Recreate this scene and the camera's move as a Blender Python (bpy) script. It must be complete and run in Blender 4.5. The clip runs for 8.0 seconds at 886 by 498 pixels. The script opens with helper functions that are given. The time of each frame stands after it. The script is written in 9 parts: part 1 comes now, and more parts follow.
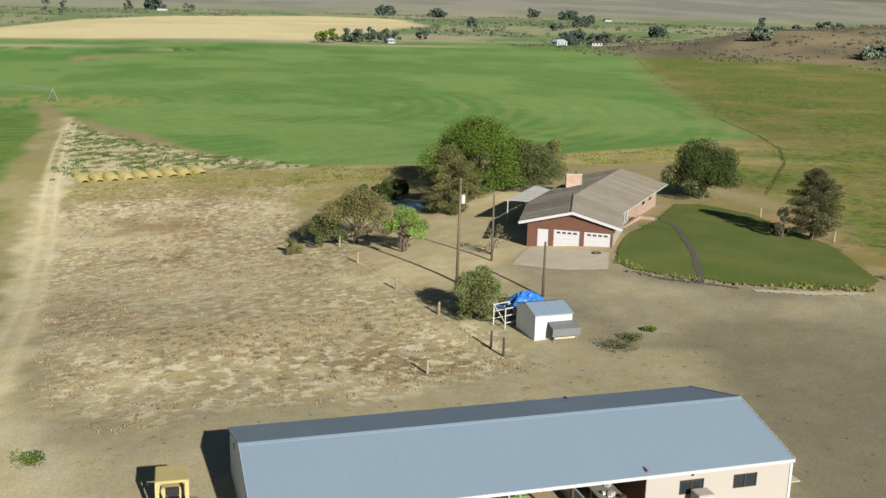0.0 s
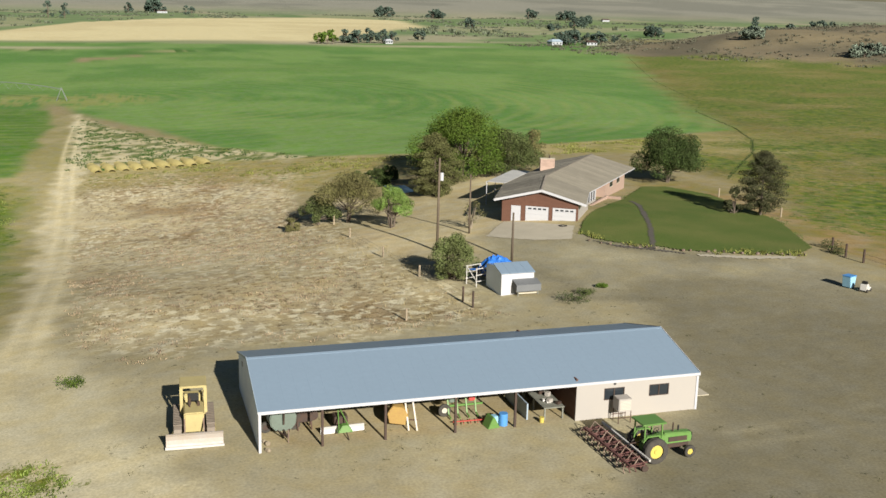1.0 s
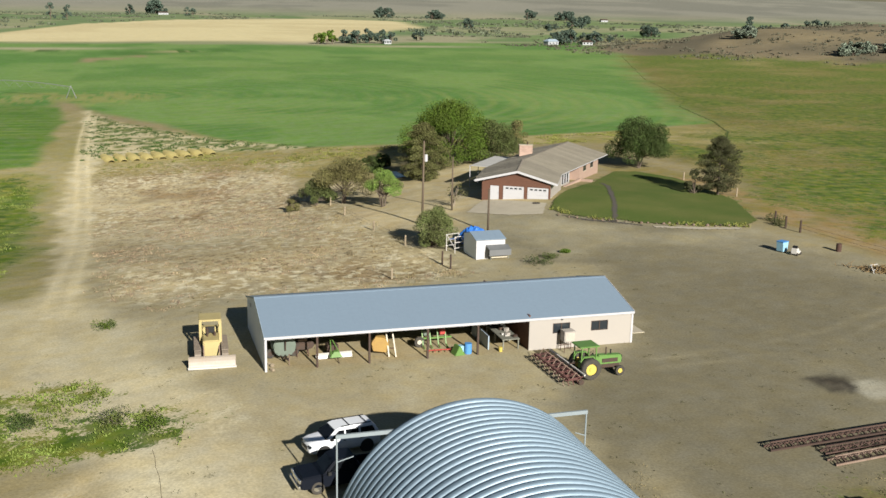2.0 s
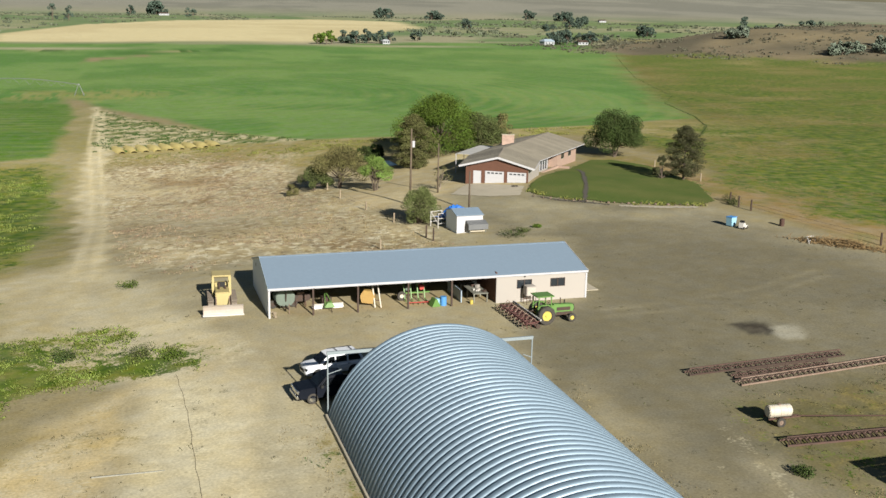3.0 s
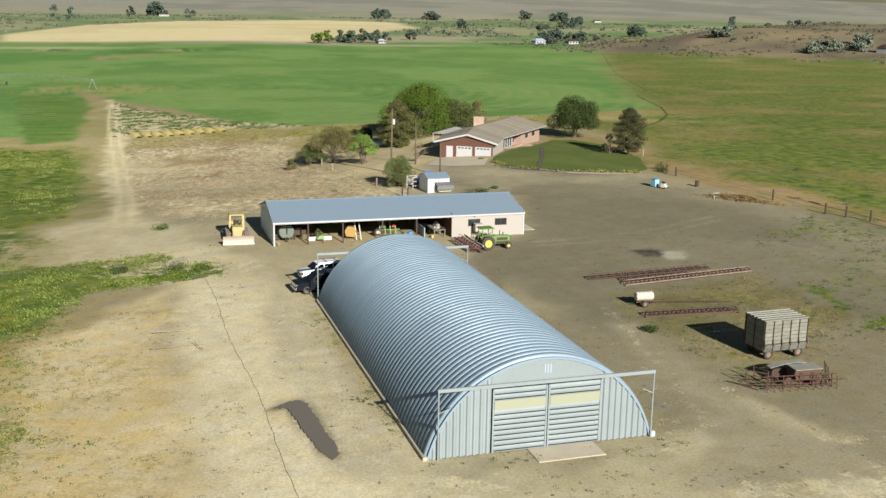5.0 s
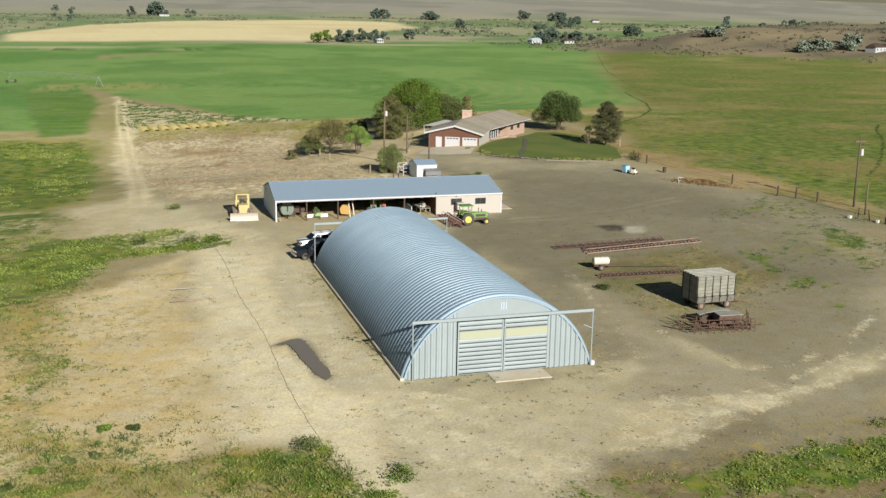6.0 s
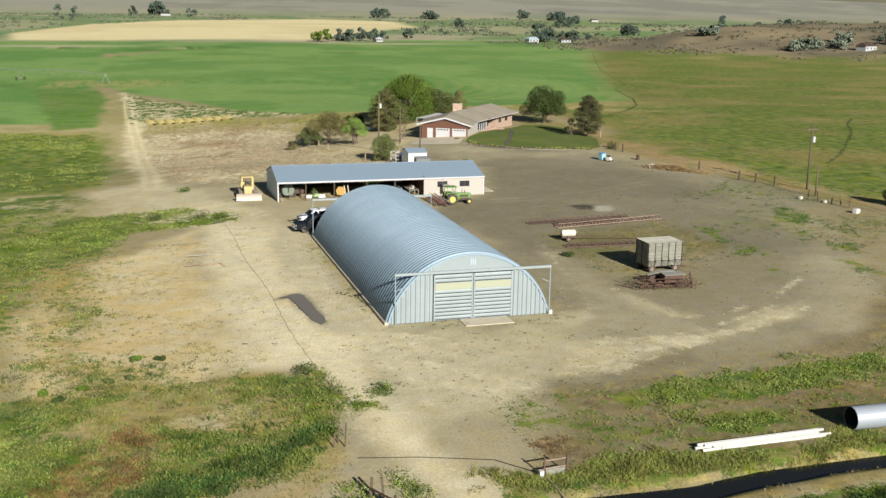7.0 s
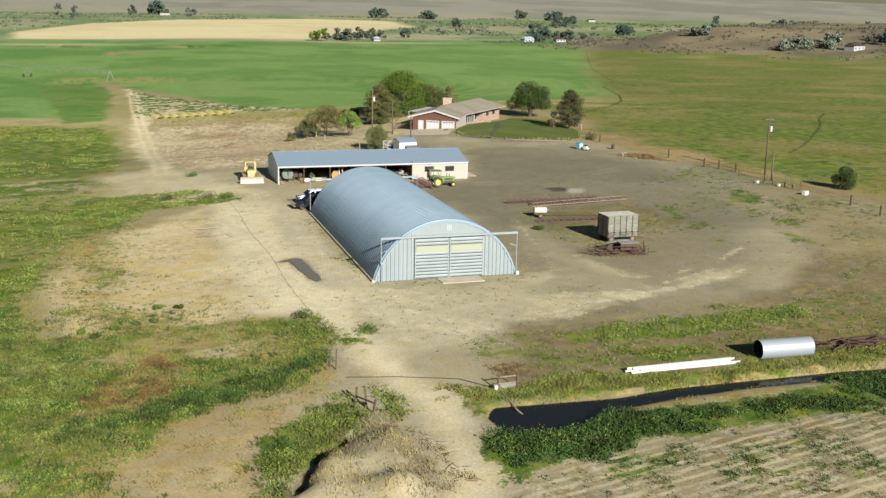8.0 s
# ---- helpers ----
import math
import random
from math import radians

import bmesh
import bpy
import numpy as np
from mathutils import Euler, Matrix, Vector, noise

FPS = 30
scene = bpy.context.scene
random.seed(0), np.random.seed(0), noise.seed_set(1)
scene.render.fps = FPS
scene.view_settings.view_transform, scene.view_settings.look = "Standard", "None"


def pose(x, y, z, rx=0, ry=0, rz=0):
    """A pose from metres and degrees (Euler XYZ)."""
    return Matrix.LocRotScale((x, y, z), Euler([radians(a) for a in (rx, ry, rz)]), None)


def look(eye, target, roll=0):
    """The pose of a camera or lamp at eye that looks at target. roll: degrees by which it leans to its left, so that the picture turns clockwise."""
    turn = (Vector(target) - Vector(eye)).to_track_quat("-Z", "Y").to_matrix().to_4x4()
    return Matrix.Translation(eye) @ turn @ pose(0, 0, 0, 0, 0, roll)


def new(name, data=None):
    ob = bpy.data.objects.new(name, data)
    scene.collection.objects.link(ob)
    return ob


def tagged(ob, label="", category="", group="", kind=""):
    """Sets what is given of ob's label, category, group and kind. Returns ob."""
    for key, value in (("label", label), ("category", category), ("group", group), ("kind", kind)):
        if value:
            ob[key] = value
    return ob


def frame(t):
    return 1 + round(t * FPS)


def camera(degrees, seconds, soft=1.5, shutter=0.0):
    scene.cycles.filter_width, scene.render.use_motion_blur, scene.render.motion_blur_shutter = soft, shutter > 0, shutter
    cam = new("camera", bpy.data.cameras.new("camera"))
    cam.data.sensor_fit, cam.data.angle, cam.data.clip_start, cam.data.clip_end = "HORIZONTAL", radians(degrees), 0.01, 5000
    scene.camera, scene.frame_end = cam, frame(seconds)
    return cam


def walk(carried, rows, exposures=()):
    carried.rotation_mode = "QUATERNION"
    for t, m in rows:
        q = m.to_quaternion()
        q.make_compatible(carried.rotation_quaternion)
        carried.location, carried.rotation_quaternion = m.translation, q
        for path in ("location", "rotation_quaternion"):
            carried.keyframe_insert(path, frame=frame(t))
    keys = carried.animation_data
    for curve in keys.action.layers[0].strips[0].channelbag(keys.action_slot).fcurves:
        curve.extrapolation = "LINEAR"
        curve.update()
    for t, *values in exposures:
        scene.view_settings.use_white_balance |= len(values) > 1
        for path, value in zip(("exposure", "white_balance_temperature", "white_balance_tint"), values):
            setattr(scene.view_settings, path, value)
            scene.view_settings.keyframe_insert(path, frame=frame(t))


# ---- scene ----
cam = camera(46.0, 8.0, 1.5)
PATH = [
    (0, (-5.251, -46.843, 27.403), (-4.675, -44.983, 26.945), 1.6),
    (0.5, (-6.133, -53.732, 27.352), (-5.559, -51.871, 26.894), 1.4),
    (1, (-7.147, -60.662, 27.293), (-6.572, -58.801, 26.837), 1.3),
    (1.5, (-8.252, -68.035, 27.208), (-7.678, -66.174, 26.753), 1.2),
    (3, (-11.427, -88.897, 27.138), (-10.854, -87.036, 26.685), 1.1),
    (3.5, (-12.53, -96.099, 27.15), (-11.956, -94.237, 26.697), 1.1),
    (4, (-13.596, -102.777, 26.963), (-13.022, -100.915, 26.511), 1.0),
    (4.5, (-14.703, -109.609, 26.938), (-14.128, -107.747, 26.486), 1.0),
    (6, (-18.114, -130.616, 27.037), (-17.538, -128.755, 26.585), 1.0),
    (6.5, (-19.193, -137.552, 27.123), (-18.618, -135.69, 26.67), 1.0),
    (7, (-20.286, -144.389, 27.083), (-19.711, -142.528, 26.63), 1.0),
    (7.5, (-21.417, -151.26, 27.098), (-20.841, -149.399, 26.645), 1.1),
    (8, (-22.627, -158.462, 27.057), (-22.049, -156.602, 26.604), 1.1),
]
walk(cam, [(t, look(eye, target, roll)) for t, eye, target, roll in PATH], exposures=((0.0, 0.84), (4.5, 0.84), (6.0, 0.87), (8.0, 0.95)))

# ---- light ----
SUN_EL, SUN_AZ = 23.5, 172.0
world = bpy.data.worlds.new("World")
scene.world = world
world.use_nodes = True
wn = world.node_tree.nodes
sky = wn.new("ShaderNodeTexSky")
sky.sky_type = "NISHITA"
sky.sun_disc = False
sky.sun_elevation = radians(SUN_EL)
sky.sun_rotation = radians(SUN_AZ)
sky.air_density, sky.dust_density, sky.ozone_density = 1.2, 0.5, 3.0
wn["Background"].inputs["Strength"].default_value = 0.022
world.node_tree.links.new(sky.outputs[0], wn["Background"].inputs["Color"])
sun = new("sun", bpy.data.lights.new("sun", "SUN"))
sun.data.energy, sun.data.angle, sun.data.color = 5.0, radians(0.6), (1.0, 0.95, 0.85)
sun_from = Vector((math.sin(radians(SUN_AZ)) * math.cos(radians(SUN_EL)), math.cos(radians(SUN_AZ)) * math.cos(radians(SUN_EL)), math.sin(radians(SUN_EL))))
sun.matrix_world = look(sun_from * 50, (0, 0, 0))


# ---- materials ----
def nodes_of(name):
    m = bpy.data.materials.new(name)
    m.use_nodes = True
    return m, m.node_tree.nodes, m.node_tree.links, m.node_tree.nodes["Principled BSDF"]


def surface(name, colour, rough=0.8, metal=0.0, dirt=None, amount=0.35, coarse=0.6, fine=9.0, bump=0.15, vary=0.0, island=False, spec=0.4, stretch=(1, 1, 1), lift=0.02):
    """A surface with broad stains, fine grain, relief, and a change of shade from piece to piece."""
    m, n, l, b = nodes_of(name)
    colour = (*colour, 1)
    dark = tuple(c * 0.6 for c in colour[:3]) if dirt is None else dirt
    geo = n.new("ShaderNodeNewGeometry")
    place = n.new("ShaderNodeMapping")
    place.inputs["Scale"].default_value = stretch
    l.new(geo.outputs["Position"], place.inputs["Vector"])
    big, small = n.new("ShaderNodeTexNoise"), n.new("ShaderNodeTexNoise")
    for node, scale, detail in ((big, coarse, 4), (small, fine, 6)):
        node.inputs["Scale"].default_value, node.inputs["Detail"].default_value = scale, detail
        l.new(place.outputs[0], node.inputs["Vector"])
    ramp = n.new("ShaderNodeMapRange")
    ramp.inputs[1].default_value, ramp.inputs[2].default_value = 0.35, 0.72
    l.new(big.outputs["Fac"], ramp.inputs[0])
    grain = n.new("ShaderNodeMapRange")
    grain.inputs[1].default_value, grain.inputs[2].default_value = 0.3, 0.7
    l.new(small.outputs["Fac"], grain.inputs[0])
    mean = n.new("ShaderNodeMath")
    mean.operation = "MULTIPLY_ADD"
    mean.inputs[1].default_value = 0.45
    l.new(grain.outputs[0], mean.inputs[0])
    half = n.new("ShaderNodeMath")
    half.operation = "MULTIPLY"
    half.inputs[1].default_value = 0.55
    l.new(ramp.outputs[0], half.inputs[0])
    l.new(half.outputs[0], mean.inputs[2])
    stain = n.new("ShaderNodeMath")
    stain.operation = "MULTIPLY"
    stain.inputs[1].default_value = amount
    l.new(mean.outputs[0], stain.inputs[0])
    mix = n.new("ShaderNodeMixRGB")
    mix.inputs[1].default_value, mix.inputs[2].default_value = colour, (*dark, 1)
    l.new(stain.outputs[0], mix.inputs[0])
    out = mix.outputs[0]
    if vary:
        rnd = geo.outputs["Random Per Island"] if island else n.new("ShaderNodeObjectInfo").outputs["Random"]
        span = n.new("ShaderNodeMapRange")
        span.inputs[3].default_value, span.inputs[4].default_value = 1 - vary, 1 + vary
        l.new(rnd, span.inputs[0])
        hsv = n.new("ShaderNodeHueSaturation")
        l.new(span.outputs[0], hsv.inputs["Value"])
        l.new(out, hsv.inputs["Color"])
        out = hsv.outputs[0]
    l.new(out, b.inputs["Base Color"])
    rr = n.new("ShaderNodeMapRange")
    rr.inputs[3].default_value, rr.inputs[4].default_value = max(0.03, rough - 0.08), min(1, rough + 0.08)
    l.new(mean.outputs[0], rr.inputs[0])
    l.new(rr.outputs[0], b.inputs["Roughness"])
    b.inputs["Metallic"].default_value = metal
    b.inputs["Specular IOR Level"].default_value = spec
    if bump:
        bm = n.new("ShaderNodeBump")
        bm.inputs["Strength"].default_value, bm.inputs["Distance"].default_value = bump, lift
        l.new(small.outputs["Fac"], bm.inputs["Height"])
        l.new(bm.outputs[0], b.inputs["Normal"])
    return m


def glass(name, colour=(0.02, 0.025, 0.03), rough=0.06):
    m, n, l, b = nodes_of(name)
    b.inputs["Base Color"].default_value = (*colour, 1)
    b.inputs["Roughness"].default_value = rough
    b.inputs["Specular IOR Level"].default_value = 0.6
    return m


ROW_TURN = radians(-12)


def ground_material():
    """The land: its broad colours come with the mesh; blotches, grit, clods and dark litter from here."""
    m, n, l, b = nodes_of("land")
    tint = n.new("ShaderNodeVertexColor")
    tint.layer_name = "land_tint"
    geo = n.new("ShaderNodeNewGeometry")

    def noise(scale, detail, lo, hi, out_lo, out_hi, warp=0.0):
        node = n.new("ShaderNodeTexNoise")
        node.inputs["Scale"].default_value, node.inputs["Detail"].default_value = scale, detail
        node.inputs["Distortion"].default_value = warp
        l.new(geo.outputs["Position"], node.inputs["Vector"])
        span = n.new("ShaderNodeMapRange")
        span.inputs[1].default_value, span.inputs[2].default_value, span.inputs[3].default_value, span.inputs[4].default_value = lo, hi, out_lo, out_hi
        l.new(node.outputs["Fac"], span.inputs[0])
        return span.outputs[0]

    def join(op, a, c):
        node = n.new("ShaderNodeMath")
        node.operation = op
        for k, v in enumerate((a, c)):
            if isinstance(v, float):
                node.inputs[k].default_value = v
            else:
                l.new(v, node.inputs[k])
        return node.outputs[0]

    value = join("MULTIPLY", noise(0.13, 8, 0.3, 0.7, 0.93, 1.07), noise(0.7, 8, 0.32, 0.68, 0.94, 1.06, 0.4))
    value = join("MULTIPLY", value, noise(5.5, 8, 0.33, 0.67, 0.86, 1.14))
    litter = join("MULTIPLY", noise(2.6, 5, 0.65, 0.68, 0.0, 1.0, 0.3), noise(0.16, 3, 0.46, 0.62, 0.1, 1.0))
    value = join("MULTIPLY", value, join("SUBTRACT", 1.0, join("MULTIPLY", litter, 0.42)))
    stones = join("MULTIPLY", noise(7.0, 3, 0.66, 0.70, 0.0, 1.0), noise(0.3, 3, 0.42, 0.6, 0.0, 0.5))
    value = join("ADD", value, join("MULTIPLY", stones, 0.5))

    def tone(scale, *colours):
        node = n.new("ShaderNodeTexNoise")
        node.inputs["Scale"].default_value, node.inputs["Detail"].default_value = scale, 7
        l.new(geo.outputs["Position"], node.inputs["Vector"])
        ramp = n.new("ShaderNodeValToRGB")
        for k, c in enumerate(colours):
            at = 0.34 + 0.32 * k / (len(colours) - 1)
            stop = ramp.color_ramp.elements[k] if k < 2 else ramp.color_ramp.elements.new(at)
            stop.position, stop.color = at, (*c, 1)
        l.new(node.outputs["Fac"], ramp.inputs[0])
        return ramp.outputs[0]

    def grown(under, density, scale, warp, soft, over):
        """Lays a colour over another in ragged patches that cover the share of ground that density says."""
        broad, fine = noise(scale, 6, 0.32, 0.68, 0.0, 0.5, warp), noise(scale * 5.3, 6, 0.30, 0.70, 0.0, 0.5, 0.2)
        field = join("ADD", join("ADD", broad, fine), density)
        edge = n.new("ShaderNodeMapRange")
        edge.inputs[1].default_value, edge.inputs[2].default_value = 0.98 - soft, 0.98 + soft
        l.new(field, edge.inputs[0])
        some = n.new("ShaderNodeMapRange")
        some.inputs[2].default_value = 0.06
        l.new(density, some.inputs[0])
        mix = n.new("ShaderNodeMixRGB")
        l.new(join("MULTIPLY", edge.outputs[0], some.outputs[0]), mix.inputs[0])
        l.new(under, mix.inputs[1])
        l.new(over, mix.inputs[2])
        return mix.outputs[0]

    cover = n.new("ShaderNodeVertexColor")
    cover.layer_name = "land_cover"
    shares = n.new("ShaderNodeSeparateColor")
    l.new(cover.outputs["Color"], shares.inputs[0])
    # pale salt-crusted patches on the dry lot
    crust = noise(0.9, 8, 0.52, 0.58, 0.0, 1.0, 0.3)
    pale = n.new("ShaderNodeMixRGB")
    pale.inputs[2].default_value = (0.60, 0.53, 0.41, 1)
    l.new(join("MULTIPLY", crust, tint.outputs["Alpha"]), pale.inputs[0])
    l.new(tint.outputs["Color"], pale.inputs[1])
    skin = grown(pale.outputs[0], shares.outputs[2], 0.75, 0.5, 0.22, tone(0.8, (0.45, 0.395, 0.295), (0.56, 0.495, 0.38)))
    skin = grown(skin, cover.outputs["Alpha"], 1.3, 0.6, 0.14, tone(1.1, (0.085, 0.058, 0.032), (0.155, 0.098, 0.045)))
    skin = grown(skin, shares.outputs[1], 1.1, 0.4, 0.24, tone(0.6, (0.21, 0.172, 0.080), (0.305, 0.25, 0.115), (0.25, 0.192, 0.09)))
    skin = grown(skin, shares.outputs[0], 0.95, 0.4, 0.11, tone(0.45, (0.050, 0.090, 0.018), (0.110, 0.155, 0.032), (0.190, 0.195, 0.052)))
    # fine curved streaks that the pivot leaves in the crop
    away = n.new("ShaderNodeVectorMath")
    away.operation = "SUBTRACT"
    away.inputs[1].default_value = (-26, 303, 0)
    l.new(geo.outputs["Position"], away.inputs[0])
    split = n.new("ShaderNodeSeparateXYZ")
    l.new(away.outputs[0], split.inputs[0])
    reach = join("SQRT", join("ADD", join("MULTIPLY", split.outputs[0], split.outputs[0]), join("MULTIPLY", split.outputs[1], split.outputs[1])), 0.0)
    polar = n.new("ShaderNodeCombineXYZ")
    l.new(reach, polar.inputs[0])
    l.new(join("MULTIPLY", join("ARCTAN2", split.outputs[1], split.outputs[0]), 14.0), polar.inputs[1])
    streaks = n.new("ShaderNodeTexNoise")
    streaks.inputs["Scale"].default_value, streaks.inputs["Detail"].default_value = 0.34, 7
    l.new(polar.outputs[0], streaks.inputs["Vector"])
    comb = n.new("ShaderNodeTexWave")
    comb.bands_direction = "X"
    comb.inputs["Scale"].default_value, comb.inputs["Distortion"].default_value, comb.inputs["Detail"].default_value = 0.045, 1.2, 2
    l.new(polar.outputs[0], comb.inputs["Vector"])
    arcs = n.new("ShaderNodeMapRange")
    arcs.inputs[1].default_value, arcs.inputs[2].default_value = 0.40, 0.70
    l.new(join("ADD", join("MULTIPLY", streaks.outputs["Fac"], 0.8), join("MULTIPLY", comb.outputs["Fac"], 0.22)), arcs.inputs[0])
    rows = n.new("ShaderNodeVertexColor")
    rows.layer_name = "land_rows"
    bands = n.new("ShaderNodeSeparateColor")
    l.new(rows.outputs["Color"], bands.inputs[0])
    crop = n.new("ShaderNodeMixRGB")
    crop.inputs[2].default_value = (0.225, 0.275, 0.095, 1)
    l.new(join("MULTIPLY", join("MULTIPLY", arcs.outputs[0], noise(0.012, 3, 0.36, 0.62, 0.1, 0.6)), bands.outputs[1]), crop.inputs[0])
    l.new(skin, crop.inputs[1])
    skin = crop.outputs[0]
    # pale ridges of old crop rows
    turned = n.new("ShaderNodeMapping")
    turned.inputs["Rotation"].default_value = (0, 0, ROW_TURN)
    l.new(geo.outputs["Position"], turned.inputs["Vector"])
    wave = n.new("ShaderNodeTexWave")
    wave.bands_direction = "Y"
    wave.inputs["Scale"].default_value, wave.inputs["Distortion"].default_value = 0.36, 2.2
    wave.inputs["Detail"].default_value, wave.inputs["Detail Scale"].default_value = 4, 1.4
    l.new(turned.outputs[0], wave.inputs["Vector"])
    crest = n.new("ShaderNodeMapRange")
    crest.inputs[1].default_value, crest.inputs[2].default_value = 0.45, 0.85
    l.new(wave.outputs["Fac"], crest.inputs[0])
    ridge = n.new("ShaderNodeMixRGB")
    ridge.inputs[2].default_value = (0.46, 0.40, 0.29, 1)
    l.new(join("MULTIPLY", join("MULTIPLY", crest.outputs[0], noise(0.6, 5, 0.36, 0.56, 0.0, 0.8)), bands.outputs[0]), ridge.inputs[0])
    l.new(skin, ridge.inputs[1])
    skin = ridge.outputs[0]
    hsv = n.new("ShaderNodeHueSaturation")
    l.new(skin, hsv.inputs["Color"])
    l.new(value, hsv.inputs["Value"])
    l.new(noise(0.5, 5, 0.3, 0.7, 0.80, 1.18), hsv.inputs["Saturation"])
    warm = n.new("ShaderNodeMixRGB")
    warm.blend_type = "MULTIPLY"
    warm.inputs[0].default_value, warm.inputs[2].default_value = 1.0, (0.985, 1.0, 0.885, 1)
    l.new(hsv.outputs[0], warm.inputs[1])
    l.new(warm.outputs[0], b.inputs["Base Color"])
    b.inputs["Roughness"].default_value = 0.95
    b.inputs["Specular IOR Level"].default_value = 0.1
    clods = n.new("ShaderNodeTexNoise")
    clods.inputs["Scale"].default_value, clods.inputs["Detail"].default_value = 1.8, 9
    clods.inputs["Roughness"].default_value = 0.62
    l.new(geo.outputs["Position"], clods.inputs["Vector"])
    bump = n.new("ShaderNodeBump")
    bump.inputs["Strength"].default_value, bump.inputs["Distance"].default_value = 0.2, 0.05
    l.new(clods.outputs["Fac"], bump.inputs["Height"])
    l.new(bump.outputs[0], b.inputs["Normal"])
    return m


def water(name, colour, rough, spec):
    m, n, l, b = nodes_of(name)
    b.inputs["Base Color"].default_value = (*colour, 1)
    b.inputs["Roughness"].default_value = rough
    b.inputs["Specular IOR Level"].default_value = spec
    wave = n.new("ShaderNodeTexNoise")
    wave.inputs["Scale"].default_value, wave.inputs["Detail"].default_value = 1.4, 3
    bump = n.new("ShaderNodeBump")
    bump.inputs["Strength"].default_value, bump.inputs["Distance"].default_value = 0.12, 0.05
    l.new(n.new("ShaderNodeNewGeometry").outputs["Position"], wave.inputs["Vector"])
    l.new(wave.outputs["Fac"], bump.inputs["Height"])
    l.new(bump.outputs[0], b.inputs["Normal"])
    return m


LAND = ground_material()
DARK_WATER = water("canal_water", (0.010, 0.010, 0.009), 0.10, 0.16)
MUD_WATER = water("mud_water", (0.145, 0.125, 0.10), 0.3, 0.25)
ROOF_STEEL = surface("roof_steel", (0.215, 0.285, 0.365), 0.5, 0.15, amount=0.18, coarse=0.3, fine=3, bump=0.03)
WALL_CREAM = surface("cream_siding", (0.315, 0.292, 0.27), 0.6, amount=0.12, dirt=(0.45, 0.38, 0.28), coarse=0.5, fine=6, bump=0.03)
WALL_STEEL = surface("pale_steel", (0.30, 0.37, 0.44), 0.5, 0.1, amount=0.2, coarse=0.5, fine=5, bump=0.03)
WHITE_TRIM = surface("white_trim", (0.42, 0.42, 0.44), 0.55, amount=0.15, coarse=1.0, bump=0.03)
GALVANISED = surface("galvanised_steel", (0.215, 0.292, 0.365), 0.5, 0.15, dirt=(0.165, 0.232, 0.30), amount=0.6, coarse=0.35, fine=7, bump=0.04, vary=0.05)
GALV_WALL = surface("galvanised_wall", (0.235, 0.275, 0.295), 0.6, 0.1, dirt=(0.18, 0.215, 0.235), amount=0.6, coarse=0.7, fine=8, bump=0.04, vary=0.06)
SKYLIGHT = surface("yellow_skylight", (0.265, 0.285, 0.215), 0.5, amount=0.3, dirt=(0.25, 0.25, 0.17), coarse=1.2, bump=0.02)
CONCRETE = surface("concrete", (0.44, 0.395, 0.305), 0.85, amount=0.5, coarse=0.7, fine=12, bump=0.2)
DARK_STEEL = surface("dark_steel", (0.045, 0.035, 0.03), 0.7, 0.2, dirt=(0.10, 0.05, 0.03), amount=0.6, coarse=3, bump=0.1)
RUST = surface("rusty_iron", (0.078, 0.046, 0.035), 0.85, 0.1, dirt=(0.07, 0.035, 0.025), amount=0.8, coarse=2.5, fine=20, bump=0.25, vary=0.2)
PALE_RUST = surface("weathered_iron", (0.26, 0.20, 0.16), 0.8, 0.2, dirt=(0.12, 0.06, 0.04), amount=0.8, coarse=2, fine=14, bump=0.2, vary=0.2)
WOOD_GREY = surface("weathered_wood", (0.215, 0.215, 0.18), 0.85, dirt=(0.10, 0.102, 0.085), amount=0.9, coarse=1.5, fine=18, bump=0.3, vary=0.12, stretch=(1, 1, 3))
WOOD_PALE = surface("bleached_wood", (0.30, 0.295, 0.255), 0.85, dirt=(0.16, 0.16, 0.14), amount=0.8, coarse=1.8, fine=18, bump=0.3, vary=0.12)
TRACK_STEEL = surface("worn_track_steel", (0.215, 0.18, 0.145), 0.7, 0.2, dirt=(0.13, 0.10, 0.075), amount=0.7, coarse=2, fine=14, bump=0.15)
WOOD_BROWN = surface("brown_boards", (0.12, 0.055, 0.035), 0.75, amount=0.5, coarse=1.2, fine=14, bump=0.15, stretch=(1, 1, 2))
POLE_WOOD = surface("pole_wood", (0.105, 0.080, 0.056), 0.9, amount=0.6, coarse=2, fine=22, bump=0.3, stretch=(1, 1, 0.3), vary=0.2)
PALE_POST = surface("pale_post_wood", (0.27, 0.22, 0.155), 0.9, amount=0.5, coarse=2, fine=22, bump=0.3, stretch=(1, 1, 0.3), vary=0.15)
SHAKES = surface("cedar_shakes", (0.27, 0.235, 0.19), 0.9, dirt=(0.13, 0.115, 0.095), amount=0.75, coarse=0.9, fine=5, bump=0.4, lift=0.05, vary=0.22)
BRICK = surface("pink_brick", (0.36, 0.255, 0.205), 0.85, amount=0.4, coarse=2, fine=12, bump=0.2, vary=0.15)
YELLOW = surface("dozer_yellow", (0.41, 0.345, 0.155), 0.55, dirt=(0.30, 0.235, 0.12), amount=0.55, coarse=1.5, fine=10, bump=0.05)
ORANGE = surface("old_orange_paint", (0.36, 0.24, 0.07), 0.6, dirt=(0.25, 0.13, 0.06), amount=0.6, coarse=2, bump=0.08)
TRACTOR_GREEN = surface("tractor_green", (0.085, 0.20, 0.04), 0.5, dirt=(0.15, 0.19, 0.075), amount=0.5, coarse=2, bump=0.04)
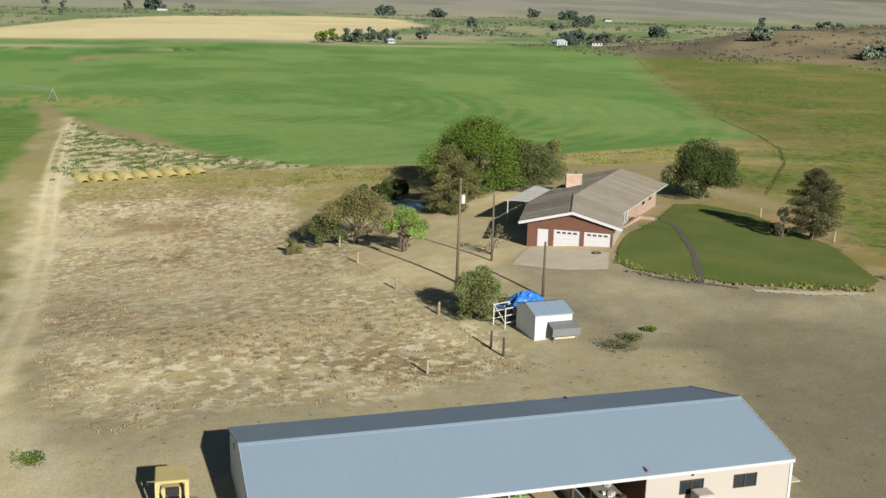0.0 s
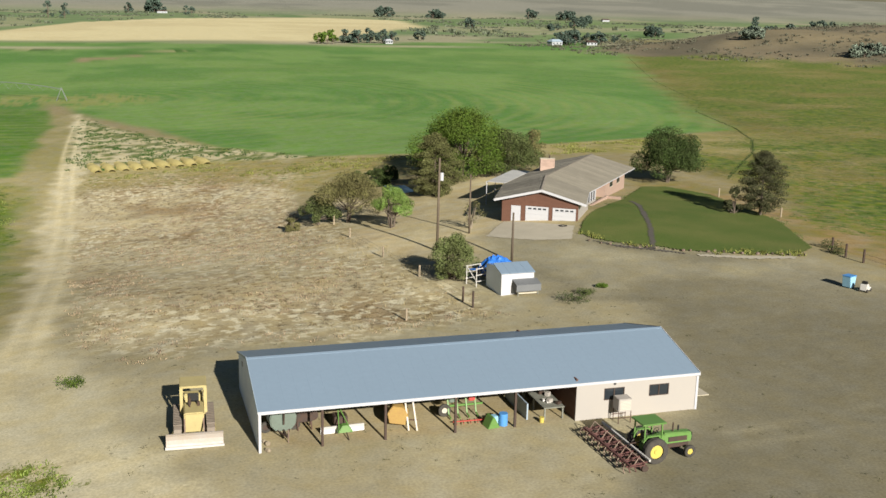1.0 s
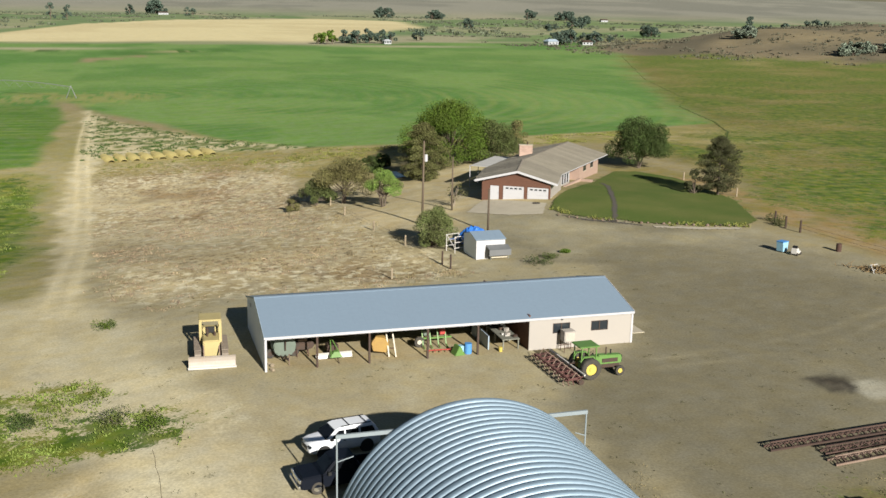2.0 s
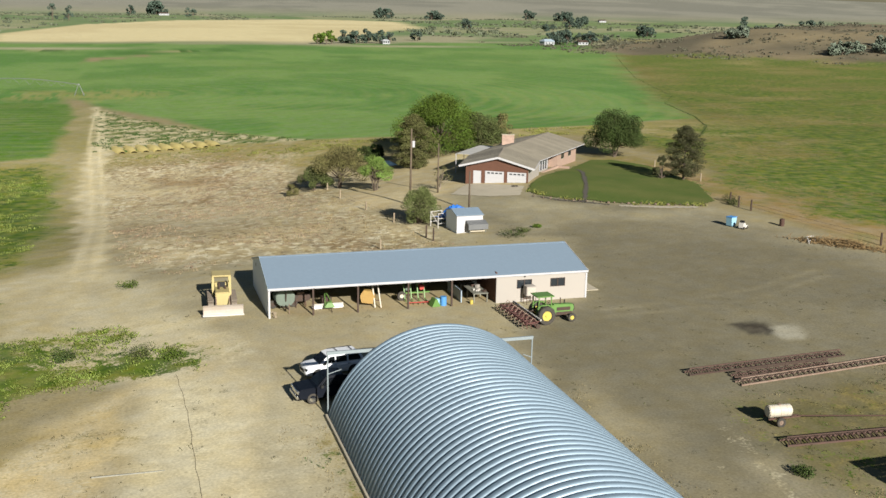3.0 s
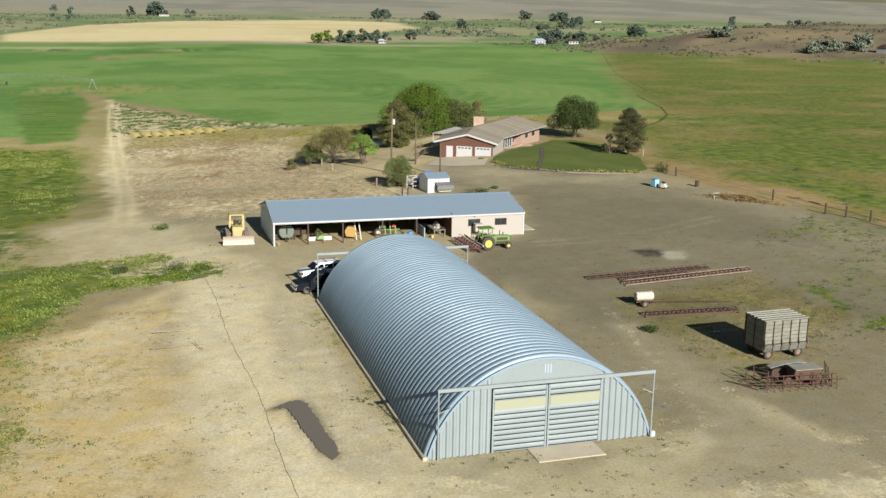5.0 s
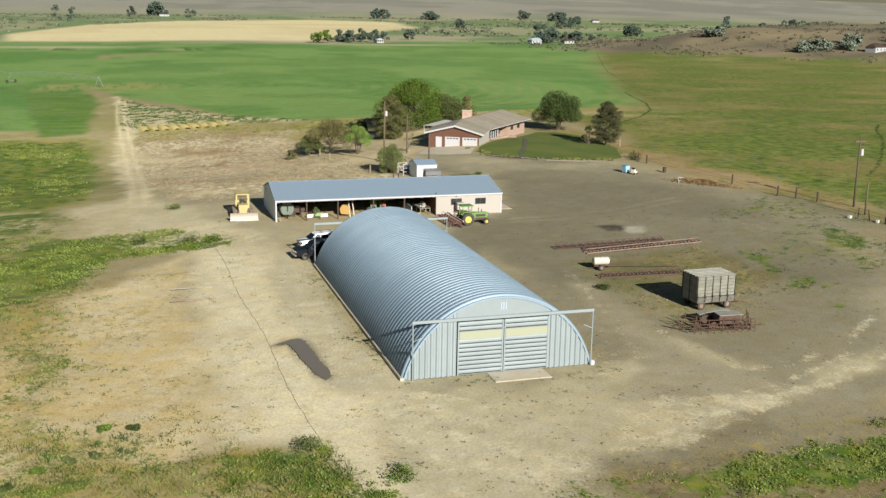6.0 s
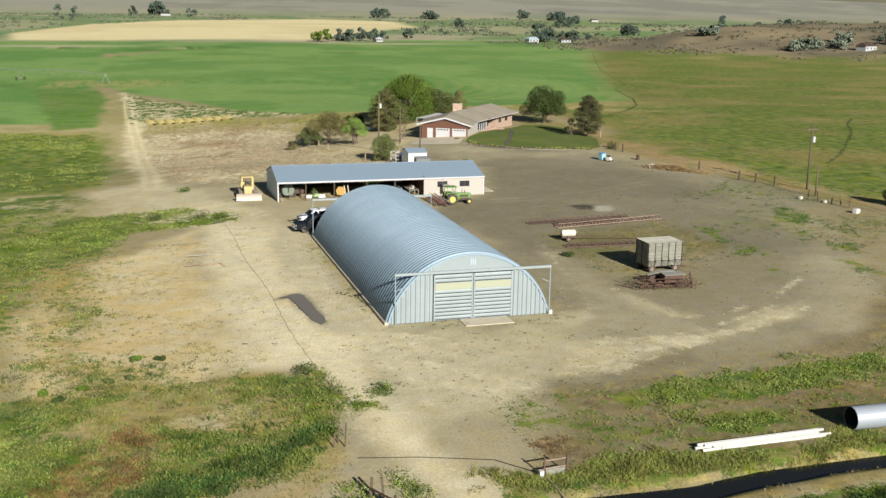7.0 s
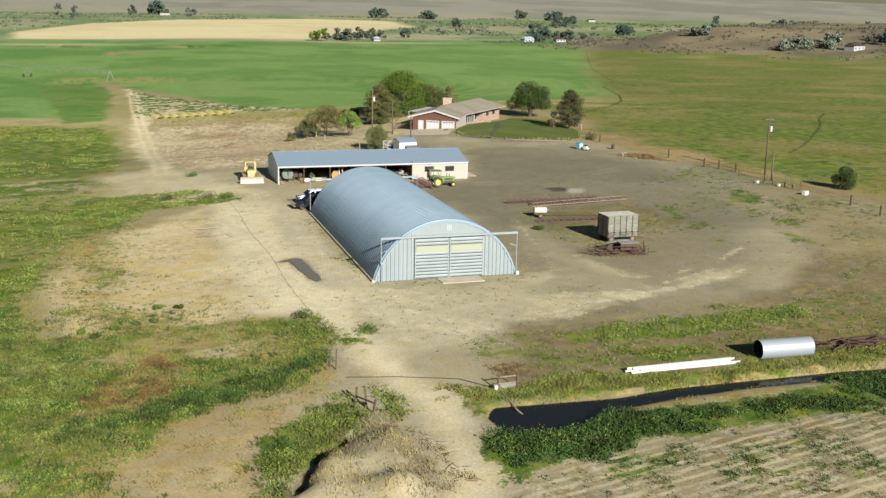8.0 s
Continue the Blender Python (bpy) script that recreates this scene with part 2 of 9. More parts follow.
PALE_GREEN = surface("faded_green", (0.12, 0.155, 0.13), 0.6, dirt=(0.09, 0.10, 0.08), amount=0.6, coarse=1.6, bump=0.06)
WHEEL_YELLOW = surface("wheel_yellow", (0.50, 0.40, 0.09), 0.45, amount=0.3, coarse=3, bump=0.03)
TYRE = surface("tyre_rubber", (0.025, 0.024, 0.023), 0.85, dirt=(0.10, 0.085, 0.065), amount=0.6, coarse=2.5, fine=20, bump=0.2)
BLADE = surface("worn_blade", (0.38, 0.35, 0.33), 0.6, 0.1, dirt=(0.35, 0.27, 0.19), amount=0.7, coarse=1.4, bump=0.1)
RED = surface("faded_red", (0.40, 0.05, 0.04), 0.6, dirt=(0.2, 0.06, 0.05), amount=0.5, coarse=3, bump=0.06)
BLUE_PLASTIC = surface("blue_plastic", (0.08, 0.25, 0.55), 0.45, amount=0.3, coarse=4, bump=0.02)
PALE_BLUE = surface("pale_blue_plastic", (0.25, 0.45, 0.58), 0.5, amount=0.3, coarse=4, bump=0.03)
TARP = surface("blue_tarp", (0.03, 0.16, 0.56), 0.4, dirt=(0.02, 0.09, 0.33), amount=0.6, coarse=2.2, fine=8, bump=0.3, lift=0.06)
CAR_WHITE = surface("white_car_paint", (0.70, 0.72, 0.76), 0.22, amount=0.06, coarse=2, bump=0.0, spec=0.6)
CAR_DARK = surface("dark_blue_car_paint", (0.006, 0.008, 0.014), 0.45, amount=0.3, coarse=2, bump=0.0, spec=0.12)
CHROME = surface("chrome", (0.7, 0.7, 0.7), 0.2, 0.95, amount=0.2, bump=0.0)
BLACK = surface("black_plastic", (0.015, 0.015, 0.015), 0.6, amount=0.4, bump=0.0)
TANK_WHITE = surface("aged_white_tank", (0.47, 0.45, 0.40), 0.5, dirt=(0.45, 0.36, 0.24), amount=0.6, coarse=2.5, bump=0.05)
PIPE_WHITE = surface("white_pipe", (0.50, 0.485, 0.46), 0.4, amount=0.2, coarse=1.2, bump=0.02, vary=0.08)
ALUMINIUM = surface("dull_aluminium", (0.62, 0.63, 0.65), 0.35, 0.8, amount=0.35, coarse=1.2, bump=0.05)
HAY = surface("cut_straw", (0.52, 0.44, 0.17), 0.95, dirt=(0.36, 0.28, 0.10), amount=0.6, coarse=0.9, fine=8, bump=0.5, lift=0.08)
BRUSH = surface("dry_branches", (0.25, 0.17, 0.08), 0.95, amount=0.6, coarse=2, bump=0.2, vary=0.3, island=True)
END_STEEL = surface("white_steel_cladding", (0.72, 0.78, 0.84), 0.5, 0.0, amount=0.15, coarse=0.5, fine=5, bump=0.03)
TRUSS_IRON = surface("dark_truss_iron", (0.055, 0.036, 0.030), 0.8, 0.1, dirt=(0.11, 0.06, 0.045), amount=0.6, coarse=2, fine=10, bump=0.1, vary=0.25)
DULL_CULVERT = surface("dull_culvert_steel", (0.30, 0.335, 0.39), 0.5, 0.25, amount=0.4, coarse=1.0, fine=10, bump=0.05)
MAROON = surface("faded_maroon_paint", (0.095, 0.034, 0.032), 0.75, dirt=(0.09, 0.05, 0.04), amount=0.7, coarse=3, bump=0.1, vary=0.2)
# near-black colour that stands in for shade inside the shed and the culvert
INNER_SHADE = surface("inner_shade", (0.035, 0.028, 0.024), 0.9, amount=0.5, coarse=1.0, bump=0.1)
BARK = surface("bark", (0.11, 0.085, 0.065), 0.95, amount=0.6, coarse=2, fine=14, bump=0.4, stretch=(1, 1, 0.4))
PALE_BARK = surface("pale_bark", (0.24, 0.20, 0.15), 0.95, amount=0.6, coarse=2, fine=14, bump=0.4, stretch=(1, 1, 0.4))


def foliage(name, colour, vary=0.35):
    m, n, l, b = nodes_of(name)
    geo, hsv, span, hue = n.new("ShaderNodeNewGeometry"), n.new("ShaderNodeHueSaturation"), n.new("ShaderNodeMapRange"), n.new("ShaderNodeMapRange")
    span.inputs[3].default_value, span.inputs[4].default_value = 1 - vary, 1 + vary
    hue.inputs[3].default_value, hue.inputs[4].default_value = 0.465, 0.525
    hsv.inputs["Color"].default_value = (*colour, 1)
    l.new(geo.outputs["Random Per Island"], span.inputs[0])
    clump = n.new("ShaderNodeTexNoise")
    clump.inputs["Scale"].default_value, clump.inputs["Detail"].default_value = 0.55, 4
    l.new(geo.outputs["Position"], clump.inputs["Vector"])
    l.new(clump.outputs["Fac"], hue.inputs[0])
    shade = n.new("ShaderNodeMapRange")
    shade.inputs[1].default_value, shade.inputs[2].default_value, shade.inputs[3].default_value, shade.inputs[4].default_value = 0.32, 0.68, 0.6, 1.4
    l.new(clump.outputs["Fac"], shade.inputs[0])
    both = n.new("ShaderNodeMath")
    both.operation = "MULTIPLY"
    l.new(span.outputs[0], both.inputs[0])
    l.new(shade.outputs[0], both.inputs[1])
    l.new(both.outputs[0], hsv.inputs["Value"])
    l.new(hue.outputs[0], hsv.inputs["Hue"])
    l.new(hsv.outputs[0], b.inputs["Base Color"])
    b.inputs["Roughness"].default_value = 0.7
    b.inputs["Specular IOR Level"].default_value = 0.2
    return m


LEAF_DARK = foliage("dark_leaves", (0.040, 0.062, 0.016), 0.28)
LEAF_MID = foliage("green_leaves", (0.066, 0.108, 0.014), 0.28)
LEAF_BRIGHT = foliage("light_green_leaves", (0.13, 0.20, 0.045))
LEAF_SOFT = foliage("dull_green_leaves", (0.070, 0.088, 0.028), 0.28)
LEAF_OLIVE = foliage("olive_leaves", (0.118, 0.112, 0.042), 0.28)
NEEDLES = foliage("pine_needles", (0.092, 0.096, 0.034), 0.28)
JUNIPER = foliage("juniper_needles", (0.056, 0.060, 0.026), 0.28)
GREY_LEAF = foliage("grey_green_leaves", (0.13, 0.16, 0.12))
# the blue-grey of distance haze is put into the far leaf colour
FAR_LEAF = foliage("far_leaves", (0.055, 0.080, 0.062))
GRASS = foliage("green_weeds", (0.122, 0.158, 0.034), 0.28)
DEEP_GRASS = foliage("deep_green_weeds", (0.036, 0.072, 0.016), 0.28)
YELLOW_GRASS = foliage("yellowing_grass", (0.15, 0.16, 0.040), 0.35)
DRY_GRASS = foliage("dry_grass", (0.22, 0.185, 0.095), 0.35)
GREY_WEED = foliage("grey_dead_weeds", (0.24, 0.185, 0.12), 0.35)
RED_WEED = foliage("reddish_weeds", (0.15, 0.085, 0.032), 0.35)


# ---- the land ----
def smooth(a, b, v):
    v = np.clip((v - a) / (b - a), 0.0, 1.0)
    return v * v * (3 - 2 * v)


def ground(x, y):
    """Height of the land: a level yard, a low knoll under the house, lower fields north and west, eastern hills and far rising country."""
    z = -2.57 + 1.10 * np.tanh((x - 10) / 50) - 2.95 * np.tanh((y - 120) / 120)
    for cx, cy, r, h in ((46, 58, 24, 1.97), (-15, 100, 50, -4.40), (70, 25, 22, 0.88), (-2, 45, 18, 0.99), (60, 120, 50, 2.06), (-70, 60, 60, -2.13)):
        z = z + h * np.exp(-((x - cx) ** 2 + (y - cy) ** 2) / r ** 2)
    yard = smooth(-16, -2, x) * (1 - smooth(36, 54, x)) * smooth(-110, -80, y) * (1 - smooth(14, 34, y))
    z = z * (1 - yard) - 0.02 * yard
    far = np.maximum(0.0, y - 2600)
    z = z + 0.035 * far + 0.000012 * far ** 2
    s = (x - 300) * 0.77 + (y - 620) * 0.64
    u = (x - 300) * 0.64 - (y - 620) * 0.77
    rough = 3.0 * np.sin(x / 31 + y / 57) * np.sin(y / 43 - x / 71) + 1.6 * np.sin(x / 13 + 1) * np.sin(y / 17)
    hill = smooth(0, 220, s) * smooth(-70, 90, u) * (1 - smooth(1200, 2200, s))
    return z + hill * (19 + rough)


TABLES = {}


def lattice(x, y, size, seed):
    """Smooth random values from 0 to 1 on a lattice of that many metres."""
    if seed not in TABLES:
        TABLES[seed] = np.random.RandomState(seed).rand(64, 64).ravel()
    table = TABLES[seed]
    u, v = np.asarray(x, float) / size, np.asarray(y, float) / size
    i, j = np.floor(u).astype(np.int64), np.floor(v).astype(np.int64)
    a, b = u - i, v - j
    a, b = a * a * (3 - 2 * a), b * b * (3 - 2 * b)
    i0, i1, j0, j1 = (i & 63) * 64, ((i + 1) & 63) * 64, j & 63, (j + 1) & 63
    low, high = table[i0 + j0], table[i0 + j1]
    low = low + (table[i1 + j0] - low) * a
    high = high + (table[i1 + j1] - high) * a
    return low + (high - low) * b


def rough(x, y, size, seed):
    return (lattice(x, y, size, seed) * 0.5 + lattice(x, y, size / 2.3, seed + 1) * 0.3 + lattice(x, y, size / 5.1, seed + 2) * 0.2) - 0.5


def depth_in(poly, x, y):
    """Metres by which places lie inside an outline (below 0: outside)."""
    x, y = np.asarray(x, float), np.asarray(y, float)
    best, inside = np.full(x.shape, 1e12), np.zeros(x.shape, bool)
    for (ax, ay), (bx, by) in zip(poly, poly[1:] + poly[:1]):
        dx, dy = bx - ax, by - ay
        k = np.clip(((x - ax) * dx + (y - ay) * dy) / (dx * dx + dy * dy + 1e-9), 0, 1)
        best = np.minimum(best, (x - ax - k * dx) ** 2 + (y - ay - k * dy) ** 2)
        inside ^= ((ay > y) != (by > y)) & (x < (bx - ax) * (y - ay) / (by - ay + 1e-12) + ax)
    return np.where(inside, 1, -1) * np.sqrt(best)


def inside(poly, x, y, soft=1.0, ragged=0.0, size=4.0, seed=1):
    x, y = np.asarray(x, float), np.asarray(y, float)
    m = soft + ragged + 0.5
    near = (x > min(p[0] for p in poly) - m) & (x < max(p[0] for p in poly) + m) & (y > min(p[1] for p in poly) - m) & (y < max(p[1] for p in poly) + m)
    out = np.zeros(x.shape)
    if near.any():
        u, v = x[near], y[near]
        d = depth_in(poly, u, v)
        if ragged:
            d = d + ragged * 2 * rough(u, v, size, seed)
        out[near] = smooth(-soft, soft, d)
    return out


# outlines of fields, tracks, weeds and water, as they lie on the plan
MAIN_FIELD = [(-19, 261), (-1, 208), (12, 168), (26.7, 144.4), (47.2, 132.3), (78, 141), (103, 155), (145, 178), (170, 243), (222, 364), (322, 590), (335, 655), (196, 738), (23, 609), (-58, 471), (-44, 327), (-26, 286)]
BACK_STRIP = [(-104, 796), (127, 730), (218, 795), (419, 847), (344, 681), (192, 695), (70, 626), (-18, 572), (-78, 527)]
WEST_FIELD = [(-51, 276), (-28, 271), (-25, 230), (-26, 162), (-27, 146), (-38, 143)]
STUBBLE = [(-18, 244), (-10, 216), (7, 176), (28.6, 143.1), (20.5, 145.1), (10.1, 149.2), (-12.4, 149.9), (-17.7, 150.2)]
SWEET = [(-170, 142), (-28, 137), (-23.8, 100.6), (-22.5, 56), (-24.5, 40), (-29, 30), (-60, 32), (-170, 40)]
PALE_PATCH = [(-29, 28), (-27, 14), (-34, 6), (-44, 6), (-90, 8), (-90, 28), (-42, 28)]
GREEN_W = [(-39, -2), (-30, 4), (-17, 1.7), (-7.2, -7.7), (-14.3, -8.8), (-22, -9.6), (-24.2, -21.8), (-31.4, -38), (-32.5, -47), (-30.5, -69), (-26, -76), (-22.6, -87), (-24.4, -101), (-30, -102), (-45, -116), (-150, -116), (-150, 6), (-60, 2)]
LOT = [(-15.4, 142.8), (2.1, 141.3), (21.8, 126.7), (17.4, 98.7), (20.8, 82.8), (20.3, 53.7), (21.1, 40), (25.4, 29.9), (24.3, 25.7), (13.1, 23.4), (2.7, 22.6), (-5.7, 21.3), (-12.4, 30), (-14, 62.8), (-16, 118.4)]
ROAD = [(-20, 255), (-19, 255), (-14, 155), (-15.2, 142.8), (-16.1, 111.6), (-14, 62.8), (-13.5, 34.4), (-16, 22.8), (-19.2, 24), (-17.5, 44.6), (-19.8, 79.3), (-20.5, 119.5), (-19.3, 145.9), (-18, 167)]
TAN_FIELD = [(-105, 808), (138, 794), (413, 1422), (509, 1930), (382, 2094), (69, 1752), (-59, 1460), (-124, 998)]
EAST_FIELD = [(145, 178), (170, 243), (222, 364), (322, 590), (394, 585), (442, 493), (900, 420), (900, -260), (120, -170), (92, -80), (86, -32), (84, -2), (78, 27), (77, 52), (82, 60), (85.8, 66.7), (89.1, 97.4), (91.7, 124.2)]
GRAVEL = [(34.9, 53.6), (44.4, 49.7), (52.4, 38.9), (62.4, 27.7), (67.5, 12.2), (65.7, -5.3), (56.4, -16.5), (49.9, -14.4), (41.1, -8.7), (27, -19.8), (21.1, -21.5), (18.2, -23.6), (19.4, -31.5), (20.2, -40), (23.1, -49.2), (18.1, -48.5), (17, -44.4), (17.6, -17.6), (17.9, -10.9), (31.2, 0.6), (37.8, 15.4), (38, 25), (31.8, 29)]
GRAVEL2 = [(31, -17.6), (38.1, 21.9), (44, 39), (59, 25), (66.4, 10.2), (76.3, -3.8), (76.4, -21.3), (57.7, -44.3), (47.6, -51.1), (42.3, -62.9), (28.9, -70.8), (15, -78.8), (3, -79.2), (-3.9, -70.8), (-4.7, -58.5), (0.5, -60.9), (15.4, -61), (19.2, -65.3), (22.4, -46.3), (21.3, -28.6), (22.6, -11.2)]
LIGHT_W = [(-15.8, 10.6), (-2, -6.4), (-0.6, -27.9), (-2.8, -40.8), (0.2, -59.7), (-3.9, -70.8), (-2.2, -90.1), (-0.6, -90.5), (-2.7, -107.7), (-4.8, -107), (-3.6, -92), (-5.6, -82.8), (-5.2, -72.2), (-8.7, -69.3), (-12.6, -67.8), (-12.9, -50.6), (-10.9, -15.1)]
TAN_W = [(-24.9, -29), (-12.4, -14), (-12.9, -50.6), (-12.6, -67.8), (-18.1, -69.5), (-25, -72.3), (-28.7, -68), (-31.1, -52)]
SAGE_W = [(-40.9, 11.9), (-25.3, 23.2), (-24.3, 1.8), (-8.4, -5.2), (-7.4, -10.9), (-14.3, -8.8), (-25.7, -12.9), (-32.3, -41.9), (-35.5, -43.6)]
CANAL = [(0.7, -95.9), (1.4, -94.7), (5.5, -94.8), (10.8, -94.9), (15.7, -94.1), (23, -94), (30.7, -93.9), (36.6, -94.3), (60, -93.6), (95, -92.5), (95, -95), (60, -95.8), (36.1, -96.3), (29.4, -95.6), (19.7, -95.3), (12.4, -96), (8.1, -96.7), (5.7, -99.1), (2.8, -99.3), (1, -98.5)]
BANK_S = [(-1.6, -99.6), (1.4, -98.8), (4.5, -100.1), (9, -98.3), (18.2, -97.7), (32.4, -96.2), (36, -96.8), (60, -96.4), (95, -95.6), (95, -99.5), (60, -100.5), (36, -101.5), (28.5, -101), (19.4, -102.7), (10.8, -103), (4.6, -103.3), (-2.4, -106.9)]
STUB_S = [(-2.4, -106.9), (4.6, -103.3), (10.8, -103), (19.4, -102.7), (28.5, -101), (36, -101.5), (60, -100.5), (95, -99.5), (95, -150), (-3, -150), (-3.8, -110.6)]
LAWN = [(46.5, 55.4), (43.7, 50.2), (44.4, 47.1), (46.2, 44.5), (49.4, 42.2), (51.7, 39.6), (56.4, 37.1), (63.1, 34.8), (67.3, 37.5), (74, 53.4), (75.3, 61.7), (76.6, 75.1), (73.5, 83.1), (69.2, 83.6), (60, 71.5), (51.2, 62.1)]
APRON = [(38.3, 61), (45.1, 53.8), (42.1, 48), (37.9, 49.5), (33.6, 54.6)]
SPOIL = [(-9.4, -96.4), (-7.5, -94.5), (-5.9, -102.7), (-5.9, -107.3), (-14.4, -104.7), (-13.3, -102)]
DITCH = [(-14.1, -102.6), (-11.8, -99.2), (-9.5, -96.8), (-9.1, -97.4), (-12.5, -101.1), (-14, -104.1)]
PUDDLE = [(-7.2, -49.2), (-5.9, -48.2), (-5.0, -48.0), (-4.5, -48.8), (-4.3, -52.4), (-4.0, -55.9), (-4.1, -57.8), (-4.7, -58.5), (-5.2, -57.0), (-5.6, -54.0), (-5.9, -51.0), (-6.2, -49.5)]
DARK_PATCH = [(39.6, -11.2), (42.6, -11.4), (42.4, -14.8), (39.6, -14.2)]
DRY_SE = [(9, -77), (22, -74.5), (38, -71), (50, -64), (56, -48), (60, -30), (78, -20), (84, -60), (84, -110), (34, -110), (36, -97), (22, -94.4), (8, -95), (1, -94)]
WEST_DENSE = [(-39.3, -4.3), (-31.1, -5.3), (-24.7, -9.6), (-23.9, -18.7), (-29.3, -30.9), (-32.0, -44.6), (-31.5, -54.1), (-31.9, -61.9), (-29.6, -68.6), (-24.2, -70.7), (-20.0, -80.8), (-24.1, -84.5), (-28.0, -90.7), (-30.2, -99.4), (-38.1, -97.1), (-49.2, -63.9), (-61.0, -1.2)]
WEST_FRINGE = [(-30.4, -23.8), (-23.8, -18.2), (-22.3, -30.7), (-24.1, -41.2), (-22.9, -54.2), (-24.4, -60.4), (-21.4, -65.1), (-19.4, -66.6), (-19.7, -73.2), (-25.8, -71.3)]
BELT = [(-24.2, -70.7), (-19.5, -69.6), (-16.1, -68.9), (-11.7, -68.7), (-7.6, -70.2), (-6.8, -73.4), (-6.5, -76.7), (-7.9, -82.1), (-10.0, -87.8), (-13.3, -87.8), (-16.6, -88.5), (-19.4, -90.5), (-20.7, -94.7), (-23.6, -97.3), (-24.4, -101.1), (-30.2, -99.4), (-33.2, -68.4), (-27.8, -69.9)]
BELT_RED = [(-23.1, -78.8), (-20.3, -76.9), (-18.5, -79.9), (-20.2, -84.5), (-23.9, -87.7), (-26.5, -88.4), (-26.2, -85.3)]
BELT_OCHRE = [(-20.0, -70.3), (-13.7, -69.2), (-13.2, -73.1), (-16.2, -75.7), (-19.4, -77.2), (-22.5, -80.1), (-23.9, -77.0), (-23.0, -73.2)]
BELT_PALE = [(-19.7, -78.2), (-18.2, -75.5), (-15.2, -74.6), (-11.9, -74.5), (-13.1, -77.8), (-15.7, -79.4), (-17.7, -77.7)]
BELT_DARK = [(-28.1, -91.2), (-24.1, -88.4), (-20.3, -87.3), (-15.4, -84.7), (-10.8, -82.5), (-8.0, -80.0), (-8.2, -82.0), (-11.3, -85.5), (-15.3, -87.7), (-20.1, -90.1), (-24.1, -91.4), (-27.9, -92.6)]
BARE_SW = [(-19.4, -91.1), (-15.8, -89.0), (-11.1, -87.6), (-10.7, -90.1), (-13.4, -93.7), (-15.3, -95.9), (-16.8, -103.4), (-22.6, -101.6), (-23.3, -97.4)]
DITCH_GREEN = [(-14.9, -94.1), (-11.3, -92.8), (-9.0, -90.9), (-8.0, -93.4), (-9.0, -96.5), (-11.3, -98.5), (-13.9, -101.8), (-14.9, -103.9), (-16.8, -103.4), (-15.8, -97.1)]
GATE_GREEN = [(-6.3, -88.9), (-4.7, -90.0), (-4.0, -93.5), (-6.0, -95.0), (-6.5, -92.2)]
DRIVE_GREEN = [(-6.7, -75.9), (-4.3, -77.1), (-3.5, -78.8), (-6.1, -78.7)]
STRIP_1 = [(12.4, -80.5), (15.8, -78.8), (21.7, -77.7), (25.8, -77.4), (29.5, -77.4), (38.6, -76.8), (36.3, -80.1), (28.7, -82.1), (23.0, -83.3), (17.5, -83.2), (13.0, -82.5)]
STRIP_2 = [(14.4, -87.5), (17.8, -85.1), (22.5, -85.4), (22.4, -87.4), (18.1, -89.3), (15.0, -88.3)]
SPARSE_1 = [(3.7, -80.3), (8.2, -77.4), (12.6, -79.7), (10.1, -84.1), (13.8, -86.6), (12.3, -90.1), (7.8, -89.7), (7.7, -86.4), (3.0, -84.2)]
GATE_RED = [(3.4, -86.4), (6.3, -86.1), (6.9, -89.0), (4.0, -89.7)]
FRINGE_N = [(-0.0, -90.7), (3.6, -91.0), (8.5, -89.9), (13.0, -90.4), (20.0, -91.7), (24.2, -90.8), (30.8, -89.5), (37.7, -89.9), (33.9, -94.4), (25.5, -94.1), (18.2, -93.9), (11.0, -94.4), (6.6, -94.3), (1.6, -94.0), (-0.4, -96.1), (-0.8, -93.8)]
TAN_BANK = [(6.2, -98.0), (10.3, -95.7), (17.3, -95.4), (24.8, -95.0), (34.6, -93.5), (32.2, -96.4), (25.7, -97.2), (18.1, -97.9), (11.4, -98.0), (7.7, -99.3)]
DARK_BANK = [(-1.6, -99.6), (0.6, -98.9), (3.5, -99.7), (6.0, -99.5), (9.0, -98.3), (13.5, -98.1), (20.1, -98.3), (26.1, -98.6), (29.6, -96.0), (32.9, -95.6), (27.3, -102.4), (21.0, -102.4), (13.4, -102.0), (8.2, -102.4), (5.9, -103.9), (3.7, -104.5), (3.2, -102.9), (0.6, -104.8), (-1.0, -105.1), (-1.8, -102.3)]
STUB_1 = [(3.6, -106.3), (10.2, -104.0), (11.5, -105.5), (7.7, -107.0), (4.4, -108.4)]
STUB_2 = [(12.6, -104.7), (18.1, -104.6), (13.8, -109.8), (10.4, -109.5)]
STUB_3 = [(17.7, -107.5), (20.4, -107.2), (19.3, -110.7), (17.1, -109.9)]
BROWN_E = [(23.2, -80.8), (28.1, -82.9), (36.7, -81.5), (44.8, -81.1), (37.4, -90.1), (30.6, -89.8), (26.6, -87.0), (21.6, -83.8)]
PATH_GREY = [(24.1, -36.3), (26.9, -37.0), (25.8, -49.0), (25.0, -59.4), (27.7, -64.3), (28.1, -68.8), (25.2, -68.1), (19.7, -68.7), (14.9, -67.5), (15.2, -65.5), (19.9, -62.3), (20.7, -59.0), (21.8, -51.5)]
PALE_SE = [(14.7, -67.9), (19.8, -68.4), (25.1, -68.3), (28.6, -68.0), (41.2, -62.4), (39.3, -65.3), (28.0, -70.2), (18.0, -73.8), (15.0, -75.4), (10.9, -74.8)]
